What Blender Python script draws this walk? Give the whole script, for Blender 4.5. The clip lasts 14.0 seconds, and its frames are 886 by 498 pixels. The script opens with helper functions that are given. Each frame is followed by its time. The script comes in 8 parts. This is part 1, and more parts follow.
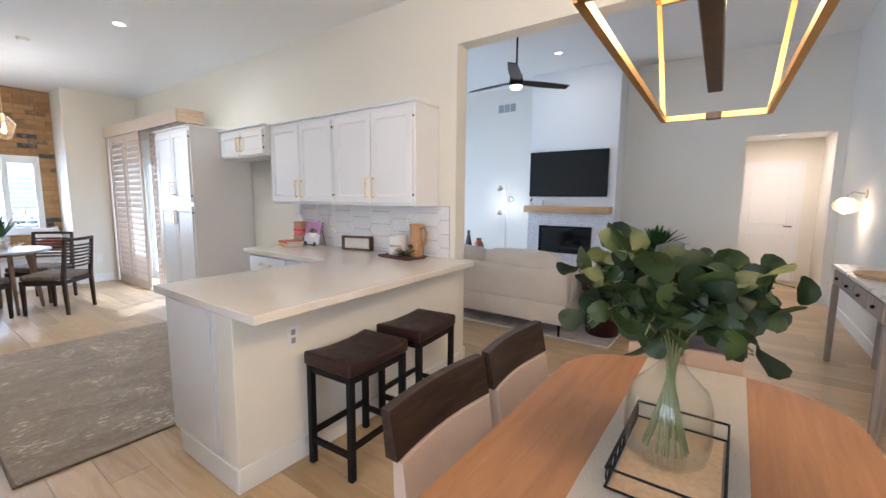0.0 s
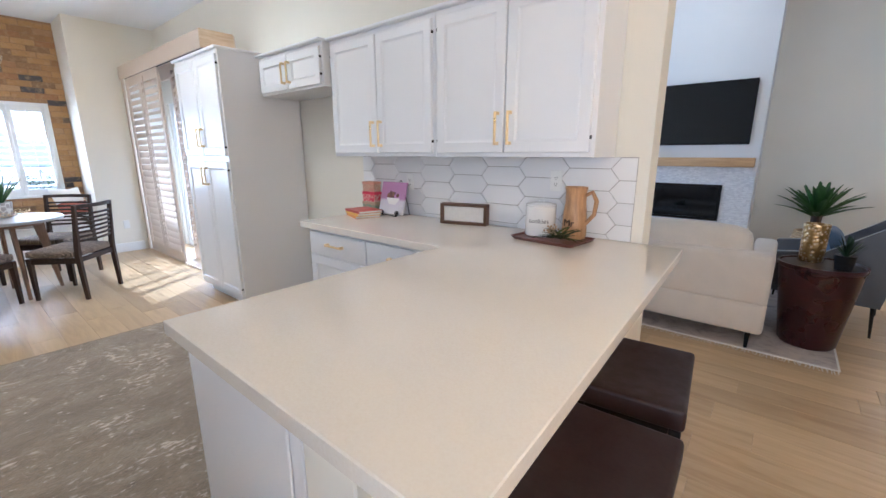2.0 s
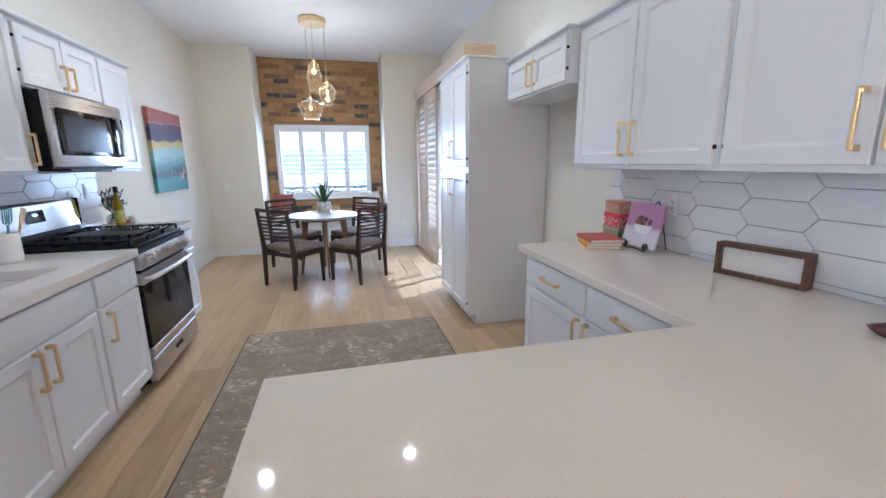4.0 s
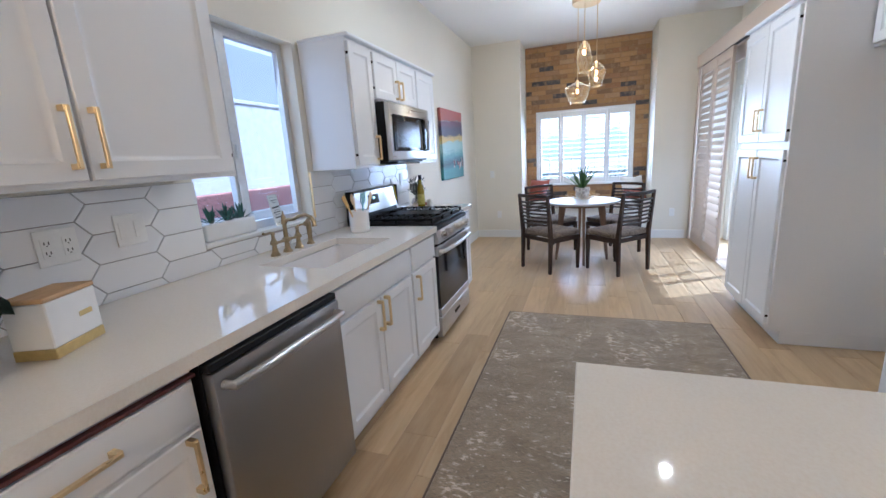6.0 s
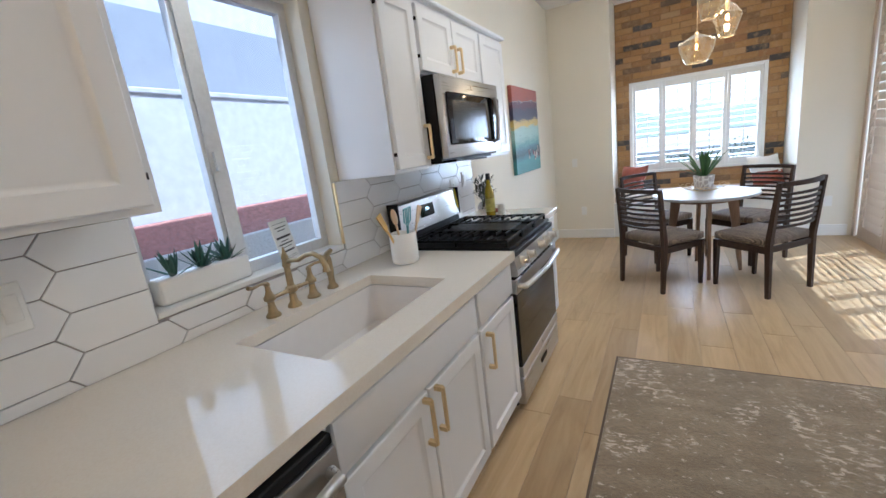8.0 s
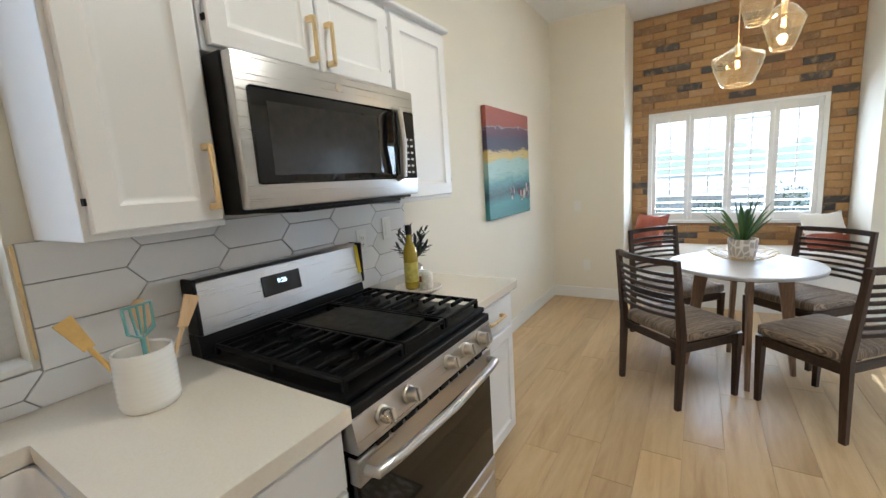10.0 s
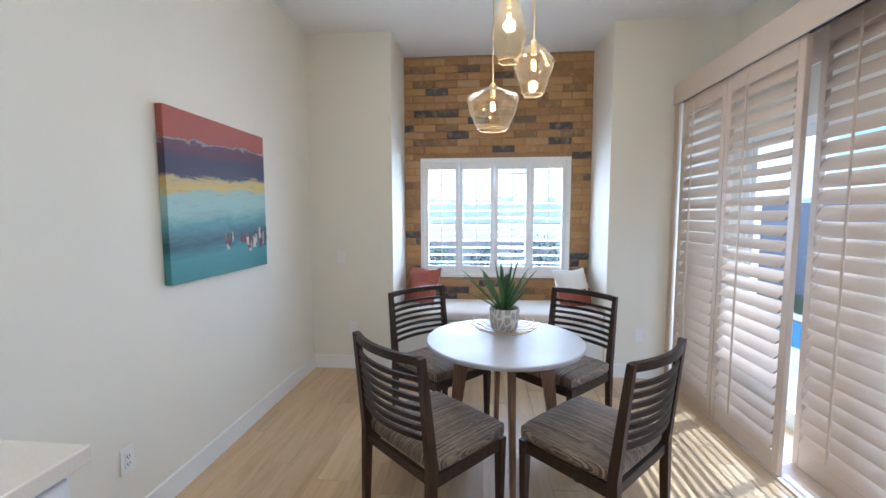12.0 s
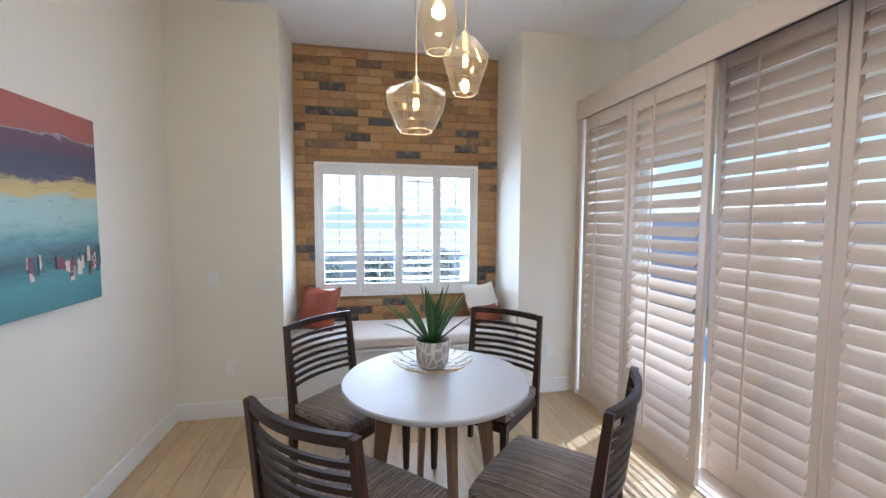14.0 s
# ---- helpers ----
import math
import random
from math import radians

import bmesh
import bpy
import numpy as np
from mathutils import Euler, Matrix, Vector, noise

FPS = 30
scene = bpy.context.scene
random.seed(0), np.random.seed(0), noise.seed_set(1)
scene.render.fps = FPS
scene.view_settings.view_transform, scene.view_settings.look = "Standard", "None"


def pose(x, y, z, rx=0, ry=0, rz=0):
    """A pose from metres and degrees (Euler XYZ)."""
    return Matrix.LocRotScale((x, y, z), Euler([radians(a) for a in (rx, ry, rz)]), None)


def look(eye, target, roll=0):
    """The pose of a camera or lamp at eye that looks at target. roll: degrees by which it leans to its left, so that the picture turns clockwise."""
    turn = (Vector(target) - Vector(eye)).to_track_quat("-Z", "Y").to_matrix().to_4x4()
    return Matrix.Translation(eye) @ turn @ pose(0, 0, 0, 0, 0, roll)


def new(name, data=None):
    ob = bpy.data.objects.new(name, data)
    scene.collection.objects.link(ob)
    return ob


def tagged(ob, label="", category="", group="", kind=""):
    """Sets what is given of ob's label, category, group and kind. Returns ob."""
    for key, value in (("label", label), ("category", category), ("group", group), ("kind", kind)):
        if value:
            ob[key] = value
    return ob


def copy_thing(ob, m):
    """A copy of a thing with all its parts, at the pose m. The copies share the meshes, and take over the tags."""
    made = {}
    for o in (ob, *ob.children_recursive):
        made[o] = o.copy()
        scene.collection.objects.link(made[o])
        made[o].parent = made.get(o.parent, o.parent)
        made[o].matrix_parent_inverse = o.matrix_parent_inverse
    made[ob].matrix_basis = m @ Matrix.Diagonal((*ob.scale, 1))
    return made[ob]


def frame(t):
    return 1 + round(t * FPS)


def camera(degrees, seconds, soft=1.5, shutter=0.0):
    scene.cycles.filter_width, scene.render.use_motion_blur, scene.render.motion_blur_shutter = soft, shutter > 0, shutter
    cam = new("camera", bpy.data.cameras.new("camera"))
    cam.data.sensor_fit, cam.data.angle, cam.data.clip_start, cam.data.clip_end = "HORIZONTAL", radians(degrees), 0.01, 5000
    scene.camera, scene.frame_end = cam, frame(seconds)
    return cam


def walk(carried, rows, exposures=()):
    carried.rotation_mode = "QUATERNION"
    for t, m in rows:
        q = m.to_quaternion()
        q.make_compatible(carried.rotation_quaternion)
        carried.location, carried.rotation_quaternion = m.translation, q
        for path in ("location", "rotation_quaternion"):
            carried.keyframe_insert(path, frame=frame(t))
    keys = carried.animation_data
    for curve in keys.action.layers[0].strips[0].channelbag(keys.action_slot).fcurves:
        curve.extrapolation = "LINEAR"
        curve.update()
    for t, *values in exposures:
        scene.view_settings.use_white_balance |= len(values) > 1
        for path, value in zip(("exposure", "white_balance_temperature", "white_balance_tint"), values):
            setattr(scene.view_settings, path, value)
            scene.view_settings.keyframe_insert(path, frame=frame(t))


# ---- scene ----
cam = camera(94.7, 14.0)
PATH = [
    (0, (0.223, 0.123, 1.401), (-0.936, 1.735, 1.16), 0.5),
    (0.5, (-0.092, 0.198, 1.403), (-1.321, 1.743, 1.08), 0.0),
    (1, (-0.44, 0.252, 1.404), (-1.654, 1.795, 1.022), -0.9),
    (1.5, (-0.799, 0.431, 1.365), (-2.013, 1.965, 0.949), -0.6),
    (2, (-1.126, 0.678, 1.364), (-2.37, 2.176, 0.908), -0.1),
    (2.5, (-1.415, 0.892, 1.363), (-2.732, 2.327, 0.913), -0.3),
    (3, (-1.544, 1.073, 1.381), (-3.052, 2.312, 0.942), -0.3),
    (3.5, (-1.53, 1.186, 1.391), (-3.272, 2.068, 0.96), -0.1),
    (4, (-1.484, 1.189, 1.387), (-3.382, 1.661, 0.972), -0.6),
    (4.2, (-1.464, 1.175, 1.391), (-3.397, 1.487, 0.983), -0.8),
    (6.5, (-1.559, 0.847, 1.382), (-3.359, 0.103, 0.928), -5.0),
    (7, (-1.747, 0.667, 1.42), (-3.53, -0.105, 0.947), -6.6),
    (9.5, (-3.299, 0.681, 1.404), (-4.834, -0.532, 0.989), -5.4),
    (10, (-3.551, 0.707, 1.423), (-5.219, -0.348, 1.1), -3.8),
    (10.5, (-3.762, 0.722, 1.466), (-5.572, -0.087, 1.201), -2.0),
    (11, (-3.969, 0.829, 1.471), (-5.87, 0.257, 1.233), -1.2),
    (11.5, (-4.261, 0.875, 1.438), (-6.218, 0.519, 1.23), -0.6),
    (12, (-4.622, 0.842, 1.447), (-6.606, 0.653, 1.277), -0.1),
    (12.5, (-4.96, 0.87, 1.467), (-6.956, 0.82, 1.351), 0.2),
    (12.7, (-5.051, 0.857, 1.491), (-7.048, 0.872, 1.393), 0.4),
    (13, (-5.148, 0.858, 1.493), (-7.146, 0.942, 1.439), 0.3),
    (13.5, (-5.099, 0.764, 1.506), (-7.084, 0.998, 1.439), 0.3),
    (14, (-5.014, 0.646, 1.492), (-6.973, 1.024, 1.355), 0.3),
]
EXPOSURE = [
    (0.0, 0.52, 4900, 10), (1.5, 0.57, 4800, 10), (3.0, 0.47, 4650, 10), (4.2, 0.28, 4600, 10), (7.2, 0.27, 4740, 10),
    (9.3, 0.12, 5450, 2), (10.1, 0.25, 5300, 4), (10.8, 0.27, 4830, 6), (12.0, 0.13, 4800, 8), (14.0, 0.06, 4950, 10),
]
walk(cam, [(t, look(eye, target, roll)) for t, eye, target, roll in PATH], EXPOSURE)

# ---- light ----
CAN_W = 11.5
SUN_EL, SUN_AZ = 53.0, -28.0  # height of the sun, and its turn from +y towards +x
world = bpy.data.worlds.new("world")
scene.world = world
world.use_nodes = True
wn = world.node_tree.nodes
sky = wn.new("ShaderNodeTexSky")
sky.sky_type, sky.sun_disc = "NISHITA", False
sky.sun_elevation, sky.sun_rotation = radians(SUN_EL), radians(SUN_AZ)
world.node_tree.links.new(sky.outputs[0], wn["Background"].inputs[0])
wn["Background"].inputs[1].default_value = 0.15

sun = new("sun", bpy.data.lights.new("sun", "SUN"))
sun.data.energy, sun.data.angle, sun.data.color = 5.0, radians(0.5), (1.0, 0.97, 0.92)
sdir = Vector((math.sin(radians(SUN_AZ)) * math.cos(radians(SUN_EL)), math.cos(radians(SUN_AZ)) * math.cos(radians(SUN_EL)), math.sin(radians(SUN_EL))))
sun.matrix_world = look(sdir * 30, (0, 0, 0))


def area(name, at, to, w, h, watts, color=(1, 1, 1), spread=180):
    l = bpy.data.lights.new(name, "AREA")
    l.shape, l.size, l.size_y, l.energy, l.color, l.spread = "RECTANGLE", w, h, watts, color, radians(spread)
    ob = new(name, l)
    ob.matrix_world = look(at, to)
    return ob


area("daylight_patio_door", (-6.9, 3.02, 1.15), (-6.9, 0, 1.0), 2.4, 2.0, 56, (0.80, 0.90, 1.0))
area("daylight_sink_window", (-3.39, -0.90, 1.56), (-3.39, 1, 1.2), 0.8, 1.0, 2, (0.9, 0.95, 1.0))
area("daylight_nook_window", (-9.02, 0.96, 1.4), (-5, 0.96, 1.4), 1.4, 1.1, 58, (0.95, 0.97, 1.0))
area("daylight_living_window", (-5.85, 5.4, 1.3), (0, 5.4, 1.2), 2.6, 2.2, 36, (0.80, 0.90, 1.0))
# warm fill lamp added in an unseen opening, brightens the dining side
area("daylight_dining_window", (0.2, -2.45, 1.5), (0.0, 3, 1.2), 2.2, 1.8, 52, (1.0, 0.93, 0.84))

# ---- mesh tools ----
SHIFT = {}


def thing(name, at=(0, 0, 0), label="", category="", group="", kind="", turn=0, local=False):
    """An Empty at the base of a thing. Its parts are given in world metres, or in the thing's own when local."""
    ob = new(name)
    ob.empty_display_size = 0.1
    ob.matrix_world = pose(*at, 0, 0, turn)
    SHIFT[ob.name] = Vector((0, 0, 0)) if local else Vector(at)
    return tagged(ob, label, category, group, kind)


def smooth(me, angle=35):
    me.shade_smooth()
    me.set_sharp_from_angle(angle=radians(angle))


def part(name, bm, mat, parent, label="", flat=False):
    me = bpy.data.meshes.new(name)
    sh = SHIFT[parent.name]
    if sh.length > 0:
        bmesh.ops.translate(bm, verts=bm.verts, vec=-sh)
    bmesh.ops.recalc_face_normals(bm, faces=bm.faces)
    bm.to_mesh(me)
    bm.free()
    if not flat:
        smooth(me)
    me.materials.append(mat)
    ob = new(name, me)
    ob.parent = parent
    SHIFT[ob.name] = sh
    return tagged(ob, label)


def solid(name, bm, mat, label="", category="", group="", kind=""):
    """A thing of one mesh in world metres, its origin at the middle of its base."""
    lo = Vector([min(v.co[i] for v in bm.verts) for i in range(3)])
    hi = Vector([max(v.co[i] for v in bm.verts) for i in range(3)])
    o = Vector(((lo.x + hi.x) / 2, (lo.y + hi.y) / 2, lo.z))
    if kind == "structure":
        o = Vector((0, 0, 0))
    bmesh.ops.translate(bm, verts=bm.verts, vec=-o)
    bmesh.ops.recalc_face_normals(bm, faces=bm.faces)
    me = bpy.data.meshes.new(name)
    bm.to_mesh(me)
    bm.free()
    smooth(me)
    me.materials.append(mat)
    ob = new(name, me)
    ob.location = o
    SHIFT[ob.name] = o
    return tagged(ob, label, category, group, kind)


def B():
    return bmesh.new()


def box(bm, x0, x1, y0, y1, z0, z1, bev=0.0, seg=1):
    m = Matrix.Translation(((x0 + x1) / 2, (y0 + y1) / 2, (z0 + z1) / 2)) @ Matrix.Diagonal((abs(x1 - x0), abs(y1 - y0), abs(z1 - z0), 1))
    r = bmesh.ops.create_cube(bm, size=1, matrix=m)
    if bev:
        es = list({e for v in r["verts"] for e in v.link_edges})
        bmesh.ops.bevel(bm, geom=es, offset=bev, segments=seg, profile=0.5, affect="EDGES")
    return bm


def boxes(*rows, bev=0.0):
    bm = B()
    for r in rows:
        box(bm, *r, bev=bev)
    return bm


def ring_mesh(bm, rings, close=False, caps=True):
    """Skin a list of equally long rings of points."""
    vs = [[bm.verts.new(p) for p in r] for r in rings]
    n = len(vs[0])
    for a, b in zip(vs, vs[1:] + ([vs[0]] if close else [])):
        for i in range(n):
            bm.faces.new((a[i], a[(i + 1) % n], b[(i + 1) % n], b[i]))
    if caps and not close:
        bm.faces.new(vs[0][::-1])
        bm.faces.new(vs[-1])
    return bm


def tube(bm, pts, r, seg=8, close=False):
    """A round bar along points; r is one radius or one a point."""
    pts = [Vector(p) for p in pts]
    n = len(pts)
    rs = r if isinstance(r, (list, tuple)) else [r] * n
    rings, up = [], None
    for i, p in enumerate(pts):
        a = pts[i - 1] if (i or close) else p
        b = pts[(i + 1) % n] if (i < n - 1 or close) else p
        d = (b - a).normalized()
        if up is None:
            up = Vector((0, 0, 1)) if abs(d.z) < 0.9 else Vector((1, 0, 0))
        u = (up - d * up.dot(d)).normalized()
        up = u
        w = d.cross(u)
        rings.append([p + (u * math.cos(k * math.tau / seg) + w * math.sin(k * math.tau / seg)) * rs[i] for k in range(seg)])
    return ring_mesh(bm, rings, close)


def bar(bm, a, b, w, h=None, w2=None, h2=None, side=None):
    """A square bar from a to b, w by h at a, w2 by h2 at b."""
    a, b = Vector(a), Vector(b)
    d = (b - a).normalized()
    s = Vector(side) if side else (Vector((1, 0, 0)) if abs(d.x) < 0.9 else Vector((0, 1, 0)))
    s = (s - d * s.dot(d)).normalized()
    t = d.cross(s)
    h = h or w
    w2, h2 = w2 or w, h2 or h
    rings = [[p + s * ww * i / 2 + t * hh * j / 2 for i, j in ((-1, -1), (1, -1), (1, 1), (-1, 1))] for p, ww, hh in ((a, w, h), (b, w2, h2))]
    return ring_mesh(bm, rings)


def lathe(bm, prof, at=(0, 0, 0), seg=24, caps=True):
    """Turn a profile of (radius, height) round z."""
    at = Vector(at)
    rings = [[at + Vector((max(r, 1e-4) * math.cos(k * math.tau / seg), max(r, 1e-4) * math.sin(k * math.tau / seg), z)) for k in range(seg)] for r, z in prof]
    return ring_mesh(bm, rings, caps=caps)


def placed(bm, m):
    bmesh.ops.transform(bm, matrix=m, verts=bm.verts)
    return bm


def sway(bm, amount, scale):
    """Push vertices about a little, for worn or soft shapes."""
    for v in bm.verts:
        n = noise.noise_vector(v.co * scale)
        v.co += n * amount
    return bm


def cushion(bm, x0, x1, y0, y1, z0, z1, puff=0.02, n=8, m=6):
    """A soft block with swollen faces and rounded edges."""
    r = bmesh.ops.create_cube(bm, size=2)
    bmesh.ops.subdivide_edges(bm, edges=list({e for v in r["verts"] for e in v.link_edges}), cuts=n, use_grid_fill=True)
    c = Vector(((x0 + x1) / 2, (y0 + y1) / 2, (z0 + z1) / 2))
    h = Vector(((x1 - x0) / 2, (y1 - y0) / 2, (z1 - z0) / 2))
    for v in bm.verts:
        p = v.co.copy()
        rr = min(h) * 0.55
        q = Vector([p[i] * h[i] for i in range(3)])
        inner = Vector([max(-h[i] + rr, min(h[i] - rr, q[i])) for i in range(3)])
        d = q - inner
        q = inner + (d.normalized() * rr if d.length > rr else d)
        for i in range(3):
            o = [j for j in range(3) if j != i]
            q[i] += p[i] * puff * (1 - p[o[0]] ** 2) * (1 - p[o[1]] ** 2) if abs(p[i]) > 0.98 else 0
        v.co = c + q
    return bm

# ---- materials ----
def rgb(c):
    return (*c, 1.0)


class Mat:
    """A Principled material with small helpers to wire textures into it."""

    def __init__(self, name, color=(0.8, 0.8, 0.8), rough=0.5, metal=0.0, coat=0.0, spec=None):
        self.m = bpy.data.materials.new(name)
        self.m.use_nodes = True
        self.t = self.m.node_tree
        self.n = self.t.nodes
        self.b = self.n["Principled BSDF"]
        self.b.inputs["Base Color"].default_value = rgb(color)
        self.b.inputs["Roughness"].default_value = rough
        self.b.inputs["Metallic"].default_value = metal
        self.b.inputs["Coat Weight"].default_value = coat
        if spec is not None:
            self.b.inputs["Specular IOR Level"].default_value = spec
        self._co = None

    def link(self, a, b):
        self.t.links.new(a, b)

    def co(self, scale=(1, 1, 1), rnd=False, kind="Object"):
        tc = self.n.new("ShaderNodeTexCoord")
        mp = self.n.new("ShaderNodeMapping")
        mp.inputs["Scale"].default_value = scale
        self.link(tc.outputs[kind], mp.inputs["Vector"])
        if rnd:
            oi = self.n.new("ShaderNodeObjectInfo")
            mu = self.n.new("ShaderNodeMath")
            mu.operation = "MULTIPLY"
            mu.inputs[1].default_value = 37.0
            self.link(oi.outputs["Random"], mu.inputs[0])
            self.link(mu.outputs[0], mp.inputs["Location"])
        return mp.outputs[0]

    def noise(self, co, scale, detail=4, rough=0.55, distort=0.0):
        n = self.n.new("ShaderNodeTexNoise")
        n.inputs["Scale"].default_value = scale
        n.inputs["Detail"].default_value = detail
        n.inputs["Roughness"].default_value = rough
        n.inputs["Distortion"].default_value = distort
        self.link(co, n.inputs["Vector"])
        return n.outputs["Fac"]

    def ramp(self, fac, stops):
        r = self.n.new("ShaderNodeValToRGB")
        e = r.color_ramp.elements
        while len(e) < len(stops):
            e.new(0.5)
        for k, (p, c) in enumerate(stops):
            e[k].position = p
            e[k].color = rgb(c) if not isinstance(c, (int, float)) else (c, c, c, 1)
        self.link(fac, r.inputs["Fac"])
        return r.outputs["Color"]

    def mix(self, a, b, fac, mode="MIX"):
        x = self.n.new("ShaderNodeMix")
        x.data_type, x.blend_type = "RGBA", mode
        for v, k in ((fac, 0), (a, 6), (b, 7)):
            if isinstance(v, bpy.types.NodeSocket):
                self.link(v, x.inputs[k])
            else:
                x.inputs[k].default_value = v if k == 0 else rgb(v)
        return x.outputs[2]

    def rnd(self, island=False):
        if island:
            return self.n.new("ShaderNodeNewGeometry").outputs["Random Per Island"]
        return self.n.new("ShaderNodeObjectInfo").outputs["Random"]

    def color(self, s):
        self.link(s, self.b.inputs["Base Color"])
        return self

    def rough(self, s):
        self.link(s, self.b.inputs["Roughness"])
        return self

    def bump(self, h, strength=0.2, dist=0.002):
        b = self.n.new("ShaderNodeBump")
        b.inputs["Strength"].default_value = strength
        b.inputs["Distance"].default_value = dist
        self.link(h, b.inputs["Height"])
        self.link(b.outputs[0], self.b.inputs["Normal"])
        return self


def paint(name, color, rough=0.6, vary=0.04, grain=180, bump=0.12):
    m = Mat(name, color, rough)
    co = m.co()
    big = m.noise(co, 0.9, 3)
    m.color(m.ramp(big, [(0.3, tuple(c * (1 - vary) for c in color)), (0.7, tuple(min(1, c * (1 + vary * 0.6)) for c in color))]))
    m.bump(m.noise(co, grain, 3), bump, 0.0015)
    return m.m


def plain(name, color, rough=0.5, metal=0.0, grain=90, vary=0.12, bump=0.1, coat=0.0):
    m = Mat(name, color, rough, metal, coat)
    co = m.co()
    f = m.noise(co, grain, 4)
    m.color(m.ramp(f, [(0.25, tuple(c * (1 - vary) for c in color)), (0.75, tuple(min(1, c * (1 + vary)) for c in color))]))
    m.rough(m.ramp(m.noise(co, grain * 0.2, 2), [(0.3, max(0.02, rough * 0.85)), (0.7, min(1, rough * 1.15))]))
    if bump:
        m.bump(f, bump, 0.001)
    return m.m


def wood(name, dark, light, axis="x", rough=0.5, scale=1.0, rnd=False, coat=0.0):
    m = Mat(name, light, rough, coat=coat)
    st = {"x": (1.2, 14, 14), "y": (14, 1.2, 14), "z": (14, 14, 1.2)}[axis]
    co = m.co(tuple(s * scale for s in st), rnd)
    g = m.noise(co, 3.0, 6, 0.6, 0.6)
    fine = m.noise(co, 16.0, 3, 0.6)
    mid = tuple((a + b) / 2 for a, b in zip(dark, light))
    c = m.ramp(g, [(0.28, dark), (0.5, mid), (0.72, light)])
    c = m.mix(c, tuple(x * 0.8 for x in dark), m.ramp(fine, [(0.55, 0.0), (0.8, 0.45)]))
    m.color(c)
    m.bump(fine, 0.15, 0.001)
    return m.m


WALL = paint("wall_paint", (0.80, 0.765, 0.67), 0.75, 0.03)
WALL_LIV = paint("living_wall_paint", (0.79, 0.77, 0.71), 0.75, 0.03)
WHITE_WALL = paint("white_wall_paint", (0.82, 0.83, 0.85), 0.7, 0.02)
CEIL = paint("ceiling_paint", (0.84, 0.84, 0.83), 0.85, 0.02, 120, 0.25)
TRIM = paint("trim_paint", (0.82, 0.82, 0.80), 0.4, 0.02, 60, 0.05)
CAB = paint("cabinet_paint", (0.82, 0.82, 0.83), 0.32, 0.015, 45, 0.05)
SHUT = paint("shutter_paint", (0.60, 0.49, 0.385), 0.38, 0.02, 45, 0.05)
STUCCO = plain("stucco", (0.84, 0.83, 0.81), 0.95, grain=35, vary=0.14, bump=0.8)
BRASS = plain("brushed_brass", (0.80, 0.63, 0.36), 0.32, 1.0, 60, 0.06, 0.05)
OLDBRASS = plain("antique_brass", (0.36, 0.28, 0.16), 0.34, 1.0, 40, 0.2, 0.05)
NICKEL = plain("satin_nickel", (0.66, 0.62, 0.56), 0.3, 1.0, 60, 0.06, 0.05)
BLACKMETAL = plain("black_metal", (0.012, 0.011, 0.011), 0.5, 0.2, 60, 0.2, 0.08)
IRON = plain("cast_iron", (0.0028, 0.0028, 0.003), 0.42, 0.0, 120, 0.25, 0.3)
BLACKGLASS = plain("black_glass", (0.005, 0.005, 0.006), 0.06, 0.0, 10, 0.1, 0.0)
BLACKPLASTIC = plain("black_plastic", (0.012, 0.012, 0.013), 0.42, 0.0, 80, 0.1, 0.05)
for dull_ in (BLACKMETAL, IRON, BLACKPLASTIC):
    dull_.node_tree.nodes["Principled BSDF"].inputs["Specular IOR Level"].default_value = 0.15
WHITEPLASTIC = plain("white_plastic", (0.82, 0.82, 0.80), 0.35, 0.0, 50, 0.03, 0.0)
CERAMIC = plain("white_ceramic", (0.84, 0.83, 0.81), 0.16, 0.0, 20, 0.02, 0.0)
SINKW = plain("sink_enamel", (0.84, 0.81, 0.79), 0.14, 0.0, 20, 0.02, 0.0)
ALU = plain("window_aluminium", (0.70, 0.71, 0.73), 0.4, 0.4, 60, 0.06, 0.05)


def stainless(axis):
    m = Mat("stainless_" + axis, (0.57, 0.56, 0.55), 0.28, 1.0)
    st = {"x": (2, 260, 260), "z": (260, 260, 2)}[axis]
    f = m.noise(m.co(st), 1.0, 3)
    m.color(m.ramp(f, [(0.3, (0.565, 0.555, 0.545)), (0.7, (0.59, 0.58, 0.57))]))
    m.rough(m.ramp(f, [(0.3, 0.27), (0.7, 0.30)]))
    return m.m


STEEL, STEELV = stainless("x"), stainless("z")
dk = Mat("dark_stainless", (0.36, 0.345, 0.33), 0.3, 1.0)
dk.rough(dk.ramp(dk.noise(dk.co((260, 260, 2)), 1.0, 3), [(0.3, 0.28), (0.7, 0.33)]))
DARKSTEEL = dk.m

q = Mat("quartz_worktop", (0.78, 0.75, 0.69), 0.14)
qc = q.co()
f1, f2 = q.noise(qc, 160, 4), q.noise(qc, 3, 4)
qq = q.ramp(f1, [(0.3, (0.735, 0.675, 0.585)), (0.5, (0.765, 0.71, 0.625)), (0.75, (0.79, 0.745, 0.67))])
q.color(q.mix(qq, (0.80, 0.745, 0.66), q.ramp(f2, [(0.35, 0.0), (0.7, 0.5)])))
q.rough(q.ramp(f2, [(0.3, 0.04), (0.7, 0.06)]))
QUARTZ = q.m

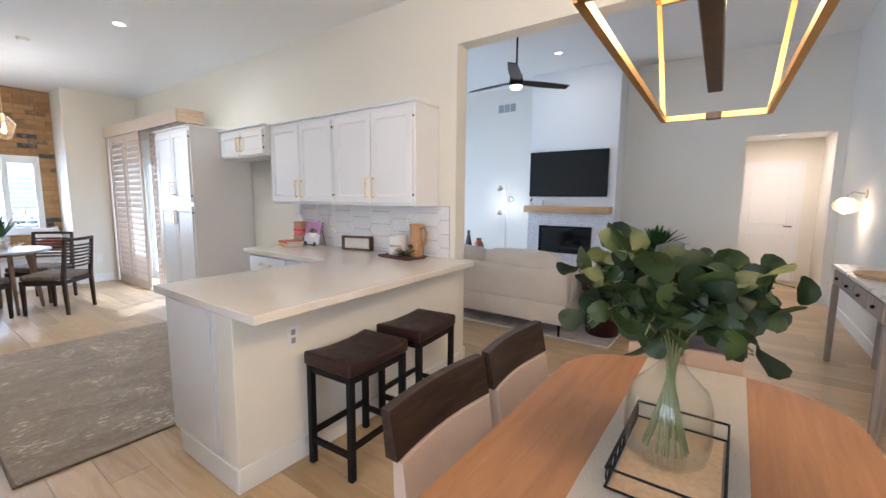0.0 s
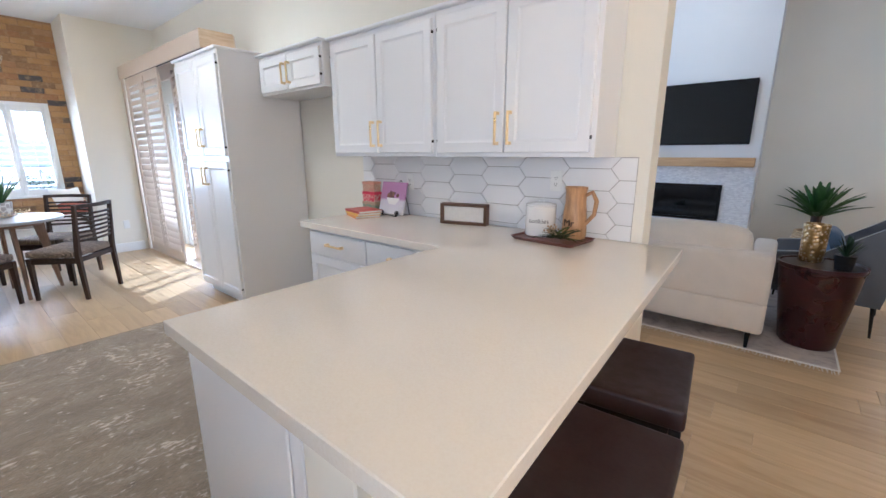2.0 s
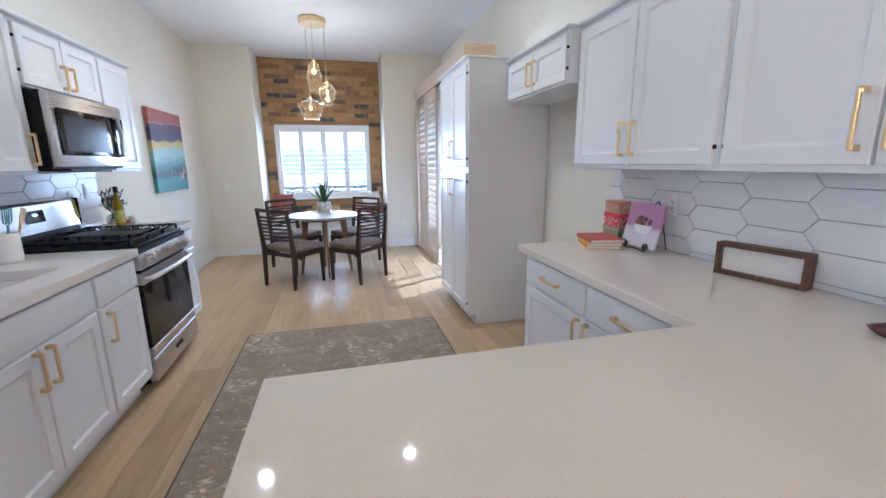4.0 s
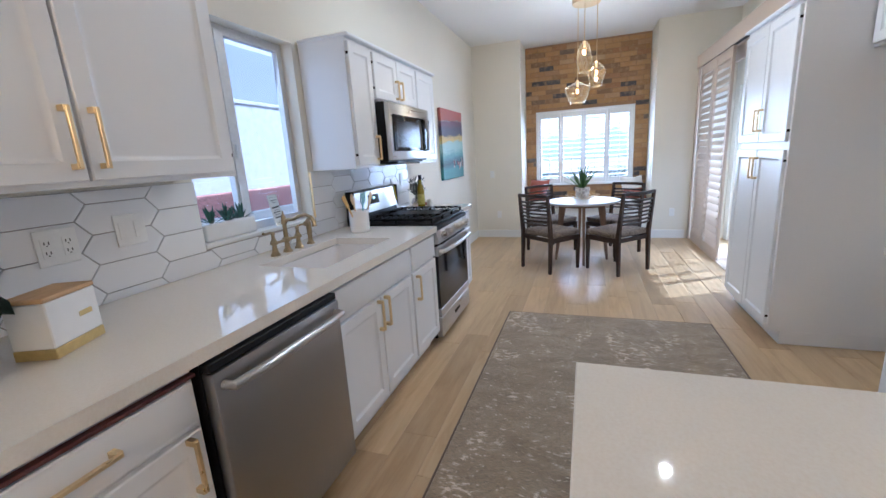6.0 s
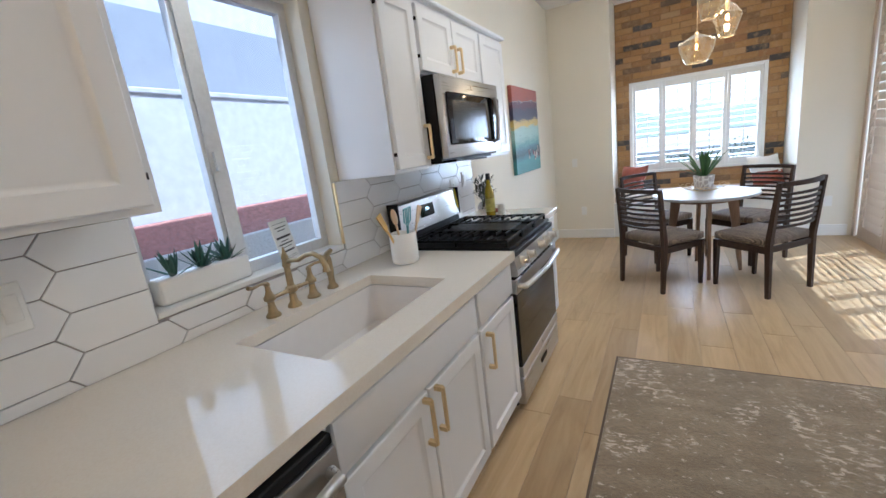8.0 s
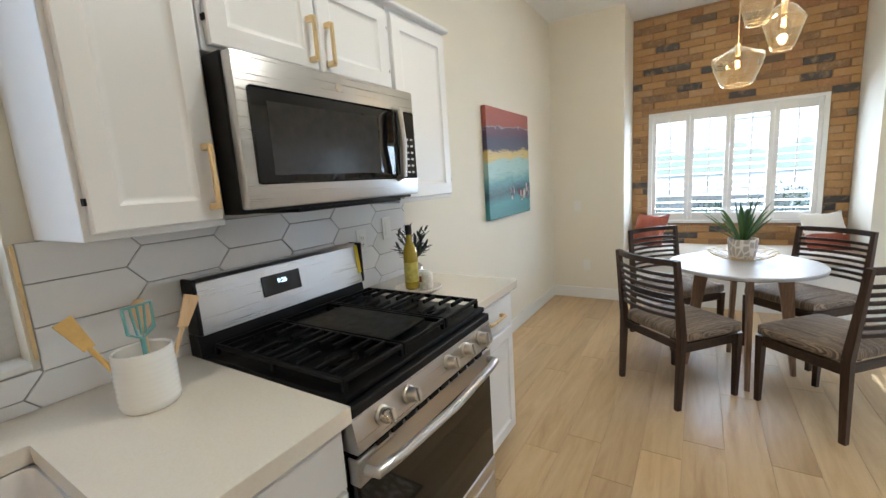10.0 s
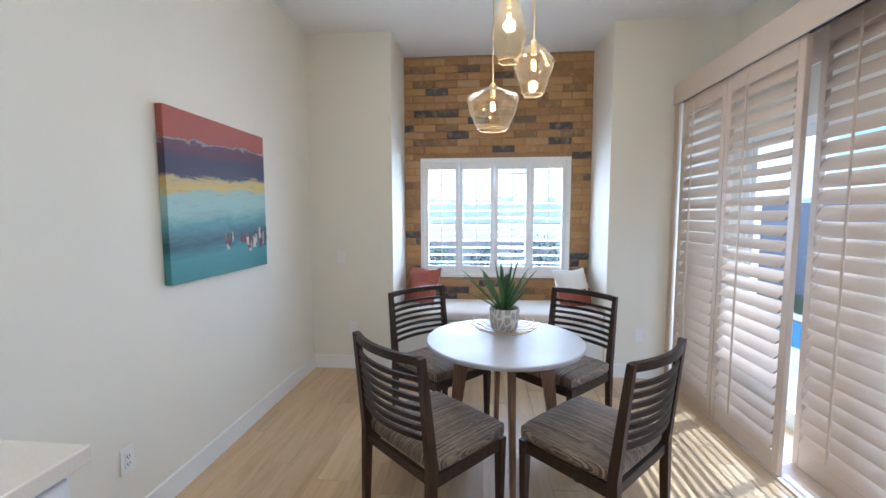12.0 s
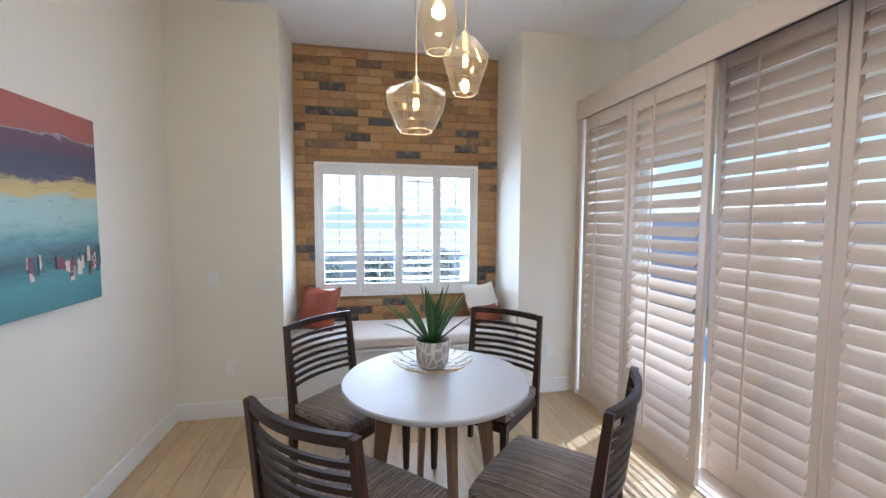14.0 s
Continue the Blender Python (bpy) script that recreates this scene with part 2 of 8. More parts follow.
DARKWOOD = wood("walnut_stain", (0.020, 0.011, 0.008), (0.075, 0.042, 0.027), "z", 0.38)
DARKWOODX = wood("walnut_stain_across", (0.014, 0.009, 0.007), (0.055, 0.033, 0.022), "x", 0.45)
for stain_ in (DARKWOOD, DARKWOODX):
    stain_.node_tree.nodes["Principled BSDF"].inputs["Specular IOR Level"].default_value = 0.28
MIDWOOD = wood("walnut_legs", (0.16, 0.09, 0.055), (0.34, 0.22, 0.14), "z", 0.42)
TABLEWOOD = wood("dining_table_oak", (0.25, 0.115, 0.042), (0.36, 0.18, 0.076), "y", 0.5, 0.7)
PINE = wood("mantel_pine", (0.45, 0.27, 0.12), (0.66, 0.44, 0.23), "x", 0.6, 0.8)
GREYWOOD = wood("weathered_wood", (0.22, 0.18, 0.15), (0.40, 0.34, 0.29), "z", 0.6)
JUGWOOD = wood("turned_wood", (0.30, 0.15, 0.06), (0.60, 0.36, 0.17), "z", 0.35, 1.6)
SPOON = wood("beech", (0.55, 0.36, 0.19), (0.72, 0.52, 0.31), "z", 0.55, 1.2)

# floor planks: pale oak, each plank its own tone
fm = Mat("oak_plank", (0.5, 0.38, 0.26), 0.33)
fc = fm.co((0.8, 7, 7), True)
g, fi = fm.noise(fc, 2.2, 6, 0.62, 0.8), fm.noise(fc, 14, 3, 0.6)
c = fm.ramp(g, [(0.22, (0.36, 0.242, 0.122)), (0.48, (0.48, 0.345, 0.192)), (0.78, (0.57, 0.432, 0.258))])
c = fm.mix(c, (0.30, 0.19, 0.11), fm.ramp(fi, [(0.6, 0.0), (0.85, 0.2)]))
tone = fm.ramp(fm.rnd(), [(0.0, (0.86, 0.83, 0.79)), (0.5, (1.03, 1.02, 1.0)), (1.0, (1.18, 1.16, 1.12))])
fm.color(fm.mix(c, tone, 1.0, "MULTIPLY"))
fm.rough(fm.ramp(g, [(0.3, 0.30), (0.7, 0.42)]))
fm.bump(fi, 0.12, 0.0008)
PLANK = fm.m
PLANK2 = fm.m.copy()
PLANK2.name = "oak_plank_far"
for nd in list(PLANK2.node_tree.nodes):
    if nd.bl_idname == "ShaderNodeObjectInfo":
        ge = PLANK2.node_tree.nodes.new("ShaderNodeNewGeometry")
        for l in list(PLANK2.node_tree.links):
            if l.from_node == nd:
                PLANK2.node_tree.links.new(ge.outputs["Random Per Island"], l.to_socket)

# bricks: buff, sand and charred grey
bk = Mat("old_brick", (0.4, 0.26, 0.14), 0.9)
bc = bk.co(rnd=True)
base = bk.ramp(bk.rnd(), [(0.0, (0.075, 0.07, 0.072)), (0.085, (0.12, 0.112, 0.11)), (0.125, (0.26, 0.165, 0.09)), (0.25, (0.36, 0.21, 0.095)), (0.45, (0.46, 0.27, 0.110)), (0.7, (0.51, 0.32, 0.138)), (0.85, (0.36, 0.19, 0.09)), (1.0, (0.52, 0.36, 0.19))])
n1, n2 = bk.noise(bc, 14, 5, 0.65), bk.noise(bc, 60, 4, 0.6)
cc = bk.mix(base, (0.52, 0.37, 0.215), bk.ramp(n1, [(0.5, 0.0), (0.75, 0.6)]))
cc = bk.mix(cc, (0.13, 0.09, 0.06), bk.ramp(n2, [(0.55, 0.0), (0.8, 0.55)]))
bk.color(cc).bump(n2, 0.7, 0.004)
BRICK = bk.m
MORTAR = plain("mortar", (0.36, 0.225, 0.12), 0.95, grain=50, vary=0.25, bump=0.5)

tl = Mat("white_tile", (0.82, 0.82, 0.83), 0.16)
tcn = tl.co(rnd=True)
tn = tl.noise(tcn, 4, 2)
tl.color(tl.ramp(tl.rnd(), [(0.0, (0.80, 0.80, 0.81)), (1.0, (0.85, 0.85, 0.85))]))
tl.bump(tn, 0.12, 0.004)
TILE = tl.m
GROUT = plain("grey_grout", (0.36, 0.33, 0.32), 0.95, grain=120, vary=0.15, bump=0.3)


def fabric(name, color, vary=0.2, scale=700, rough=0.9, stain=0.06):
    m = Mat(name, color, rough)
    co = m.co()
    f = m.noise(co, scale, 3)
    b = m.noise(co, 5, 3)
    c = m.ramp(f, [(0.3, tuple(x * (1 - vary) for x in color)), (0.7, tuple(min(1, x * (1 + vary)) for x in color))])
    m.color(m.mix(c, tuple(x * (1 - stain * 3) for x in color), m.ramp(b, [(0.4, 0.0), (0.75, 0.5)])))
    m.bump(f, 0.15, 0.001)
    m.b.inputs["Sheen Weight"].default_value = 0.25
    return m.m


LINEN = fabric("oatmeal_linen", (0.62, 0.55, 0.47))
BEIGE = fabric("beige_seat_cloth", (0.46, 0.34, 0.26))
CUSHW = fabric("window_seat_cloth", (0.70, 0.64, 0.58), 0.1)
GREYCLOTH = fabric("slate_grey_cloth", (0.12, 0.125, 0.14))
RUNNER = fabric("ivory_runner", (0.76, 0.70, 0.60), 0.15, 300)
BLUECLOTH = fabric("blue_cloth", (0.10, 0.16, 0.26))
WHITECLOTH = fabric("white_cloth", (0.78, 0.76, 0.72), 0.1)
RUST = plain("rust_leather", (0.30, 0.07, 0.035), 0.42, 0.0, 55, 0.25, 0.3)
BLACKLEATHER = plain("dark_brown_leather", (0.020, 0.0055, 0.0045), 0.5, 0.0, 90, 0.3, 0.25)


def glass(name, tint=(1, 1, 1), gloss=0.08, rough=0.0, least=0.03):
    """Thin clear glass: mostly see-through, with a mirror sheen."""
    m = bpy.data.materials.new(name)
    m.use_nodes = True
    t = m.node_tree
    t.nodes.clear()
    o, mx = t.nodes.new("ShaderNodeOutputMaterial"), t.nodes.new("ShaderNodeMixShader")
    tr, gl, fr = t.nodes.new("ShaderNodeBsdfTransparent"), t.nodes.new("ShaderNodeBsdfGlossy"), t.nodes.new("ShaderNodeLayerWeight")
    fr.inputs["Blend"].default_value = 0.5
    pw_, ml_ = t.nodes.new("ShaderNodeMath"), t.nodes.new("ShaderNodeMath")
    pw_.operation, ml_.operation = "POWER", "MULTIPLY_ADD"
    pw_.inputs[1].default_value, ml_.inputs[1].default_value, ml_.inputs[2].default_value = 3.0, gloss * 3, least
    tr.inputs[0].default_value = rgb(tint)
    gl.inputs["Roughness"].default_value = rough
    t.links.new(fr.outputs["Facing"], pw_.inputs[0])
    t.links.new(pw_.outputs[0], ml_.inputs[0])
    t.links.new(ml_.outputs[0], mx.inputs[0])
    t.links.new(tr.outputs[0], mx.inputs[1])
    t.links.new(gl.outputs[0], mx.inputs[2])
    t.links.new(mx.outputs[0], o.inputs[0])
    return m


PANE = glass("window_glass", (0.97, 0.985, 1.0), 0.1)
AMBER = glass("amber_glass", (0.93, 0.84, 0.66), 0.34, 0.04, 0.10)
an = AMBER.node_tree
veil, veil_mix = an.nodes.new("ShaderNodeBsdfTranslucent"), an.nodes.new("ShaderNodeMixShader")
veil.inputs[0].default_value = (1.0, 0.86, 0.60, 1.0)
veil_mix.inputs[0].default_value = 0.018
out_in = [n for n in an.nodes if n.bl_idname == "ShaderNodeOutputMaterial"][0].inputs[0]
an.links.new(out_in.links[0].from_socket, veil_mix.inputs[1])
an.links.new(veil.outputs[0], veil_mix.inputs[2])
an.links.new(veil_mix.outputs[0], out_in)
AMBER_RIM = Mat("amber_glass_rim", (0.95, 0.80, 0.55), 0.06)
AMBER_RIM.b.inputs["Transmission Weight"].default_value = 0.6
AMBER_RIM = AMBER_RIM.m
FROST = Mat("frosted_amber_glass", (1.0, 0.84, 0.62), 0.4)
FROST.b.inputs["Transmission Weight"].default_value = 0.75
FROST = FROST.m
CLEAR = glass("clear_glass", (0.97, 0.98, 0.97), 0.16)


def glow(name, color, power):
    m = bpy.data.materials.new(name)
    m.use_nodes = True
    b = m.node_tree.nodes["Principled BSDF"]
    b.inputs["Base Color"].default_value = rgb(color)
    b.inputs["Emission Color"].default_value = rgb(color)
    b.inputs["Emission Strength"].default_value = power
    return m


LED = glow("led_disc", (1.0, 0.84, 0.60), 4)
BULB = glow("warm_filament", (1.0, 0.62, 0.25), 22)


def leaf(name, dark, light, rough=0.45):
    m = Mat(name, light, rough)
    co = m.co()
    c = m.ramp(m.rnd(True), [(0.0, dark), (1.0, light)])
    m.color(m.mix(c, tuple(x * 0.55 for x in dark), m.ramp(m.noise(co, 40, 3), [(0.5, 0.0), (0.8, 0.5)])))
    return m.m


AGAVE = leaf("agave_leaf", (0.018, 0.06, 0.014), (0.08, 0.18, 0.04))
PALM = leaf("palm_leaf", (0.015, 0.055, 0.012), (0.07, 0.16, 0.04))
EUCA = leaf("eucalyptus_leaf", (0.007, 0.018, 0.005), (0.065, 0.088, 0.012), 0.6)
FIDDLE = leaf("dark_glossy_leaf", (0.008, 0.022, 0.012), (0.03, 0.06, 0.03), 0.3)
OLIVE = leaf("olive_leaf", (0.02, 0.032, 0.016), (0.075, 0.095, 0.055))
SUCC = leaf("succulent_leaf", (0.02, 0.07, 0.05), (0.07, 0.17, 0.12))
SHRUB = leaf("shrub_leaf", (0.03, 0.07, 0.02), (0.10, 0.17, 0.05), 0.7)
SOIL = plain("potting_soil", (0.05, 0.035, 0.025), 0.95, grain=60, vary=0.5, bump=0.8)

# ---- the setting ----
X0, X1 = -8.27, 1.32      # nook piers, right-hand wall
YS, YC = -0.73, 2.89      # sink wall, cabinet wall
ZC = 3.045                # kitchen ceiling
YB, ZL = 7.70, 3.60       # living room's end wall and ceiling
T = 0.14


def wall(name, *rows, mat=None, label=""):
    return solid(name, boxes(*rows), mat or WALL, label, "wall", "", "structure")


floor_bed = solid("floor", boxes((-9.04, X1 + T, YS - T, YC + T, -0.12, -0.006), (-1.09, X1 + T, -2.74, YS - T, -0.12, -0.006), (-6.2, X1 + T, YC + T, YB + T, -0.12, -0.006), (0.1, X1 + T, YB + T, 9.74, -0.12, -0.006)), plain("floor_joint", (0.44, 0.32, 0.19), 0.8), "light oak plank floor running through the rooms", "floor", "", "structure")
# sink wall with its window opening
WX0, WX1, WZ0, WZ1 = -3.82, -2.96, 1.035, 2.13
wall("wall_sink", (X0 - 0.75, WX0, YS - T, YS, 0, ZC), (WX1, -0.95, YS - T, YS, 0, ZC), (WX0, WX1, YS - T, YS, 0, WZ0), (WX0, WX1, YS - T, YS, WZ1, ZC), label="warm white painted kitchen wall round the sink window")
# nook: two piers and a brick-faced end wall with a window
NY0, NY1 = 0.035, 1.93
XB = -8.90
SY0, SY1, SZ0, SZ1 = 0.215, 1.72, 0.80, 2.01
wall("wall_nook_left", (XB, X0, YS, NY0, 0, ZC), label="warm white wall beside the window seat")
wall("wall_nook_right", (XB, X0, NY1, YC, 0, ZC), label="warm white wall between window seat and patio door")
wall("wall_nook_end", (XB - T, XB, NY0 - 0.8, SY0, 0, ZC), (XB - T, XB, SY1, NY1 + 1.0, 0, ZC), (XB - T, XB, SY0, SY1, 0, SZ0), (XB - T, XB, SY0, SY1, SZ1, ZC), mat=MORTAR, label="old buff brick wall round the shuttered nook window")
# cabinet wall: patio door, cabinets, then the opening to the living room
DX0, DX1, DZ = -8.10, -5.62, 2.06
OX0, OX1, OZ = -1.645, X1, 2.60
wall("wall_cabinets", (X0, DX0, YC, YC + T, 0, ZC), (DX0, DX1, YC, YC + T, DZ, ZC), (DX1, OX0, YC, YC + T, 0, ZL + 0.1), (OX0, OX1, YC, YC + T, OZ, ZL + 0.1), (X0 - 0.75, DX1, YC + 0.001, YC + T, ZC, ZL + 0.1), label="warm white wall with the opening to the living room")
wall("wall_right", (X1, X1 + T, -2.6, YB + 1.9, 0, ZL + 0.1), mat=WALL_LIV, label="pale greige wall behind the console table")
# living room
wall("wall_living_end", (-6.2, 0.24, YB, YB + T, 0, ZL), (1.22, X1, YB, YB + T, 0, ZL), (0.24, 1.22, YB, YB + T, 2.36, ZL), mat=WALL_LIV, label="pale greige living room end wall with the hall opening")
wall("wall_chimney_breast", (-2.92, -1.42, 7.2, YB, 0, ZL), mat=WHITE_WALL, label="white chimney breast with a textured stone lower part")
wall("wall_living_left", (-6.2, -6.06, 3.03, 4.0, 0, ZL), (-6.2, -6.06, 6.8, YB, 0, ZL), (-6.2, -6.06, 4.0, 6.8, 2.5, ZL), mat=WALL_LIV, label="pale living room side wall")
wall("wall_hall", (0.10, 0.24, YB + T, 9.6, 0, 2.62), (0.10, X1 + T, 9.6, 9.74, 0, 2.62), mat=WALL, label="cream hall walls")
# dining end, behind the walk's start
wall("wall_dining_back", (-1.09, -0.95, -2.6, YS, 0, ZC), (-1.09, -0.9, -2.74, -2.6, 0, ZC), (1.3, X1 + T, -2.74, -2.6, 0, ZC), (-0.9, 1.3, -2.74, -2.6, 0, 0.6), (-0.9, 1.3, -2.74, -2.6, 2.4, ZC), label="plain cream dining room walls")

solid("ceiling", boxes((XB - T, X1 + T, -2.74, YC, ZC, ZC + 0.12)), CEIL, "flat white ceiling over kitchen and dining", "ceiling", "", "structure")
solid("ceiling_living", boxes((-6.2, X1 + T, YC, YB + T, ZL, ZL + 0.12)), CEIL, "white living room ceiling", "ceiling", "", "structure")
solid("ceiling_hall", boxes((0.1, X1 + T, YB + T, 9.74, 2.5, 2.62)), CEIL, "white hall ceiling", "ceiling", "", "structure")


def baseboard(name, *runs):
    bm = B()
    for x0, x1, y0, y1 in runs:
        box(bm, x0, x1, y0, y1, 0, 0.125, 0.004)
    return solid(name, bm, TRIM, "white painted baseboard", "baseboard", "", "structure")


b = 0.015
baseboard("baseboard_sink", (X0 + b, -5.42, YS, YS + b))
baseboard("baseboard_nook", (X0, X0 + b, YS, NY0), (X0, X0 + b, NY1, 2.40))
baseboard("baseboard_living", (-6.06, -2.92, YB - b, YB), (-1.42, 0.24, YB - b, YB), (-2.92, -1.42, 7.2 - b, 7.2), (X1 - b, X1, 3.03, YB), (OX0 - T, OX0 + b, YC + T, YC + T + b))
baseboard("baseboard_peninsula", (-1.60, -1.60 + b, 1.02, YC), (-2.2, -1.585, 1.02 - b, 1.02))
# ground outside, one sheet
solid("ground", boxes((-900, 900, -900, 900, -0.30, -0.15)), plain("patio_ground", (0.62, 0.59, 0.55), 0.9, grain=3, vary=0.2, bump=0.3), "pale concrete and gravel yard", "ground", "", "structure")

# ---- kitchen cabinets ----
def face(u0, u1, v0, v1, th=0.02, fw=0.055, drawer=False):
    """A cabinet front in its own plane: u along, v up, w out. A moulded frame round a sunken panel, one closed skin."""
    flat = drawer or (u1 - u0) < 0.16
    steps = [(0, 0), (0, th - 0.004), (0.004, th)]
    if flat:
        steps += [(0.012, th), (0.016, th + 0.002)]
    else:
        steps += [(fw, th), (fw + 0.004, th - 0.004), (fw + 0.014, th - 0.009), (fw + 0.02, th - 0.009)]
    return ring_mesh(B(), [[Vector((a, w, c)) for a, c in ((u0 + k, v0 + k), (u1 - k, v0 + k), (u1 - k, v1 - k), (u0 + k, v1 - k))] for k, w in steps])


def pull(length, upright=True, mat=None):
    """A square bar pull on two posts, standing out along w."""
    bm = B()
    h = length / 2
    ends = ((0, -h), (0, h)) if upright else ((-h, 0), (h, 0))
    s = 0.011
    for u, v in ends:
        uu, vv = (u, v * 0.94) if upright else (u * 0.94, v)
        box(bm, uu - s * 0.75, uu + s * 0.75, 0, 0.03, vv - s * 0.75, vv + s * 0.75, 0.001)
    if upright:
        box(bm, -s / 2, s / 2, 0.024, 0.036, -h, h, 0.0015)
    else:
        box(bm, -h, h, 0.024, 0.036, -s / 2, s / 2, 0.0015)
    return bm


def front(parent, name, x0, x1, z0, z1, y, out, hx=None, hz=None, hl=0.16, upright=True, drawer=False):
    """A door or drawer front on plane y that looks to +y or -y (out), with its pull."""
    g = 0.0025
    flip = Matrix.Diagonal((1, out, 1, 1))
    d = part(name, placed(face(x0 + g, x1 - g, z0 + g, z1 - g, drawer=drawer), Matrix.Translation((0, y, 0)) @ flip), CAB, parent)
    if hx is not None:
        part("handle", placed(pull(hl, upright), Matrix.Translation((hx, y + 0.02 * out, hz)) @ flip), BRASS, d, "brushed brass bar pull")
        if upright:
            e = x0 if hx - x0 > x1 - hx else x1
            for z in (z0 + 0.07, z1 - 0.07):
                part("hinge", box(B(), e - 0.0028, e + 0.0028, min(y, y + 0.016 * out), max(y, y + 0.016 * out), z - 0.008, z + 0.008, 0.001), BLACKMETAL, d, "small dark hinge")
    return d


def unit(name, label, x0, x1, yb, yf, z0, z1, toe=0, mat=None):
    """The carcass of a cabinet from the wall yb to its front yf."""
    c = thing(name, ((x0 + x1) / 2, (yb + yf) / 2, 0 if toe else z0), label, "cabinet")
    lo, hi = min(yb, yf), max(yb, yf)
    bm = box(B(), x0, x1, lo, hi, z0 + toe, z1, 0.002)
    if toe:
        k = 0.07 if yf > yb else -0.07
        box(bm, x0, x1, min(yb, yf - k), max(yb, yf - k), 0.0, toe)
    part("body", bm, mat or CAB, c)
    return c


gap = 0.004
# wall cabinets over the peninsula side
UY, UB, UT = 2.59, 1.345, 2.135
c = unit("wall_cabinet", "white raised-panel wall cabinet beside the living room opening", -2.765, -1.815, YC - gap, UY, UB, UT)
front(c, "door", -2.745, -2.29, UB + 0.02, UT - 0.03, UY, -1, -2.325, 1.49)
front(c, "door", -2.285, -1.835, UB + 0.02, UT - 0.03, UY, -1, -2.25, 1.49)
c = unit("wall_cabinet", "white two-door wall cabinet over the tiled backsplash", -3.76, -2.767, YC - gap, UY, UB, UT)
front(c, "door", -3.74, -3.265, UB + 0.02, UT - 0.03, UY, -1, -3.30, 1.49)
front(c, "door", -3.26, -2.785, UB + 0.02, UT - 0.03, UY, -1, -3.225, 1.49)
c = unit("fridge_cabinet", "small white two-door cabinet over the empty fridge space", -4.66, -3.762, YC - gap, 2.53, 1.835, UT)
front(c, "door", -4.64, -4.215, 1.85, UT - 0.03, 2.53, -1, -4.25, 1.97, 0.15)
front(c, "door", -4.21, -3.785, 1.85, UT - 0.03, 2.53, -1, -4.175, 1.97, 0.15)
tm = boxes((-3.77, -1.80, UY - 0.035, YC - gap, UT, UT + 0.022), (-4.67, -3.772, 2.495, YC - gap, UT, UT + 0.022), bev=0.006)
solid("cabinet_crown_trim", tm, CAB, "white top moulding along the wall cabinets", "trim", "", "structure")
# pantry
PX0, PX1, PY = -5.57, -4.67, 2.20
c = unit("pantry_cabinet", "tall white pantry cabinet with four panel doors", PX0, PX1, YC - gap, PY, 0, 2.165, 0.09)
pm = (PX0 + PX1) / 2
for a, z, hx in ((PX0 + 0.02, 0, pm - 0.035), (pm + 0.002, 1, pm + 0.035)):
    bq = pm - 0.002 if z == 0 else PX1 - 0.02
    front(c, "door", a, bq, 0.12, 1.30, PY, -1, hx, 1.17, 0.15)
    front(c, "door", a, bq, 1.345, 2.13, PY, -1, hx, 1.50, 0.15)
part("top_moulding", box(B(), PX0 - 0.012, PX1 + 0.012, PY - 0.03, YC - gap, 2.165, 2.185, 0.005), CAB, c)
# base cabinets of the L
BY = 2.235
c = unit("drawer_base_cabinet", "white base cabinet with two drawers and doors", -3.62, -2.38, YC - gap, BY, 0, 0.872, 0.1)
front(c, "drawer", -3.60, -3.01, 0.70, 0.855, BY, -1, -3.305, 0.78, 0.16, False, True)
front(c, "drawer", -3.005, -2.41, 0.70, 0.855, BY, -1, -2.71, 0.78, 0.16, False, True)
front(c, "door", -3.60, -3.01, 0.125, 0.69, BY, -1, -3.045, 0.60)
front(c, "door", -3.005, -2.41, 0.125, 0.69, BY, -1, -2.97, 0.60)
# peninsula
c = thing("peninsula_cabinet", (-1.9, 1.95, 0), "white peninsula cabinet with a cream painted back wall", "cabinet")
part("body", boxes((-2.30, -1.76, 1.02, BY, 0.1, 0.872), (-2.24, -1.76, 1.04, BY, 0, 0.1), (-2.378, -1.76, BY, YC - gap, 0.0, 0.872), bev=0.002), CAB, c)
part("back_wall", box(B(), -1.756, -1.60, 1.02, YC - gap, 0, 0.872, 0.004), WALL, c, "cream painted pony wall under the overhang")
part("end_panel", box(B(), -2.29, -1.80, 1.012, 1.019, 0.13, 0.86, 0.002), CAB, c)
# worktops
wt = thing("peninsula_worktop", (-1.9, 1.95, 0.872), "pale quartz L-shaped worktop with an overhanging peninsula", "worktop")
L_OUT = ((-2.40, 0.995), (-1.365, 0.995), (-1.458, YC - gap), (-3.655, YC - gap), (-3.655, 2.185), (-2.40, 2.185))
L_IN = ((-2.397, 0.998), (-1.368, 0.998), (-1.461, YC - gap - 0.003), (-3.652, YC - gap - 0.003), (-3.652, 2.188), (-2.397, 2.188))
part("slab", ring_mesh(B(), [[Vector((x, y, z)) for x, y in o] for o, z in ((L_IN, 0.872), (L_OUT, 0.875), (L_OUT, 0.911), (L_IN, 0.914))]), QUARTZ, wt)
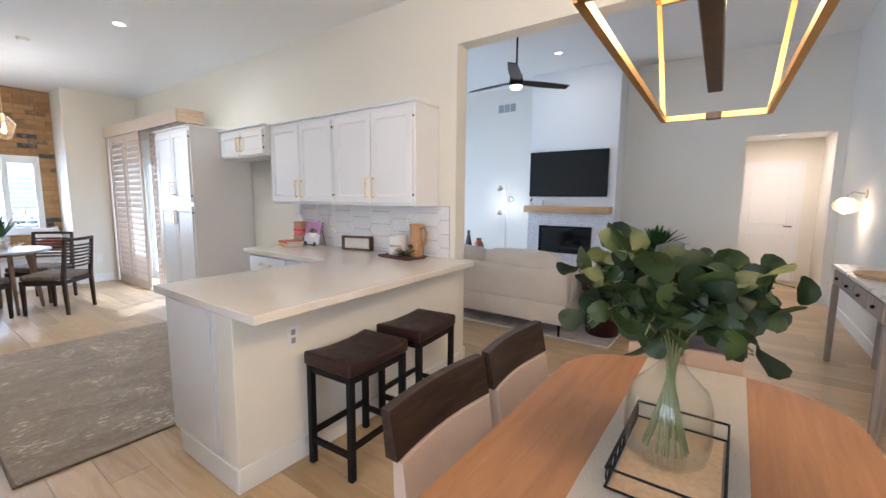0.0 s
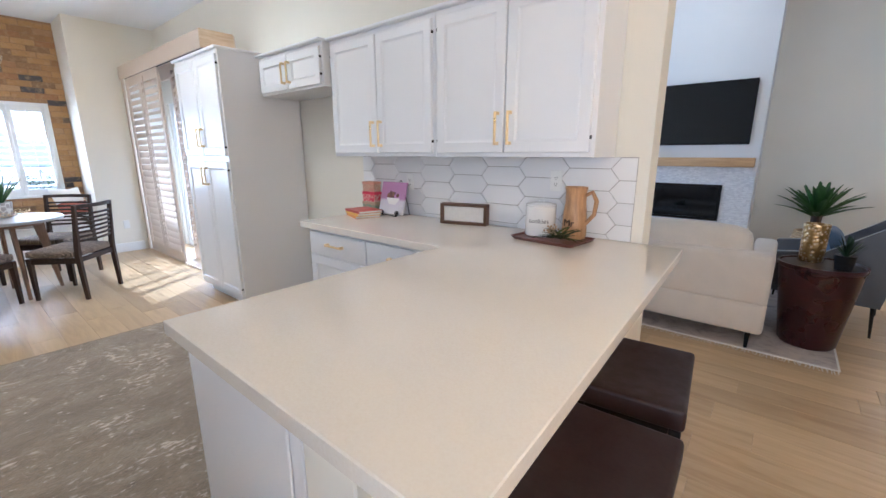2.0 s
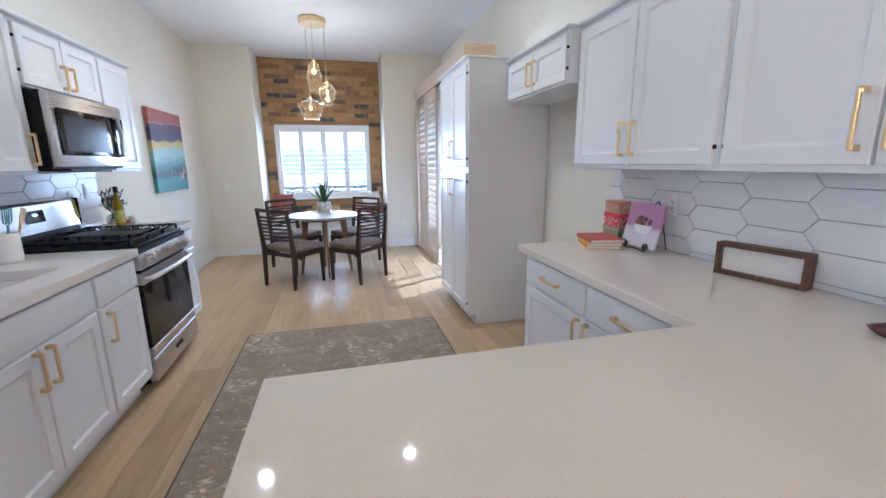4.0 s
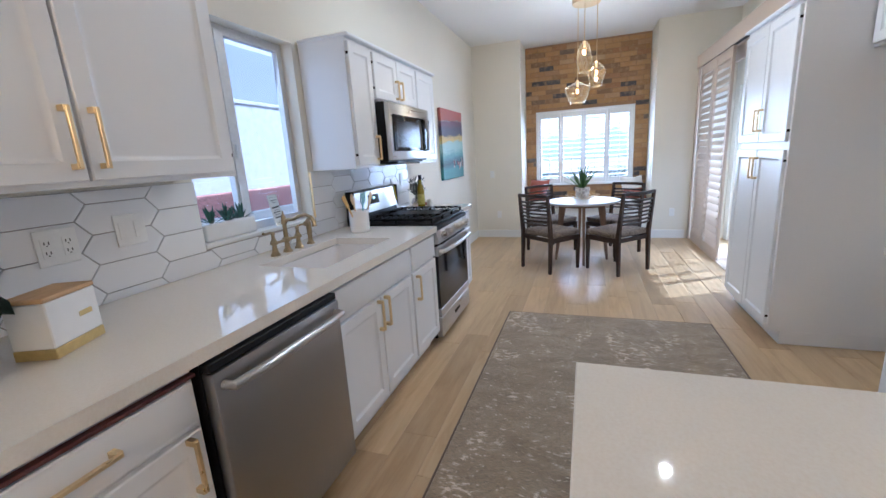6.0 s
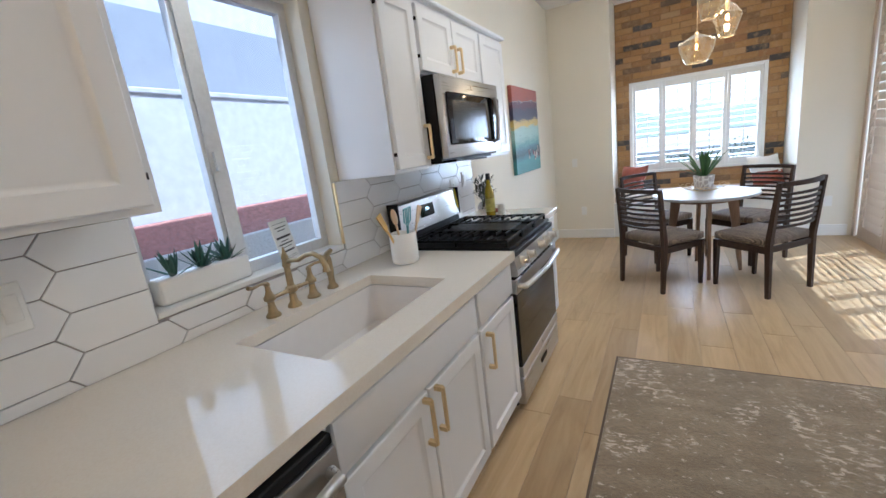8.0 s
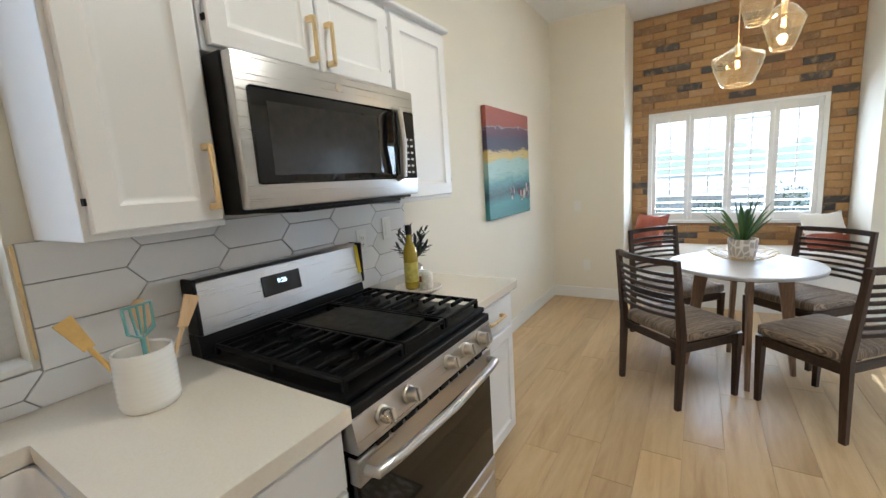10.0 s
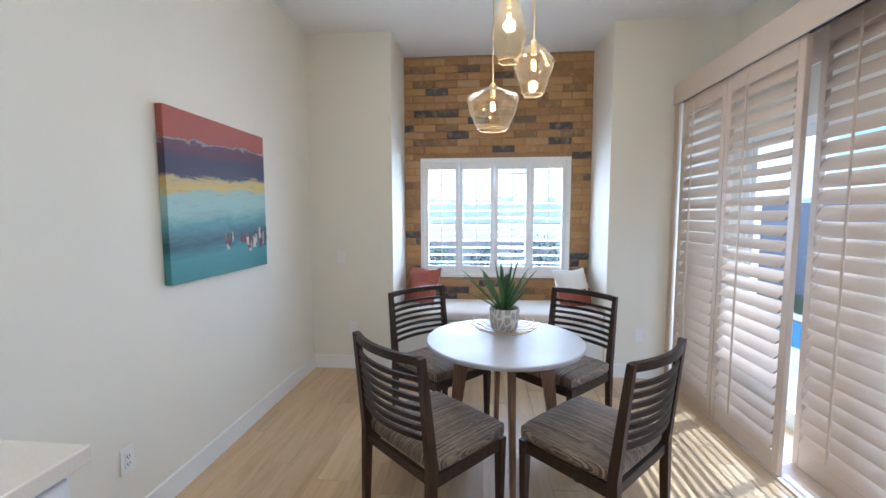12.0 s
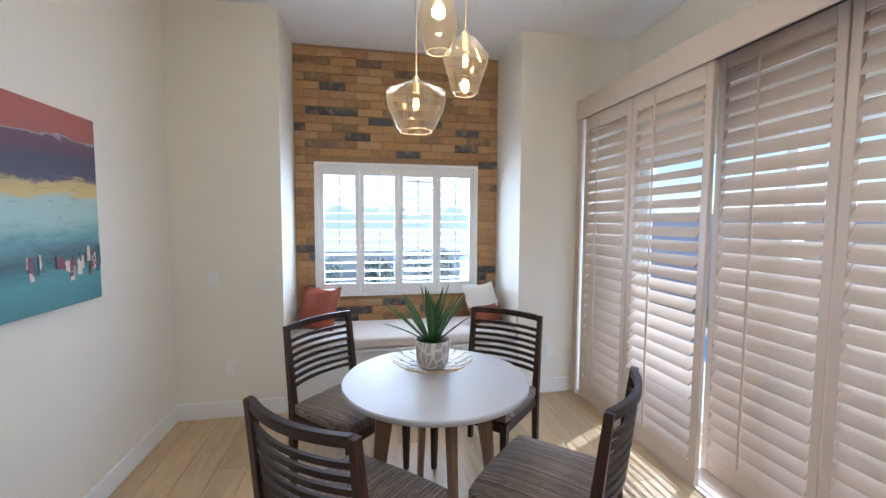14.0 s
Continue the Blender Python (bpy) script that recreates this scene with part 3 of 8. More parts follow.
# sink side
CF = 0.022    # worktop front
BF = -0.018    # cabinet fronts
sx0, sx1, sy0, sy1 = -3.748, -3.055, -0.523, -0.128
ws = thing("sink_worktop", (-2.6, -0.35, 0.872), "pale quartz worktop cut out round the sink", "worktop")
part("rear_strip", box(B(), sx0, sx1, YS + 0.002, sy0, 0.872, 0.914), QUARTZ, ws)
part("front_strip", box(B(), sx0, sx1, sy1, CF, 0.872, 0.914), QUARTZ, ws)
part("slab", box(B(), -4.178, sx0, YS + 0.002, CF, 0.872, 0.914), QUARTZ, ws)
part("slab", box(B(), sx1, -1.0, YS + 0.002, CF, 0.872, 0.914), QUARTZ, ws)
solid("side_worktop", box(B(), -5.45, -4.952, YS + 0.002, CF - 0.084, 0.872, 0.914, 0.003), QUARTZ, "short pale quartz worktop beside the stove", "worktop")

c = unit("sink_base_cabinet", "white sink base cabinet with two panel doors", -3.768, -2.90, YS + gap, BF, 0, 0.62, 0.1)
part("front_rail", box(B(), -3.768, -2.90, BF - 0.02, BF, 0.621, 0.866), CAB, c)
part("side_panel", box(B(), -2.93, -2.90, YS + gap, BF - 0.021, 0.621, 0.866), CAB, c)
front(c, "false_front", -3.73, -2.91, 0.70, 0.855, BF, 1, drawer=True)
front(c, "door", -3.73, -3.32, 0.125, 0.69, BF, 1, -3.355, 0.60)
front(c, "door", -3.315, -2.91, 0.125, 0.69, BF, 1, -3.28, 0.60)
c = unit("narrow_base_cabinet", "narrow white base cabinet with a drawer and a door", -4.175, -3.770, YS + gap, BF, 0, 0.866, 0.1)
front(c, "drawer", -4.165, -3.75, 0.70, 0.855, BF, 1, drawer=True)
front(c, "door", -4.165, -3.75, 0.125, 0.69, BF, 1, -3.80, 0.58)
c = unit("corner_base_cabinet", "white base cabinet with a drawer and a door beside the stove", -5.43, -4.955, YS + gap, BF - 0.084, 0, 0.866, 0.1)
front(c, "drawer", -5.415, -4.965, 0.70, 0.855, BF - 0.084, 1, -5.19, 0.78, 0.16, False, True)
front(c, "door", -5.415, -4.965, 0.125, 0.69, BF - 0.084, 1, -5.02, 0.60)
c = unit("drawer_base_cabinet", "white base cabinet with brass-handled drawers beside the dishwasher", -2.245, -1.02, YS + gap, BF, 0, 0.866, 0.1)
for a0, a1 in ((-2.235, -1.64), (-1.63, -1.03)):
    front(c, "drawer", a0, a1, 0.70, 0.832, BF, 1, (a0 + a1) / 2, 0.775, 0.16, False, True)
    front(c, "door", a0, (a0 + a1) / 2 - 0.001, 0.125, 0.69, BF, 1, a0 + 0.05, 0.60)
    front(c, "door", (a0 + a1) / 2 + 0.001, a1, 0.125, 0.69, BF, 1, a1 - 0.05, 0.60)
part("top_strip", box(B(), -2.243, -1.03, BF + 0.0005, BF + 0.022, 0.838, 0.848, 0.001), plain("dark_red_strip", (0.10, 0.03, 0.028), 0.6, 0, 40, 0.2, 0.1), c, "dark red strip under the worktop")
# wall cabinets on the sink side
VY = -0.39
c = unit("wall_cabinet", "white two-door wall cabinet beside the sink window", -2.89, -1.78, YS + gap, VY, 1.36, UT)
front(c, "door", -2.87, -2.335, 1.375, UT - 0.02, VY, 1, -2.37, 1.50, 0.17)
front(c, "door", -2.33, -1.80, 1.375, UT - 0.02, VY, 1, -2.295, 1.50, 0.17)
c = unit("wall_cabinet", "white two-door wall cabinet over the worktop end", -1.776, -1.02, YS + gap, VY, 1.36, UT)
front(c, "door", -1.76, -1.40, 1.375, UT - 0.02, VY, 1, -1.435, 1.50, 0.17)
front(c, "door", -1.395, -1.04, 1.375, UT - 0.02, VY, 1, -1.36, 1.50, 0.17)
c = unit("wall_cabinet", "narrow white wall cabinet between window and microwave", -4.185, -3.875, YS + gap, VY, 1.345, UT)
front(c, "door", -4.175, -3.885, 1.36, UT - 0.02, VY, 1, -4.145, 1.475, 0.16)
c = unit("wall_cabinet", "white two-door cabinet above the microwave", -4.955, -4.19, YS + gap, VY, 1.80, UT)
front(c, "door", -4.945, -4.575, 1.81, UT - 0.02, VY, 1, -4.61, 1.90, 0.13)
front(c, "door", -4.57, -4.20, 1.81, UT - 0.02, VY, 1, -4.535, 1.90, 0.13)
c = unit("wall_cabinet", "narrow white wall cabinet beside the painting", -5.40, -4.96, YS + gap, VY, 1.345, UT)
front(c, "door", -5.385, -4.97, 1.36, UT - 0.02, VY, 1, -5.0, 1.475, 0.16)
solid("cabinet_crown_trim", boxes((-2.90, -1.01, YS + gap, VY + 0.035, UT, UT + 0.022), (-5.41, -3.865, YS + gap, VY + 0.035, UT, UT + 0.022), bev=0.006), CAB, "white top moulding over the sink-side cabinets", "trim", "", "structure")

# ---- shutters, windows and doors ----
def louver(length, chord, tilt, along):
    """One elliptical slat along x or y, tilted: its room-side edge is low when tilt is positive."""
    ring = []
    for k in range(8):
        a = k * math.tau / 8
        ring.append((math.cos(a) * chord / 2, math.sin(a) * chord * 0.075))
    ct, st = math.cos(radians(tilt)), math.sin(radians(tilt))
    bm = B()
    rings = []
    for e in (-length / 2, length / 2):
        r = []
        for p, h in ring:
            # p runs towards the room, h is the slat's thickness
            o, z = p * ct + h * st, -p * st + h * ct
            r.append(Vector((e, -o, z)) if along == "x" else Vector((o, e, z)))
        rings.append(r)
    return ring_mesh(bm, rings)


def shutter(label, along, a0, a1, at, z0, z1, tilts, pitch, chord, stile=0.052, top=0.11, bottom=0.12, rod=0.5, th=0.03, mat=None):
    """A plantation shutter panel. along: the axis it spans; at: its plane. tilts: one angle a louver, or one for all."""
    mid = (a0 + a1) / 2
    o = (mid, at, z0) if along == "x" else (at, mid, z0)
    s = thing("shutter_panel", o, label, "shutter", "plantation shutter panels", local=True)
    w = a1 - a0
    h = z1 - z0

    def blk(u0, u1, v0, v1):
        return box(B(), u0, u1, -th / 2, th / 2, v0, v1, 0.003) if along == "x" else box(B(), -th / 2, th / 2, u0, u1, v0, v1, 0.003)

    part("stile", blk(-w / 2 + 0.001, -w / 2 + stile, 0, h), mat or SHUT, s)
    part("stile", blk(w / 2 - stile, w / 2 - 0.001, 0, h), mat or SHUT, s)
    part("rail", blk(-w / 2 + stile, w / 2 - stile, h - top, h), mat or SHUT, s)
    part("rail", blk(-w / 2 + stile, w / 2 - stile, 0, bottom), mat or SHUT, s)
    n = max(1, int((h - top - bottom) / pitch))
    p = (h - top - bottom) / n
    made = {}
    for k in range(n):
        t = tilts(k, n) if callable(tilts) else tilts
        z = bottom + p * (k + 0.5)
        if t not in made:
            made[t] = part("louver", louver(w - 2 * stile - 0.004, chord, t, along), mat or SHUT, s)
            made[t].location.z = z
        else:
            d = made[t].copy()
            scene.collection.objects.link(d)
            d.location.z = z
    side = -1 if along == "x" else 1
    off = chord / 2 + 0.006
    u = (rod - 0.5) * (w - 2 * stile)
    q0, q1 = bottom + 0.03, h - top + 0.05
    rb = box(B(), u - 0.006, u + 0.006, side * off - 0.005, side * off + 0.005, q0, q1, 0.002) if along == "x" else box(B(), side * off - 0.005, side * off + 0.005, u - 0.006, u + 0.006, q0, q1, 0.002)
    part("tilt_rod", rb, mat or SHUT, s)
    return s


# patio door: sliding glass door in the wall, shutters on a double track before it
YD = YC + 0.08
d = thing("door_1", ((DX0 + DX1) / 2, YD, 0), "sliding glass patio door in a pale frame", "door", kind="structure")
part("frame", boxes((DX0, DX1, YD - 0.05, YD + 0.05, DZ - 0.05, DZ), (DX0, DX1, YD - 0.05, YD + 0.05, 0.0, 0.03), (DX0, DX0 + 0.05, YD - 0.05, YD + 0.05, 0.03, DZ - 0.05), (DX1 - 0.05, DX1, YD - 0.05, YD + 0.05, 0.03, DZ - 0.05)), TRIM, d)
dm = (DX0 + DX1) / 2
for a, e, y in ((DX0 + 0.05, dm + 0.03, YD - 0.02), (dm - 0.03, DX1 - 0.05, YD + 0.02)):
    sash = part("sash", boxes((a, a + 0.06, y - 0.018, y + 0.018, 0.03, DZ - 0.05), (e - 0.06, e, y - 0.018, y + 0.018, 0.03, DZ - 0.05), (a + 0.06, e - 0.06, y - 0.018, y + 0.018, DZ - 0.12, DZ - 0.05), (a + 0.06, e - 0.06, y - 0.018, y + 0.018, 0.03, 0.11)), TRIM, d)
    part("pane", box(B(), a + 0.06, e - 0.06, y - 0.003, y + 0.003, 0.11, DZ - 0.12), PANE, sash).visible_shadow = False
v = thing("shutter_valance", (-7.05, 2.56, 2.33), "cream painted valance box over the shutter track", "valance", kind="structure")
VE = -5.50
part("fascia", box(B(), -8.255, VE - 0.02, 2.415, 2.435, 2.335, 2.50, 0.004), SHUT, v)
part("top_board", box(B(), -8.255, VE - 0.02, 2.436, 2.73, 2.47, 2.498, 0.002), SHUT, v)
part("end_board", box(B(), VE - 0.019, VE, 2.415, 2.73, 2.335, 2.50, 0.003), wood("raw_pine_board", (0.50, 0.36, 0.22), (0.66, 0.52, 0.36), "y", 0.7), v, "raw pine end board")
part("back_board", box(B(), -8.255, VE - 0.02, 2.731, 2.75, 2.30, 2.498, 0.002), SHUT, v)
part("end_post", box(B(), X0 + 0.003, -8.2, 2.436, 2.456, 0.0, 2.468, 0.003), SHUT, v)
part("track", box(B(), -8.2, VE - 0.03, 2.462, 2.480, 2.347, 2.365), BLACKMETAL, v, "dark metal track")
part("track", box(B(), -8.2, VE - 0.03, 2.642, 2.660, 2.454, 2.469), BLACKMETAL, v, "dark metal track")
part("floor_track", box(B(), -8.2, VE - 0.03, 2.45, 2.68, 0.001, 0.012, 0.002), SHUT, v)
front_tilt = lambda k, n: 40 if n * 0.12 < k < n * 0.84 else 60
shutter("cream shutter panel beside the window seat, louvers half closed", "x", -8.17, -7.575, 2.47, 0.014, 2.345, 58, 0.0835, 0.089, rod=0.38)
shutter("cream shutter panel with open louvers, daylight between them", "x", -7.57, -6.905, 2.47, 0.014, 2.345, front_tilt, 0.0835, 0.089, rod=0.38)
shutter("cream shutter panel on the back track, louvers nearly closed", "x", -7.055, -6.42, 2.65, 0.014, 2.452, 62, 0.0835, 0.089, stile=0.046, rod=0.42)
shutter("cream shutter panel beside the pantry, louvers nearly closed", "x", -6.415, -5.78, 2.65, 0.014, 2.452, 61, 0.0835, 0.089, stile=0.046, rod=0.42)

# nook window: frame, glass and four hinged shutters
w = thing("window_1", (XB, (SY0 + SY1) / 2, SZ0), "nook window with white shutter frame in brick", "window", kind="structure")
XF = XB + 0.035
part("window_frame", boxes((XB - 0.02, XF, SY0 - 0.01, SY0 + 0.03, SZ0 - 0.01, SZ1 + 0.01), (XB - 0.02, XF, SY1 - 0.03, SY1 + 0.01, SZ0 - 0.01, SZ1 + 0.01), (XB - 0.02, XF, SY0 + 0.03, SY1 - 0.03, SZ1 - 0.02, SZ1 + 0.01), (XB - 0.02, XF, SY0 + 0.03, SY1 - 0.03, SZ0 - 0.01, SZ0 + 0.02)), TRIM, w)
part("outer_frame", boxes((XB - 0.12, XB - 0.08, SY0, SY1, SZ0, SZ0 + 0.04), (XB - 0.12, XB - 0.08, SY0, SY1, SZ1 - 0.04, SZ1), (XB - 0.12, XB - 0.08, SY0, SY0 + 0.04, SZ0 + 0.04, SZ1 - 0.04), (XB - 0.12, XB - 0.08, SY1 - 0.04, SY1, SZ0 + 0.04, SZ1 - 0.04), (XB - 0.12, XB - 0.08, 0.95, 0.99, SZ0 + 0.04, SZ1 - 0.04)), ALU, w)
part("pane", box(B(), XB - 0.103, XB - 0.097, SY0 + 0.04, 0.95, SZ0 + 0.04, SZ1 - 0.04), PANE, w).visible_shadow = False
part("pane", box(B(), XB - 0.103, XB - 0.097, 0.99, SY1 - 0.04, SZ0 + 0.04, SZ1 - 0.04), PANE, w).visible_shadow = False
pw = (SY1 - SY0 - 0.062) / 4
for k, tl_ in enumerate((4, 6, 26, 5)):
    a = SY0 + 0.031 + pw * k
    shutter("white shutter panel in the nook window, louvers open", "y", a, a + pw, XB + 0.012, SZ0 + 0.022, SZ1 - 0.022, tl_, 0.072, 0.064, 0.04, 0.085, 0.085, rod=0.5, th=0.028, mat=TRIM)

# sink window
w = thing("window_2", ((WX0 + WX1) / 2, YS - 0.1, WZ0), "aluminium sliding window over the sink", "window", kind="structure")
yw0, yw1 = YS - 0.125, YS - 0.085
part("window_frame", boxes((WX0, WX0 + 0.03, yw0, yw1, WZ0, WZ1), (WX1 - 0.03, WX1, yw0, yw1, WZ0, WZ1), (WX0 + 0.03, WX1 - 0.03, yw0, yw1, WZ1 - 0.03, WZ1), (WX0 + 0.03, WX1 - 0.03, yw0, yw1, WZ0, WZ0 + 0.03)), ALU, w)
xm = -3.33
part("meeting_stile", boxes((xm - 0.025, xm + 0.025, yw0 + 0.002, yw1 + 0.012, WZ0 + 0.03, WZ1 - 0.03), (xm - 0.012, xm + 0.012, yw1 + 0.013, yw1 + 0.028, 1.45, 1.52)), ALU, w)
for a, e in ((WX0 + 0.03, xm - 0.025), (xm + 0.025, WX1 - 0.03)):
    sash = part("sash", boxes((a, a + 0.016, yw0 + 0.008, yw1 + 0.004, WZ0 + 0.03, WZ1 - 0.03), (e - 0.016, e, yw0 + 0.008, yw1 + 0.004, WZ0 + 0.03, WZ1 - 0.03), (a + 0.016, e - 0.016, yw0 + 0.008, yw1 + 0.004, WZ0 + 0.03, WZ0 + 0.05), (a + 0.016, e - 0.016, yw0 + 0.008, yw1 + 0.004, WZ1 - 0.05, WZ1 - 0.03)), ALU, w)
    part("pane", box(B(), a + 0.016, e - 0.016, yw0 + 0.017, yw0 + 0.023, WZ0 + 0.05, WZ1 - 0.05), PANE, sash).visible_shadow = False
part("window_sill", box(B(), WX0 + 0.001, WX1 - 0.001, yw1, YS + 0.012, WZ0 - 0.016, WZ0 + 0.004, 0.003), TRIM, w)

# window seat
s = thing("window_seat", (-8.55, 0.98, 0), "built-in white window seat with a pale cushion", "bench", kind="structure")
part("base", box(B(), XB + 0.03, X0 - 0.02, NY0 + 0.002, NY1 - 0.002, 0, 0.44), TRIM, s)
part("seat_board", box(B(), XB + 0.03, X0 + 0.012, NY0 + 0.002, NY1 - 0.002, 0.44, 0.465, 0.004), TRIM, s)
solid("seat_cushion", sway(cushion(B(), XB + 0.035, X0 + 0.015, NY0 + 0.01, NY1 - 0.01, 0.466, 0.565, 0.012), 0.004, 4), CUSHW, "pale cream bench cushion on the window seat", "cushion")


def pillow(name, label, at, turn, mat, size=0.40, lean=68):
    bm = B()
    n = 14
    h = size / 2
    for sgn in (-1, 1):
        g = [[None] * (n + 1) for _ in range(n + 1)]
        for i in range(n + 1):
            for j in range(n + 1):
                u, v2 = 2 * i / n - 1, 2 * j / n - 1
                t = 0.075 * (max(0, 1 - u ** 4) ** 0.6) * (max(0, 1 - v2 ** 4) ** 0.6)
                k = 1 - 0.09 * (1 - abs(u)) * abs(v2) ** 2 - 0.0
                k2 = 1 - 0.09 * (1 - abs(v2)) * abs(u) ** 2
                p = Vector((u * h * k2, v2 * h * k, sgn * t))
                p += noise.noise_vector(p * 9 + Vector((sgn, 0, 3))) * 0.012
                g[i][j] = bm.verts.new(p)
        for i in range(n):
            for j in range(n):
                bm.faces.new((g[i][j], g[i + 1][j], g[i + 1][j + 1], g[i][j + 1]))
    bmesh.ops.remove_doubles(bm, verts=bm.verts, dist=0.012)
    ob = solid(name, placed(bm, Matrix.Translation(at) @ pose(0, 0, 0, 0, 0, turn) @ pose(0, 0, 0, lean, 0, 0)), mat, label, "pillow")
    return ob


pillow("throw_pillow", "rust red leather throw pillow on the window seat", (-8.62, 0.25, 0.735), 60, RUST, 0.38)
pw_ = pillow("throw_pillow", "white throw pillow with a rust red lower band", (-8.62, 1.72, 0.735), 118, WHITECLOTH, 0.38)
pw_.data.materials.append(RUST)
for f in pw_.data.polygons:
    if f.center.z < 0.17:
        f.material_index = 1

# ---- stove, microwave, dishwasher, sink ----
RX0, RX1 = -4.948, -4.182
rc = (RX0 + RX1) / 2
r = thing("gas_range", (rc, -0.35, 0), "stainless and black freestanding gas range", "stove")
part("body", boxes((RX0, RX1, -0.70, -0.03, 0.05, 0.905), (RX0 + 0.03, RX1 - 0.03, -0.66, -0.10, 0.0, 0.05)), BLACKPLASTIC, r, "black enamel sides")
ct = part("cooktop", box(B(), RX0, RX1, -0.62, 0.0, 0.906, 0.925, 0.006, 2), IRON, r, "black enamel cooktop")
# control panel, leaning back
cp = B()
ring_mesh(cp, [[Vector((x, y, z)) for y, z in ((-0.028, 0.78), (0.024, 0.78), (0.030, 0.795), (0.014, 0.872), (-0.028, 0.872))] for x in (RX0 + 0.001, RX1 - 0.001)])
cpo = part("control_panel", cp, STEEL, r, "brushed stainless control panel")
for x in (RX0 + 0.10, RX0 + 0.215, RX0 + 0.33, RX1 - 0.215, RX1 - 0.10):
    k = lathe(B(), [(0.0, 0), (0.026, 0), (0.026, 0.006), (0.021, 0.010), (0.0195, 0.034), (0.017, 0.038), (0.0, 0.038)], seg=20)
    box(k, -0.0045, 0.0045, -0.019, 0.019, 0.034, 0.045, 0.002)
    part("knob", placed(k, Matrix.Translation((x, 0.0215, 0.835)) @ pose(0, 0, 0, -78, 0, 0)), NICKEL, cpo, "satin metal knob")
part("vent_strip", boxes(*[(RX0 + 0.09 + 0.062 * i, RX0 + 0.135 + 0.062 * i, 0.018, 0.0245, 0.768 - 0.005, 0.776) for i in range(10)]), BLACKPLASTIC, cpo)
part("front_lip", box(B(), RX0 + 0.001, RX1 - 0.001, -0.028, 0.018, 0.8725, 0.902, 0.004), BLACKPLASTIC, r, "black cooktop front lip")
door = part("oven_door", boxes((RX0 + 0.004, RX1 - 0.004, -0.029, 0.012, 0.235, 0.762), bev=0.006), BLACKGLASS, r, "black glass oven door")
part("door_trim", box(B(), RX0 + 0.003, RX1 - 0.003, -0.02, 0.018, 0.685, 0.760, 0.004), STEEL, door, "stainless door band")
part("door_trim", box(B(), RX0 + 0.003, RX1 - 0.003, -0.02, 0.016, 0.222, 0.285, 0.004), STEEL, door, "stainless door band")
hd = B()
hp = [(RX0 + 0.03, 0.018, 0.722), (RX0 + 0.035, 0.052, 0.722), (RX0 + 0.11, 0.062, 0.722), (rc, 0.075, 0.722), (RX1 - 0.11, 0.062, 0.722), (RX1 - 0.035, 0.052, 0.722), (RX1 - 0.03, 0.018, 0.722)]
tube(hd, hp, [0.014, 0.015, 0.0145, 0.0145, 0.0145, 0.015, 0.014], 12)
part("handle", hd, STEEL, door, "curved stainless bar handle")
dr = part("drawer", box(B(), RX0 + 0.004, RX1 - 0.004, -0.029, 0.014, 0.06, 0.215, 0.006), STEEL, r, "stainless storage drawer")
part("handle", box(B(), rc - 0.06, rc + 0.06, 0.0145, 0.022, 0.135, 0.165, 0.004), BLACKPLASTIC, dr)
part("badge", placed(lathe(B(), [(0, 0), (0.011, 0), (0.011, 0.003), (0, 0.003)], seg=16), Matrix.Translation((rc, 0.0165, 0.255)) @ pose(0, 0, 0, -90)), NICKEL, door)
# backguard
bg = B()
ring_mesh(bg, [[Vector((x, y, z)) for y, z in ((-0.70, 0.905), (-0.635, 0.905), (-0.645, 0.985), (-0.70, 0.985))] for x in (RX0, RX1)])
part("backguard_base", bg, BLACKPLASTIC, r)
bg = B()
ring_mesh(bg, [[Vector((x, y, z)) for y, z in ((-0.70, 0.986), (-0.628, 0.986), (-0.648, 1.155), (-0.66, 1.168), (-0.70, 1.168))] for x in (RX0 + 0.014, RX1 - 0.014)])
bgo = part("backguard", bg, STEEL, r, "stainless backguard")
for x in (RX0, RX1 - 0.013):
    part("end_cap", box(B(), x, x + 0.013, -0.70, -0.626, 0.986, 1.17, 0.003), BLACKPLASTIC, bgo)
lean = math.degrees(math.atan2(0.020, 0.169))
dm_ = Matrix.Translation((-4.51, -0.6375, 1.085)) @ pose(0, 0, 0, lean, 0, 0)
disp = part("display", placed(box(B(), -0.085, 0.085, -0.002, 0.003, -0.038, 0.038, 0.002), dm_), BLACKGLASS, bgo, "black clock display")


def words(name, text, size, m, mat, parent, label="", align="CENTER", depth=0.0004):
    """Letters as a mesh of their own, lying on the plane m (x along, y up)."""
    cu = bpy.data.curves.new(name, "FONT")
    cu.body, cu.size, cu.align_x, cu.align_y, cu.extrude, cu.resolution_u = text, size, align, "CENTER", depth, 3
    tmp = bpy.data.objects.new(name, cu)
    scene.collection.objects.link(tmp)
    me = bpy.data.meshes.new_from_object(tmp.evaluated_get(bpy.context.evaluated_depsgraph_get()))
    bpy.data.objects.remove(tmp)
    bpy.data.curves.remove(cu)
    sh = SHIFT[parent.name]
    me.transform(Matrix.Translation(-sh) @ m)
    me.materials.clear()
    me.materials.append(mat)
    me.name = name
    ob = new(name, me)
    ob.parent = parent
    SHIFT[ob.name] = sh
    return tagged(ob, label)


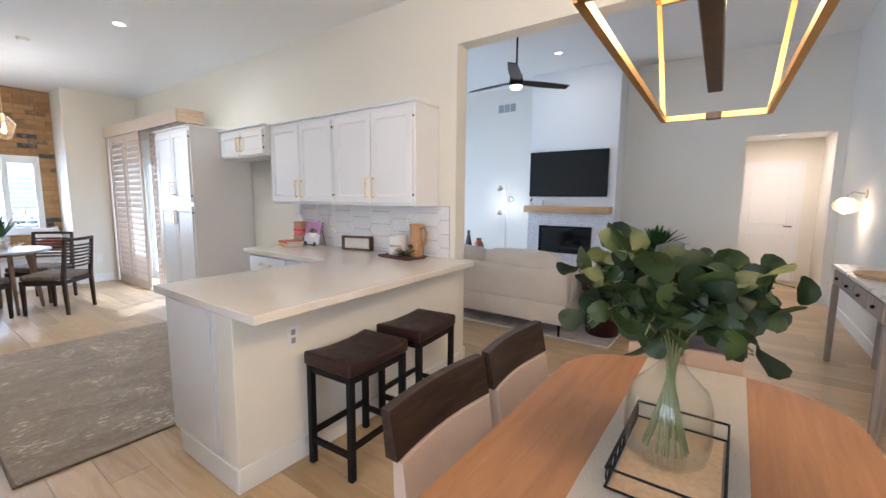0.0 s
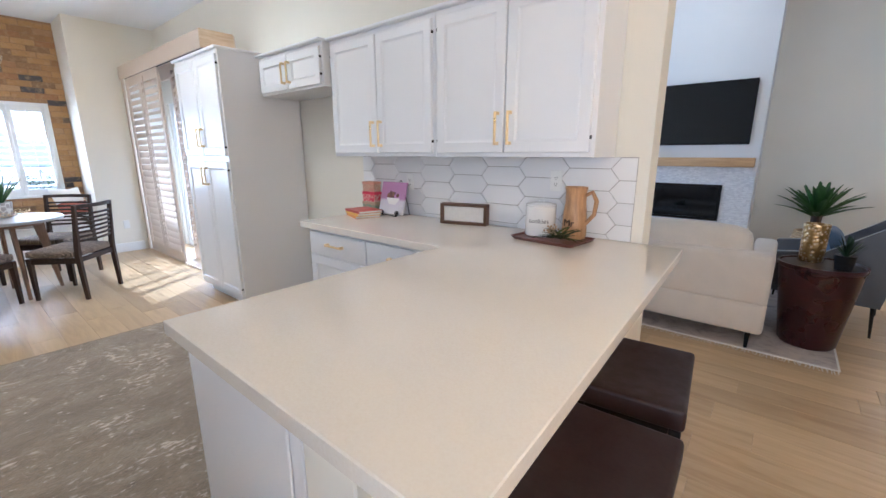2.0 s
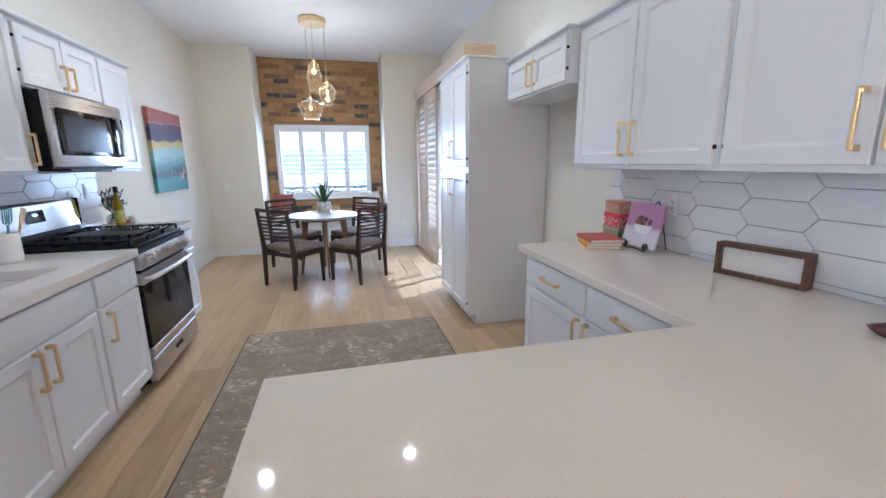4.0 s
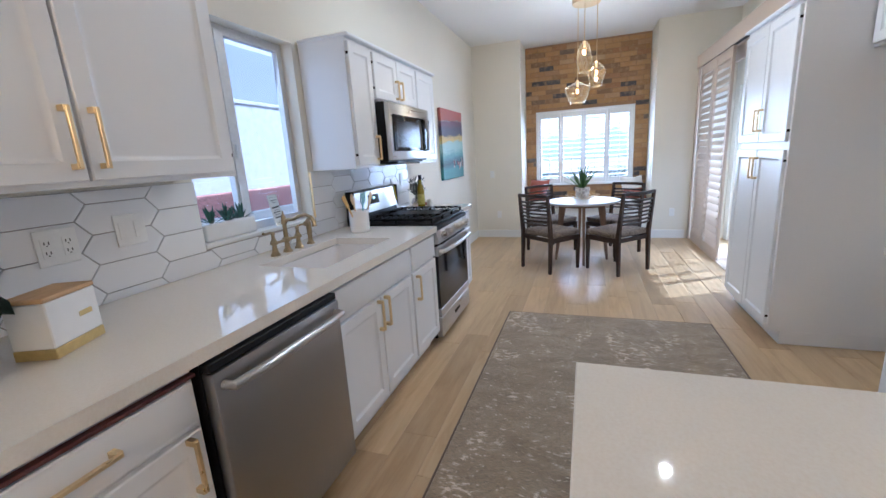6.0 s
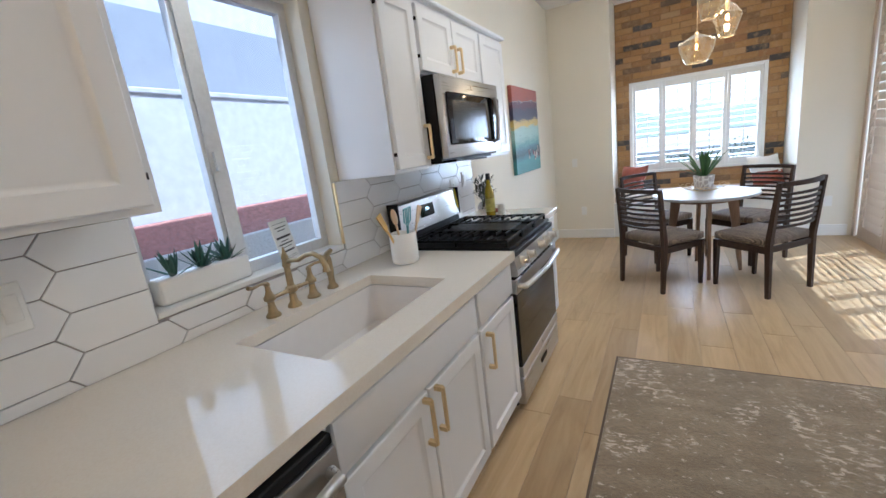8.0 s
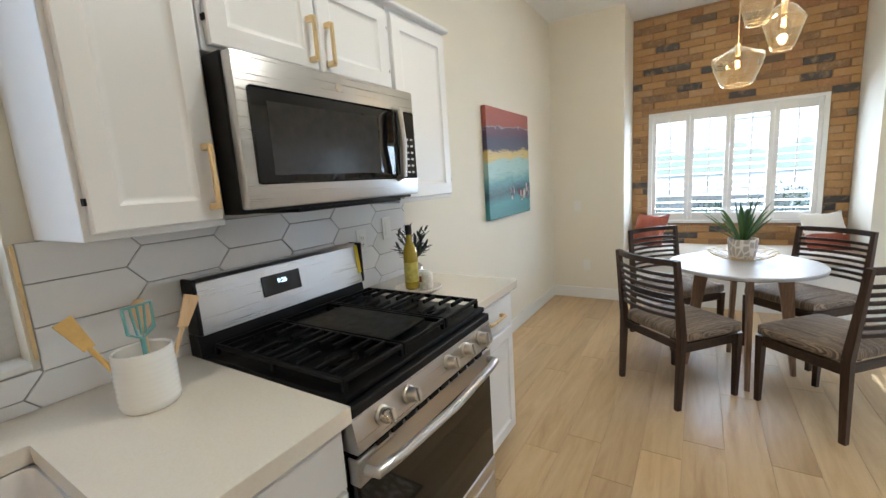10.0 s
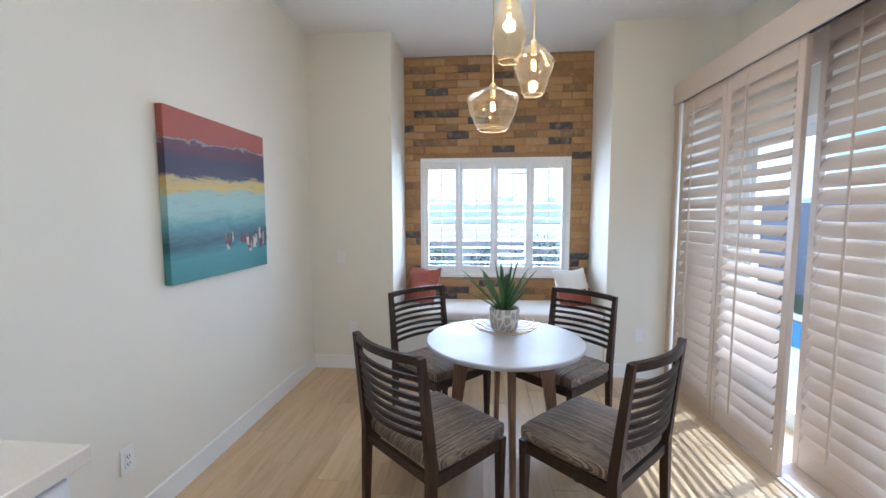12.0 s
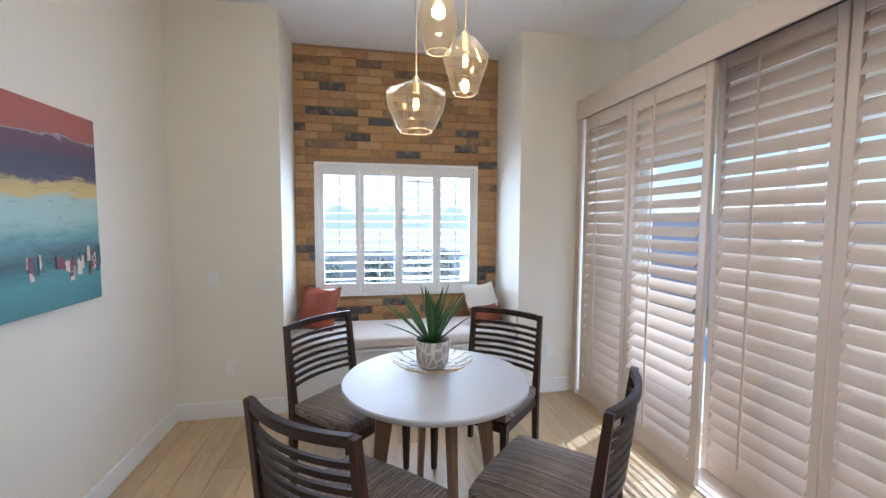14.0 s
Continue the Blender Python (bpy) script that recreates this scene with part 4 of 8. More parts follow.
SEG = glow("clock_digits", (0.75, 0.95, 1.0), 3.0)
words("clock_digits", "9:26", 0.024, dm_ @ Matrix.Translation((0, 0.0036, 0.010)) @ pose(0, 0, 0, 90, 0, 180), SEG, disp, "glowing clock digits")
YEL = plain("yellow_label", (0.75, 0.62, 0.03), 0.5, 0.0, 40, 0.05, 0)
part("energy_label", placed(box(B(), -0.012, 0.012, -0.001, 0.001, -0.06, 0.07), Matrix.Translation((RX0 + 0.022, -0.6365, 1.09)) @ pose(0, 0, 0, lean)), YEL, bgo, "yellow paper label")
# burners and grates
for x, y, rad in ((-4.79, -0.17, 0.045), (-4.79, -0.45, 0.035), (-4.34, -0.17, 0.05), (-4.34, -0.45, 0.035), (-4.565, -0.31, 0.04)):
    part("burner", lathe(B(), [(0, 0.926), (rad, 0.926), (rad, 0.934), (rad * 0.75, 0.938), (rad * 0.75, 0.944), (0, 0.945)], (x, y, 0), 18), IRON, ct)
for gx0, gx1, plate in ((RX0 + 0.02, RX0 + 0.262, False), (RX0 + 0.268, RX1 - 0.268, True), (RX1 - 0.262, RX1 - 0.02, False)):
    gm = B()
    for y in (-0.585, -0.025):
        box(gm, gx0, gx1, y - 0.006, y + 0.006, 0.948, 0.962, 0.002)
    for x in (gx0 + 0.006, gx1 - 0.006):
        box(gm, x - 0.006, x + 0.006, -0.585, -0.025, 0.948, 0.962, 0.002)
        for y in (-0.585, -0.305, -0.025):
            box(gm, x - 0.007, x + 0.007, y - 0.007, y + 0.007, 0.925, 0.955, 0.002)
    if plate:
        box(gm, gx0 + 0.012, gx1 - 0.012, -0.50, -0.09, 0.950, 0.960, 0.003)
    else:
        xm_ = (gx0 + gx1) / 2
        for y in (-0.53, -0.475, -0.40, -0.345, -0.265, -0.21, -0.135, -0.08):
            box(gm, gx0 + 0.01, xm_ - 0.022, y - 0.005, y + 0.005, 0.950, 0.966, 0.002)
            box(gm, xm_ + 0.022, gx1 - 0.01, y - 0.005, y + 0.005, 0.950, 0.966, 0.002)
        box(gm, gx0 + 0.01, gx1 - 0.01, -0.312, -0.300, 0.950, 0.962, 0.002)
    part("grate", gm, IRON, ct, "black cast iron grate")

# over-the-range microwave
MX0, MX1, MZ0, MZ1, MF = -4.948, -4.186, 1.372, 1.785, -0.275
m = thing("microwave", (rc, -0.5, MZ0), "stainless over-the-range microwave with black door glass", "microwave")
part("body", box(B(), MX0, MX1, YS + 0.005, MF - 0.04, MZ0, MZ1, 0.004), BLACKPLASTIC, m, "black case")
mf = part("door", box(B(), MX0 + 0.002, MX1 - 0.002, MF - 0.039, MF, MZ0 + 0.012, MZ1 - 0.004, 0.006, 2), STEEL, m, "brushed stainless door")
part("window", box(B(), MX0 + 0.14, MX1 - 0.035, MF + 0.001, MF + 0.006, MZ0 + 0.075, MZ1 - 0.085, 0.008, 2), BLACKGLASS, mf, "black glass door window")
part("inner_window", box(B(), MX0 + 0.235, MX1 - 0.085, MF + 0.0062, MF + 0.0068, MZ0 + 0.10, MZ1 - 0.12), plain("smoked_mesh", (0.03, 0.03, 0.03), 0.14, 0.0, 30, 0.2, 0), mf)
part("control_panel", box(B(), MX0 + 0.012, MX0 + 0.125, MF + 0.001, MF + 0.006, MZ0 + 0.075, MZ1 - 0.085, 0.004), BLACKGLASS, mf, "black glass control strip")
part("buttons", boxes(*[(MX0 + 0.03 + 0.027 * i, MX0 + 0.046 + 0.027 * i, MF + 0.0062, MF + 0.0068, MZ0 + 0.095 + 0.025 * j, MZ0 + 0.103 + 0.025 * j) for i in range(3) for j in range(6)]), plain("button_print", (0.35, 0.37, 0.38), 0.5, 0, 20, 0.05, 0), mf)
hb = B()
tube(hb, [(MX0 + 0.133, MF, MZ0 + 0.075), (MX0 + 0.133, MF + 0.03, MZ0 + 0.085), (MX0 + 0.133, MF + 0.04, MZ0 + 0.2), (MX0 + 0.133, MF + 0.03, MZ1 - 0.09), (MX0 + 0.133, MF, MZ1 - 0.08)], 0.0125, 10)
part("handle", hb, STEELV, mf, "curved stainless handle")
part("badge", placed(lathe(B(), [(0, 0), (0.013, 0), (0.013, 0.003), (0, 0.003)], seg=18), Matrix.Translation((rc + 0.02, MF, MZ1 - 0.045)) @ pose(0, 0, 0, -90)), NICKEL, mf)
part("vent", boxes((MX0 + 0.05, MX1 - 0.2, -0.6, MF - 0.06, MZ0 - 0.012, MZ0 - 0.001)), BLACKPLASTIC, m)

# dishwasher
DWX0, DWX1 = -2.885, -2.255
d = thing("dishwasher", (-2.57, -0.3, 0), "stainless dishwasher with a curved bar handle", "dishwasher")
part("tub", boxes((DWX0, DWX1, -0.66, -0.04, 0.09, 0.866), (DWX0 + 0.01, DWX1 - 0.01, -0.6, -0.09, 0.0, 0.09)), BLACKPLASTIC, d)
dd = part("door", box(B(), DWX0 + 0.004, DWX1 - 0.004, 0.0, 0.045, 0.10, 0.836, 0.008, 2), DARKSTEEL, d, "dark brushed stainless door")
part("control_strip", box(B(), DWX0 + 0.004, DWX1 - 0.004, -0.0005, 0.036, 0.8365, 0.864, 0.004), BLACKPLASTIC, d, "black top control strip")
part("gasket", box(B(), DWX0 + 0.002, DWX1 - 0.002, -0.038, -0.001, 0.10, 0.866), BLACKPLASTIC, d)
dc = (DWX0 + DWX1) / 2
hb = B()
tube(hb, [(DWX0 + 0.035, 0.045, 0.79), (DWX0 + 0.04, 0.078, 0.79), (dc - 0.15, 0.090, 0.79), (dc + 0.15, 0.090, 0.79), (DWX1 - 0.04, 0.078, 0.79), (DWX1 - 0.035, 0.045, 0.79)], 0.0145, 12)
part("handle", hb, STEEL, dd, "bright stainless bar handle")

# undermount sink
k = thing("sink", (-3.38, -0.31, 0.67), "deep white undermount kitchen sink", "sink")
bm = B()
x0, x1, y0, y1 = sx0 + 0.004, sx1 - 0.004, sy0 + 0.004, sy1 - 0.004


def rrect(x0, x1, y0, y1, z, r, n=4):
    out = []
    for cx, cy, a in ((x1 - r, y1 - r, 0), (x0 + r, y1 - r, 90), (x0 + r, y0 + r, 180), (x1 - r, y0 + r, 270)):
        for i in range(n + 1):
            t = radians(a + 90 * i / n)
            out.append(Vector((cx + r * math.cos(t), cy + r * math.sin(t), z)))
    return out


ring_mesh(bm, [rrect(x0 - 0.01, x1 + 0.01, y0 - 0.01, y1 + 0.01, 0.65, 0.03), rrect(x0 - 0.01, x1 + 0.01, y0 - 0.01, y1 + 0.01, 0.868, 0.03), rrect(x0, x1, y0, y1, 0.870, 0.03), rrect(x0 + 0.004, x1 - 0.004, y0 + 0.004, y1 - 0.004, 0.70, 0.04), rrect(x0 + 0.03, x1 - 0.03, y0 + 0.03, y1 - 0.03, 0.675, 0.05)])
part("basin", bm, SINKW, k)
part("drain", lathe(B(), [(0, 0.676), (0.045, 0.676), (0.045, 0.679), (0.03, 0.677), (0, 0.677)], (-3.38, -0.33, 0), 20), NICKEL, k)

# bridge faucet
FY = -0.585
FXC, FXL, FXR, SPX = -3.36, -3.46, -3.26, -3.57
f = thing("bridge_faucet", (FXC, FY, 0.914), "antique brass bridge faucet with lever handles", "faucet")


def turned(x, top=1.03):
    return lathe(B(), [(0.0, 0.915), (0.027, 0.915), (0.027, 0.922), (0.018, 0.932), (0.013, 0.955), (0.012, 0.972), (0.021, 0.978), (0.022, 0.988), (0.015, 0.998), (0.0105, 1.01), (0.009, top), (0.012, top + 0.004), (0.006, top + 0.014), (0.0, top + 0.015)], (x, FY, 0), 18)


for x, sgn in ((FXL, -1), (FXR, 1)):
    p = part("valve", turned(x), OLDBRASS, f)
    lv = B()
    tube(lv, [(x, FY, 1.04), (x + sgn * 0.03, FY + 0.006, 1.047), (x + sgn * 0.065, FY + 0.012, 1.045), (x + sgn * 0.085, FY + 0.015, 1.052)], [0.006, 0.0055, 0.0065, 0.008], 8)
    part("lever", lv, OLDBRASS, p)
part("post", lathe(B(), [(0.0, 0.915), (0.027, 0.915), (0.026, 0.924), (0.016, 0.936), (0.013, 0.968), (0.022, 0.976), (0.022, 0.992), (0.013, 1.0), (0.0115, 1.07), (0.016, 1.076), (0.013, 1.10), (0.014, 1.11), (0.006, 1.13), (0.004, 1.145), (0.0, 1.15)], (FXC, FY, 0), 18), OLDBRASS, f)
bb = B()
tube(bb, [(FXL, FY, 0.982), (FXC - 0.055, FY, 0.982), (FXC, FY, 0.984), (FXC + 0.055, FY, 0.982), (FXR, FY, 0.982)], [0.008, 0.0075, 0.011, 0.0075, 0.008], 10)
part("bridge", bb, OLDBRASS, f)
sp = B()
tube(sp, [(FXC, FY, 1.085), (FXC, FY + 0.03, 1.098), (FXC, FY + 0.07, 1.10), (FXC, FY + 0.11, 1.118), (FXC, FY + 0.15, 1.125), (FXC, FY + 0.185, 1.11), (FXC, FY + 0.2, 1.08), (FXC, FY + 0.2, 1.06)], [0.010, 0.009, 0.009, 0.009, 0.009, 0.010, 0.011, 0.014], 10)
part("spout", sp, OLDBRASS, f)
sy = thing("side_sprayer", (SPX, FY, 0.914), "antique brass side sprayer beside the faucet", "sprayer")
part("stem", lathe(B(), [(0.0, 0.915), (0.024, 0.915), (0.024, 0.922), (0.015, 0.935), (0.013, 0.96), (0.016, 0.99), (0.0155, 1.04), (0.011, 1.055), (0.0, 1.056)], (SPX, FY, 0), 16), OLDBRASS, sy)
hb = B()
tube(hb, [(SPX - 0.035, FY - 0.01, 1.07), (SPX, FY, 1.062), (SPX + 0.035, FY + 0.012, 1.05), (SPX + 0.048, FY + 0.016, 1.045)], [0.010, 0.013, 0.013, 0.016], 10)
part("head", hb, OLDBRASS, sy)

# ---- breakfast nook ----
stripe = Mat("striped_seat_cloth", (0.2, 0.17, 0.15), 0.85)
sc = stripe.co((1, 1, 1))
sx = stripe.n.new("ShaderNodeSeparateXYZ")
stripe.link(sc, sx.inputs[0])
cb = stripe.n.new("ShaderNodeCombineXYZ")
stripe.link(sx.outputs[0], cb.inputs[0])
wob = stripe.noise(stripe.co((6, 6, 6)), 1.0, 2)
mu = stripe.n.new("ShaderNodeMath")
mu.operation, mu.inputs[1].default_value = "MULTIPLY", 0.012
stripe.link(wob, mu.inputs[0])
stripe.link(mu.outputs[0], cb.inputs[1])
ns = stripe.noise(cb.outputs[0], 110, 2, 0.7)
stripe.color(stripe.ramp(ns, [(0.28, (0.03, 0.024, 0.022)), (0.40, (0.11, 0.085, 0.07)), (0.47, (0.30, 0.235, 0.17)), (0.52, (0.06, 0.048, 0.042)), (0.60, (0.40, 0.31, 0.22)), (0.66, (0.08, 0.062, 0.055)), (0.74, (0.22, 0.17, 0.13))]))
stripe.bump(stripe.noise(sc, 500, 2), 0.3, 0.001)
STRIPE = stripe.m


def slat_chair():
    """A dark wood chair with a bowed back of seven slats; it looks along +y."""
    c = thing("dining_chair", (0, 0, 0), "dark walnut slat-back chair with a striped seat", "chair", "chairs round the nook table", local=True)
    W, D = 0.235, 0.215
    for sx_ in (-1, 1):
        bl = B()
        bar(bl, (sx_ * W, -D - 0.015, 0), (sx_ * W, -D, 0.44), 0.028, 0.030, 0.036, 0.042, side=(1, 0, 0))
        bar(bl, (sx_ * W, -D, 0.44), (sx_ * W, -D - 0.05, 0.905), 0.036, 0.042, 0.026, 0.028, side=(1, 0, 0))
        part("back_leg", bl, DARKWOOD, c)
        part("front_leg", bar(B(), (sx_ * (W - 0.005), D, 0), (sx_ * (W - 0.005), D, 0.41), 0.026, 0.026, 0.040, 0.040, side=(1, 0, 0)), DARKWOOD, c)
        part("side_apron", box(B(), sx_ * W - 0.011, sx_ * W + 0.011, -D + 0.02, D - 0.019, 0.355, 0.412, 0.003), DARKWOODX, c)
    part("front_apron", box(B(), -W + 0.02, W - 0.02, D - 0.012, D + 0.01, 0.355, 0.412, 0.003), DARKWOODX, c)
    part("rear_apron", box(B(), -W + 0.02, W - 0.02, -D - 0.01, -D + 0.012, 0.365, 0.412, 0.003), DARKWOODX, c)
    seat = B()
    cushion(seat, -W - 0.012, W + 0.012, -D + 0.01, D + 0.02, 0.412, 0.482, 0.016, 7)
    part("seat", seat, STRIPE, c, "striped grey and brown upholstered seat")

    def slat(z, h, th):
        bm = B()
        n = 9
        rings = []
        for i in range(n + 1):
            u = -1 + 2 * i / n
            x = u * (W - 0.014)
            t = (z - 0.44) / 0.465
            y = -D - 0.05 * t - 0.045 * (1 - u * u)
            rings.append([Vector((x, y + dy, z + dz)) for dy, dz in ((-th / 2, -h / 2), (th / 2, -h / 2), (th / 2, h / 2), (-th / 2, h / 2))])
        return ring_mesh(bm, rings)

    part("top_rail", slat(0.890, 0.034, 0.024), DARKWOODX, c)
    for k in range(7):
        part("slat", slat(0.565 + k * 0.0415, 0.020, 0.013), DARKWOODX, c)
    return c


ch = slat_chair()
ch.matrix_world = pose(-6.463, 0.619, 0, 0, 0, 48)
for x, y, a in ((-6.469, 1.361, 135.6), (-7.36, 0.57, -43), (-7.34, 1.364, -135)):
    copy_thing(ch, pose(x, y, 0, 0, 0, a))

TX, TY = -6.86, 0.97
t = thing("round_table", (TX, TY, 0), "round white-topped table on splayed walnut legs", "table")
WTOP = plain("white_table_top", (0.52, 0.52, 0.545), 0.42, 0.0, 30, 0.02, 0.0)
part("tabletop", lathe(B(), [(0.0, 0.728), (0.40, 0.728), (0.426, 0.735), (0.432, 0.745), (0.432, 0.755), (0.428, 0.760), (0.0, 0.760)], (TX, TY, 0), 64), WTOP, t, "glossy white round top")
part("apron", lathe(B(), [(0.0, 0.690), (0.26, 0.690), (0.26, 0.7275), (0.0, 0.7275)], (TX, TY, 0), 32), MIDWOOD, t)
for a in (0, 90, 180, 270):
    a = radians(a + 6)
    dx, dy = math.cos(a), math.sin(a)
    part("leg", bar(B(), (TX + dx * 0.31, TY + dy * 0.31, 0), (TX + dx * 0.23, TY + dy * 0.23, 0.70), 0.026, 0.026, 0.03, 0.085, side=(-dy, dx, 0)), MIDWOOD, t)


def blade(bm, base, dirv, length, width, curl, thick=0.0, n=6, fold=0.25):
    """A pointed leaf that rises from base, leans along dirv and droops by curl."""
    base, dirv = Vector(base), Vector(dirv).normalized()
    side = dirv.cross(Vector((0, 0, 1)))
    side = side.normalized() if side.length > 1e-3 else Vector((1, 0, 0))
    prev = None
    for i in range(n + 1):
        s = i / n
        p = base + dirv * length * s + Vector((dirv.x, dirv.y, 0)) * curl * length * s * s * 0.6 - Vector((0, 0, 1)) * curl * length * s * s * 0.5
        w = width * (0.55 + 0.9 * s) * (1 - s) ** 0.6 if s < 1 else 0.0005
        nrm = side.cross(dirv).normalized()
        row = [bm.verts.new(p - side * w + nrm * w * fold), bm.verts.new(p - nrm * 0.001), bm.verts.new(p + side * w + nrm * w * fold)]
        if prev:
            bm.faces.new((prev[0], prev[1], row[1], row[0]))
            bm.faces.new((prev[1], prev[2], row[2], row[1]))
        prev = row


rg = random.Random(3)
PX, PYY = -6.98, 0.975
pt = thing("potted_plant", (PX, PYY, 0.768), "green agave in a patterned white ceramic pot", "plant")
pc = Mat("patterned_pot", (0.6, 0.58, 0.55), 0.6)
pco = pc.co((1, 1, 1))
vo = pc.n.new("ShaderNodeTexVoronoi")
vo.feature, vo.inputs["Scale"].default_value = "DISTANCE_TO_EDGE", 34
mp = pc.co((1.0, 1.0, 0.45))
pc.link(mp, vo.inputs["Vector"])
pc.color(pc.ramp(vo.outputs["Distance"], [(0.05, (0.72, 0.70, 0.66)), (0.14, (0.42, 0.39, 0.36))]))
pc.bump(vo.outputs["Distance"], 0.6, 0.004)
part("pot", lathe(B(), [(0.0, 0.773), (0.064, 0.773), (0.078, 0.795), (0.088, 0.900), (0.087, 0.908), (0.081, 0.908), (0.077, 0.882), (0.0, 0.878)], (PX, PYY, 0), 32), pc.m, pt, "embossed grey and white pot")
part("soil", lathe(B(), [(0.0, 0.879), (0.077, 0.886), (0.0, 0.892)], (PX, PYY, 0), 20, False), SOIL, pt)
lf = B()
for k in range(28):
    a = rg.random() * math.tau
    el = radians(rg.uniform(38, 86))
    blade(lf, (PX + math.cos(a) * 0.012, PYY + math.sin(a) * 0.012, 0.875), (math.cos(a) * math.cos(el), math.sin(a) * math.cos(el), math.sin(el)), rg.uniform(0.24, 0.37), rg.uniform(0.015, 0.021), rg.uniform(0.0, 0.35))
part("leaves", lf, AGAVE, pt, "pointed green leaves")
bw = thing("wire_bowl", (PX, PYY, 0.76), "brass wire petal bowl under the pot", "bowl")
wm = B()
for ringn, (r0, r1, z0, z1, n) in enumerate(((0.05, 0.13, 0.764, 0.776, 12), (0.115, 0.175, 0.772, 0.795, 16), (0.16, 0.205, 0.790, 0.818, 18))):
    for k in range(n):
        a0 = (k + 0.5 * ringn) * math.tau / n
        pts = []
        for i in range(11):
            u = i / 10
            ang = a0 + (u - 0.5) * math.tau / n * 1.15
            e = math.sin(u * math.pi) ** 0.6
            pts.append((PX + (r0 + (r1 - r0) * e) * math.cos(ang), PYY + (r0 + (r1 - r0) * e) * math.sin(ang), z0 + (z1 - z0) * e))
        tube(wm, pts, 0.0019, 5)
tube(wm, [(PX + 0.055 * math.cos(i * math.tau / 24), PYY + 0.055 * math.sin(i * math.tau / 24), 0.764) for i in range(24)], 0.002, 5, True)
part("wire_petals", wm, BRASS, bw)


# pendants
def pendant(name, label, x, y, prof, zb, rodtop):
    p = thing(name, (x, y, zb), label, "pendant lamp", "cluster of three glass pendants")
    ztop = zb + prof[-1][1]
    sh = B()
    rings = [[Vector((x + r * math.cos(k * math.tau / 32), y + r * math.sin(k * math.tau / 32), zb + z)) for k in range(32)] for r, z in prof]
    ring_mesh(sh, rings, caps=False)
    so = part("shade", sh, AMBER, p, "pale amber blown glass shade")
    so.visible_shadow = False
    for (rr_, zz_), th_ in ((prof[0], 0.0028),):
        part("rim", tube(B(), [(x + rr_ * math.cos(k * math.tau / 36), y + rr_ * math.sin(k * math.tau / 36), zb + zz_) for k in range(36)], th_, 6, True), AMBER_RIM, p, "thick bright glass rim").visible_shadow = False
    part("socket", lathe(B(), [(0, ztop - 0.055), (0.014, ztop - 0.055), (0.016, ztop), (0.020, ztop + 0.004), (0.012, ztop + 0.02), (0, ztop + 0.022)], (x, y, 0), 16), BRASS, p, "brass socket")
    part("rod", tube(B(), [(x, y, ztop + 0.02), (x, y, rodtop)], 0.0035, 8), BRASS, p, "thin brass rod")
    zc = ztop - 0.11
    part("bulb", lathe(B(), [(0, zc - 0.035), (0.014, zc - 0.028), (0.020, zc - 0.005), (0.016, zc + 0.025), (0.009, zc + 0.05), (0.009, ztop - 0.055), (0, ztop - 0.055)], (x, y, 0), 16), glass("bulb_glass", (1.0, 0.86, 0.62), 0.2), p, "clear filament bulb").visible_shadow = False
    fm_ = B()
    for k in range(4):
        a = k * math.tau / 4
        tube(fm_, [(x + 0.005 * math.cos(a), y + 0.005 * math.sin(a), zc - 0.02), (x + 0.008 * math.cos(a), y + 0.008 * math.sin(a), zc + 0.025)], 0.0018, 5)
    part("filament", fm_, BULB, p, "glowing filament")
    l = bpy.data.lights.new("pendant_light", "POINT")
    l.energy, l.color, l.shadow_soft_size = 5.5, (1.0, 0.78, 0.52), 0.03
    lo = new("pendant_light", l)
    lo.location = (x, y, zc)


CT = 2.985
pendant("pendant_lamp", "wide angular amber glass pendant on a brass rod", -7.044, 0.90, [(0.078, 0.0), (0.092, 0.01), (0.135, 0.10), (0.150, 0.165), (0.146, 0.185), (0.05, 0.232), (0.022, 0.242)], 1.93, CT)
pendant("pendant_lamp", "faceted amber glass pendant on a brass rod", -6.90, 1.11, [(0.048, 0.0), (0.058, 0.006), (0.106, 0.15), (0.108, 0.168), (0.06, 0.235), (0.022, 0.262)], 2.08, CT)
pendant("pendant_lamp", "tall slim amber glass pendant on a brass rod", -6.86, 0.975, [(0.050, 0.0), (0.058, 0.006), (0.092, 0.12), (0.090, 0.15), (0.052, 0.30), (0.022, 0.325)], 2.243, CT)
cn = thing("pendant_canopy", (-6.92, 0.985, CT), "round brass ceiling canopy of the pendants", "ceiling canopy")
part("plate", lathe(B(), [(0, CT), (0.15, CT), (0.155, CT + 0.006), (0.155, ZC - 0.001), (0, ZC - 0.001)], (-6.93, 0.99, 0), 32), BRASS, cn)

# painting on canvas
AX0, AX1, AZ0, AZ1 = -7.40, -6.49, 1.094, 1.982
am = Mat("abstract_painting", (0.4, 0.5, 0.5), 0.55)
tc = am.n.new("ShaderNodeTexCoord")
se = am.n.new("ShaderNodeSeparateXYZ")
am.link(tc.outputs["Generated"], se.inputs[0])
co = am.co((1.0, 1.0, 6.0))
nz = am.noise(am.co((2.2, 2.2, 9.0)), 1.6, 6, 0.62, 1.2)
ad = am.n.new("ShaderNodeMath")
ad.operation = "MULTIPLY_ADD"
ad.inputs[1].default_value, ad.inputs[2].default_value = 0.16, -0.112
am.link(nz, ad.inputs[0])
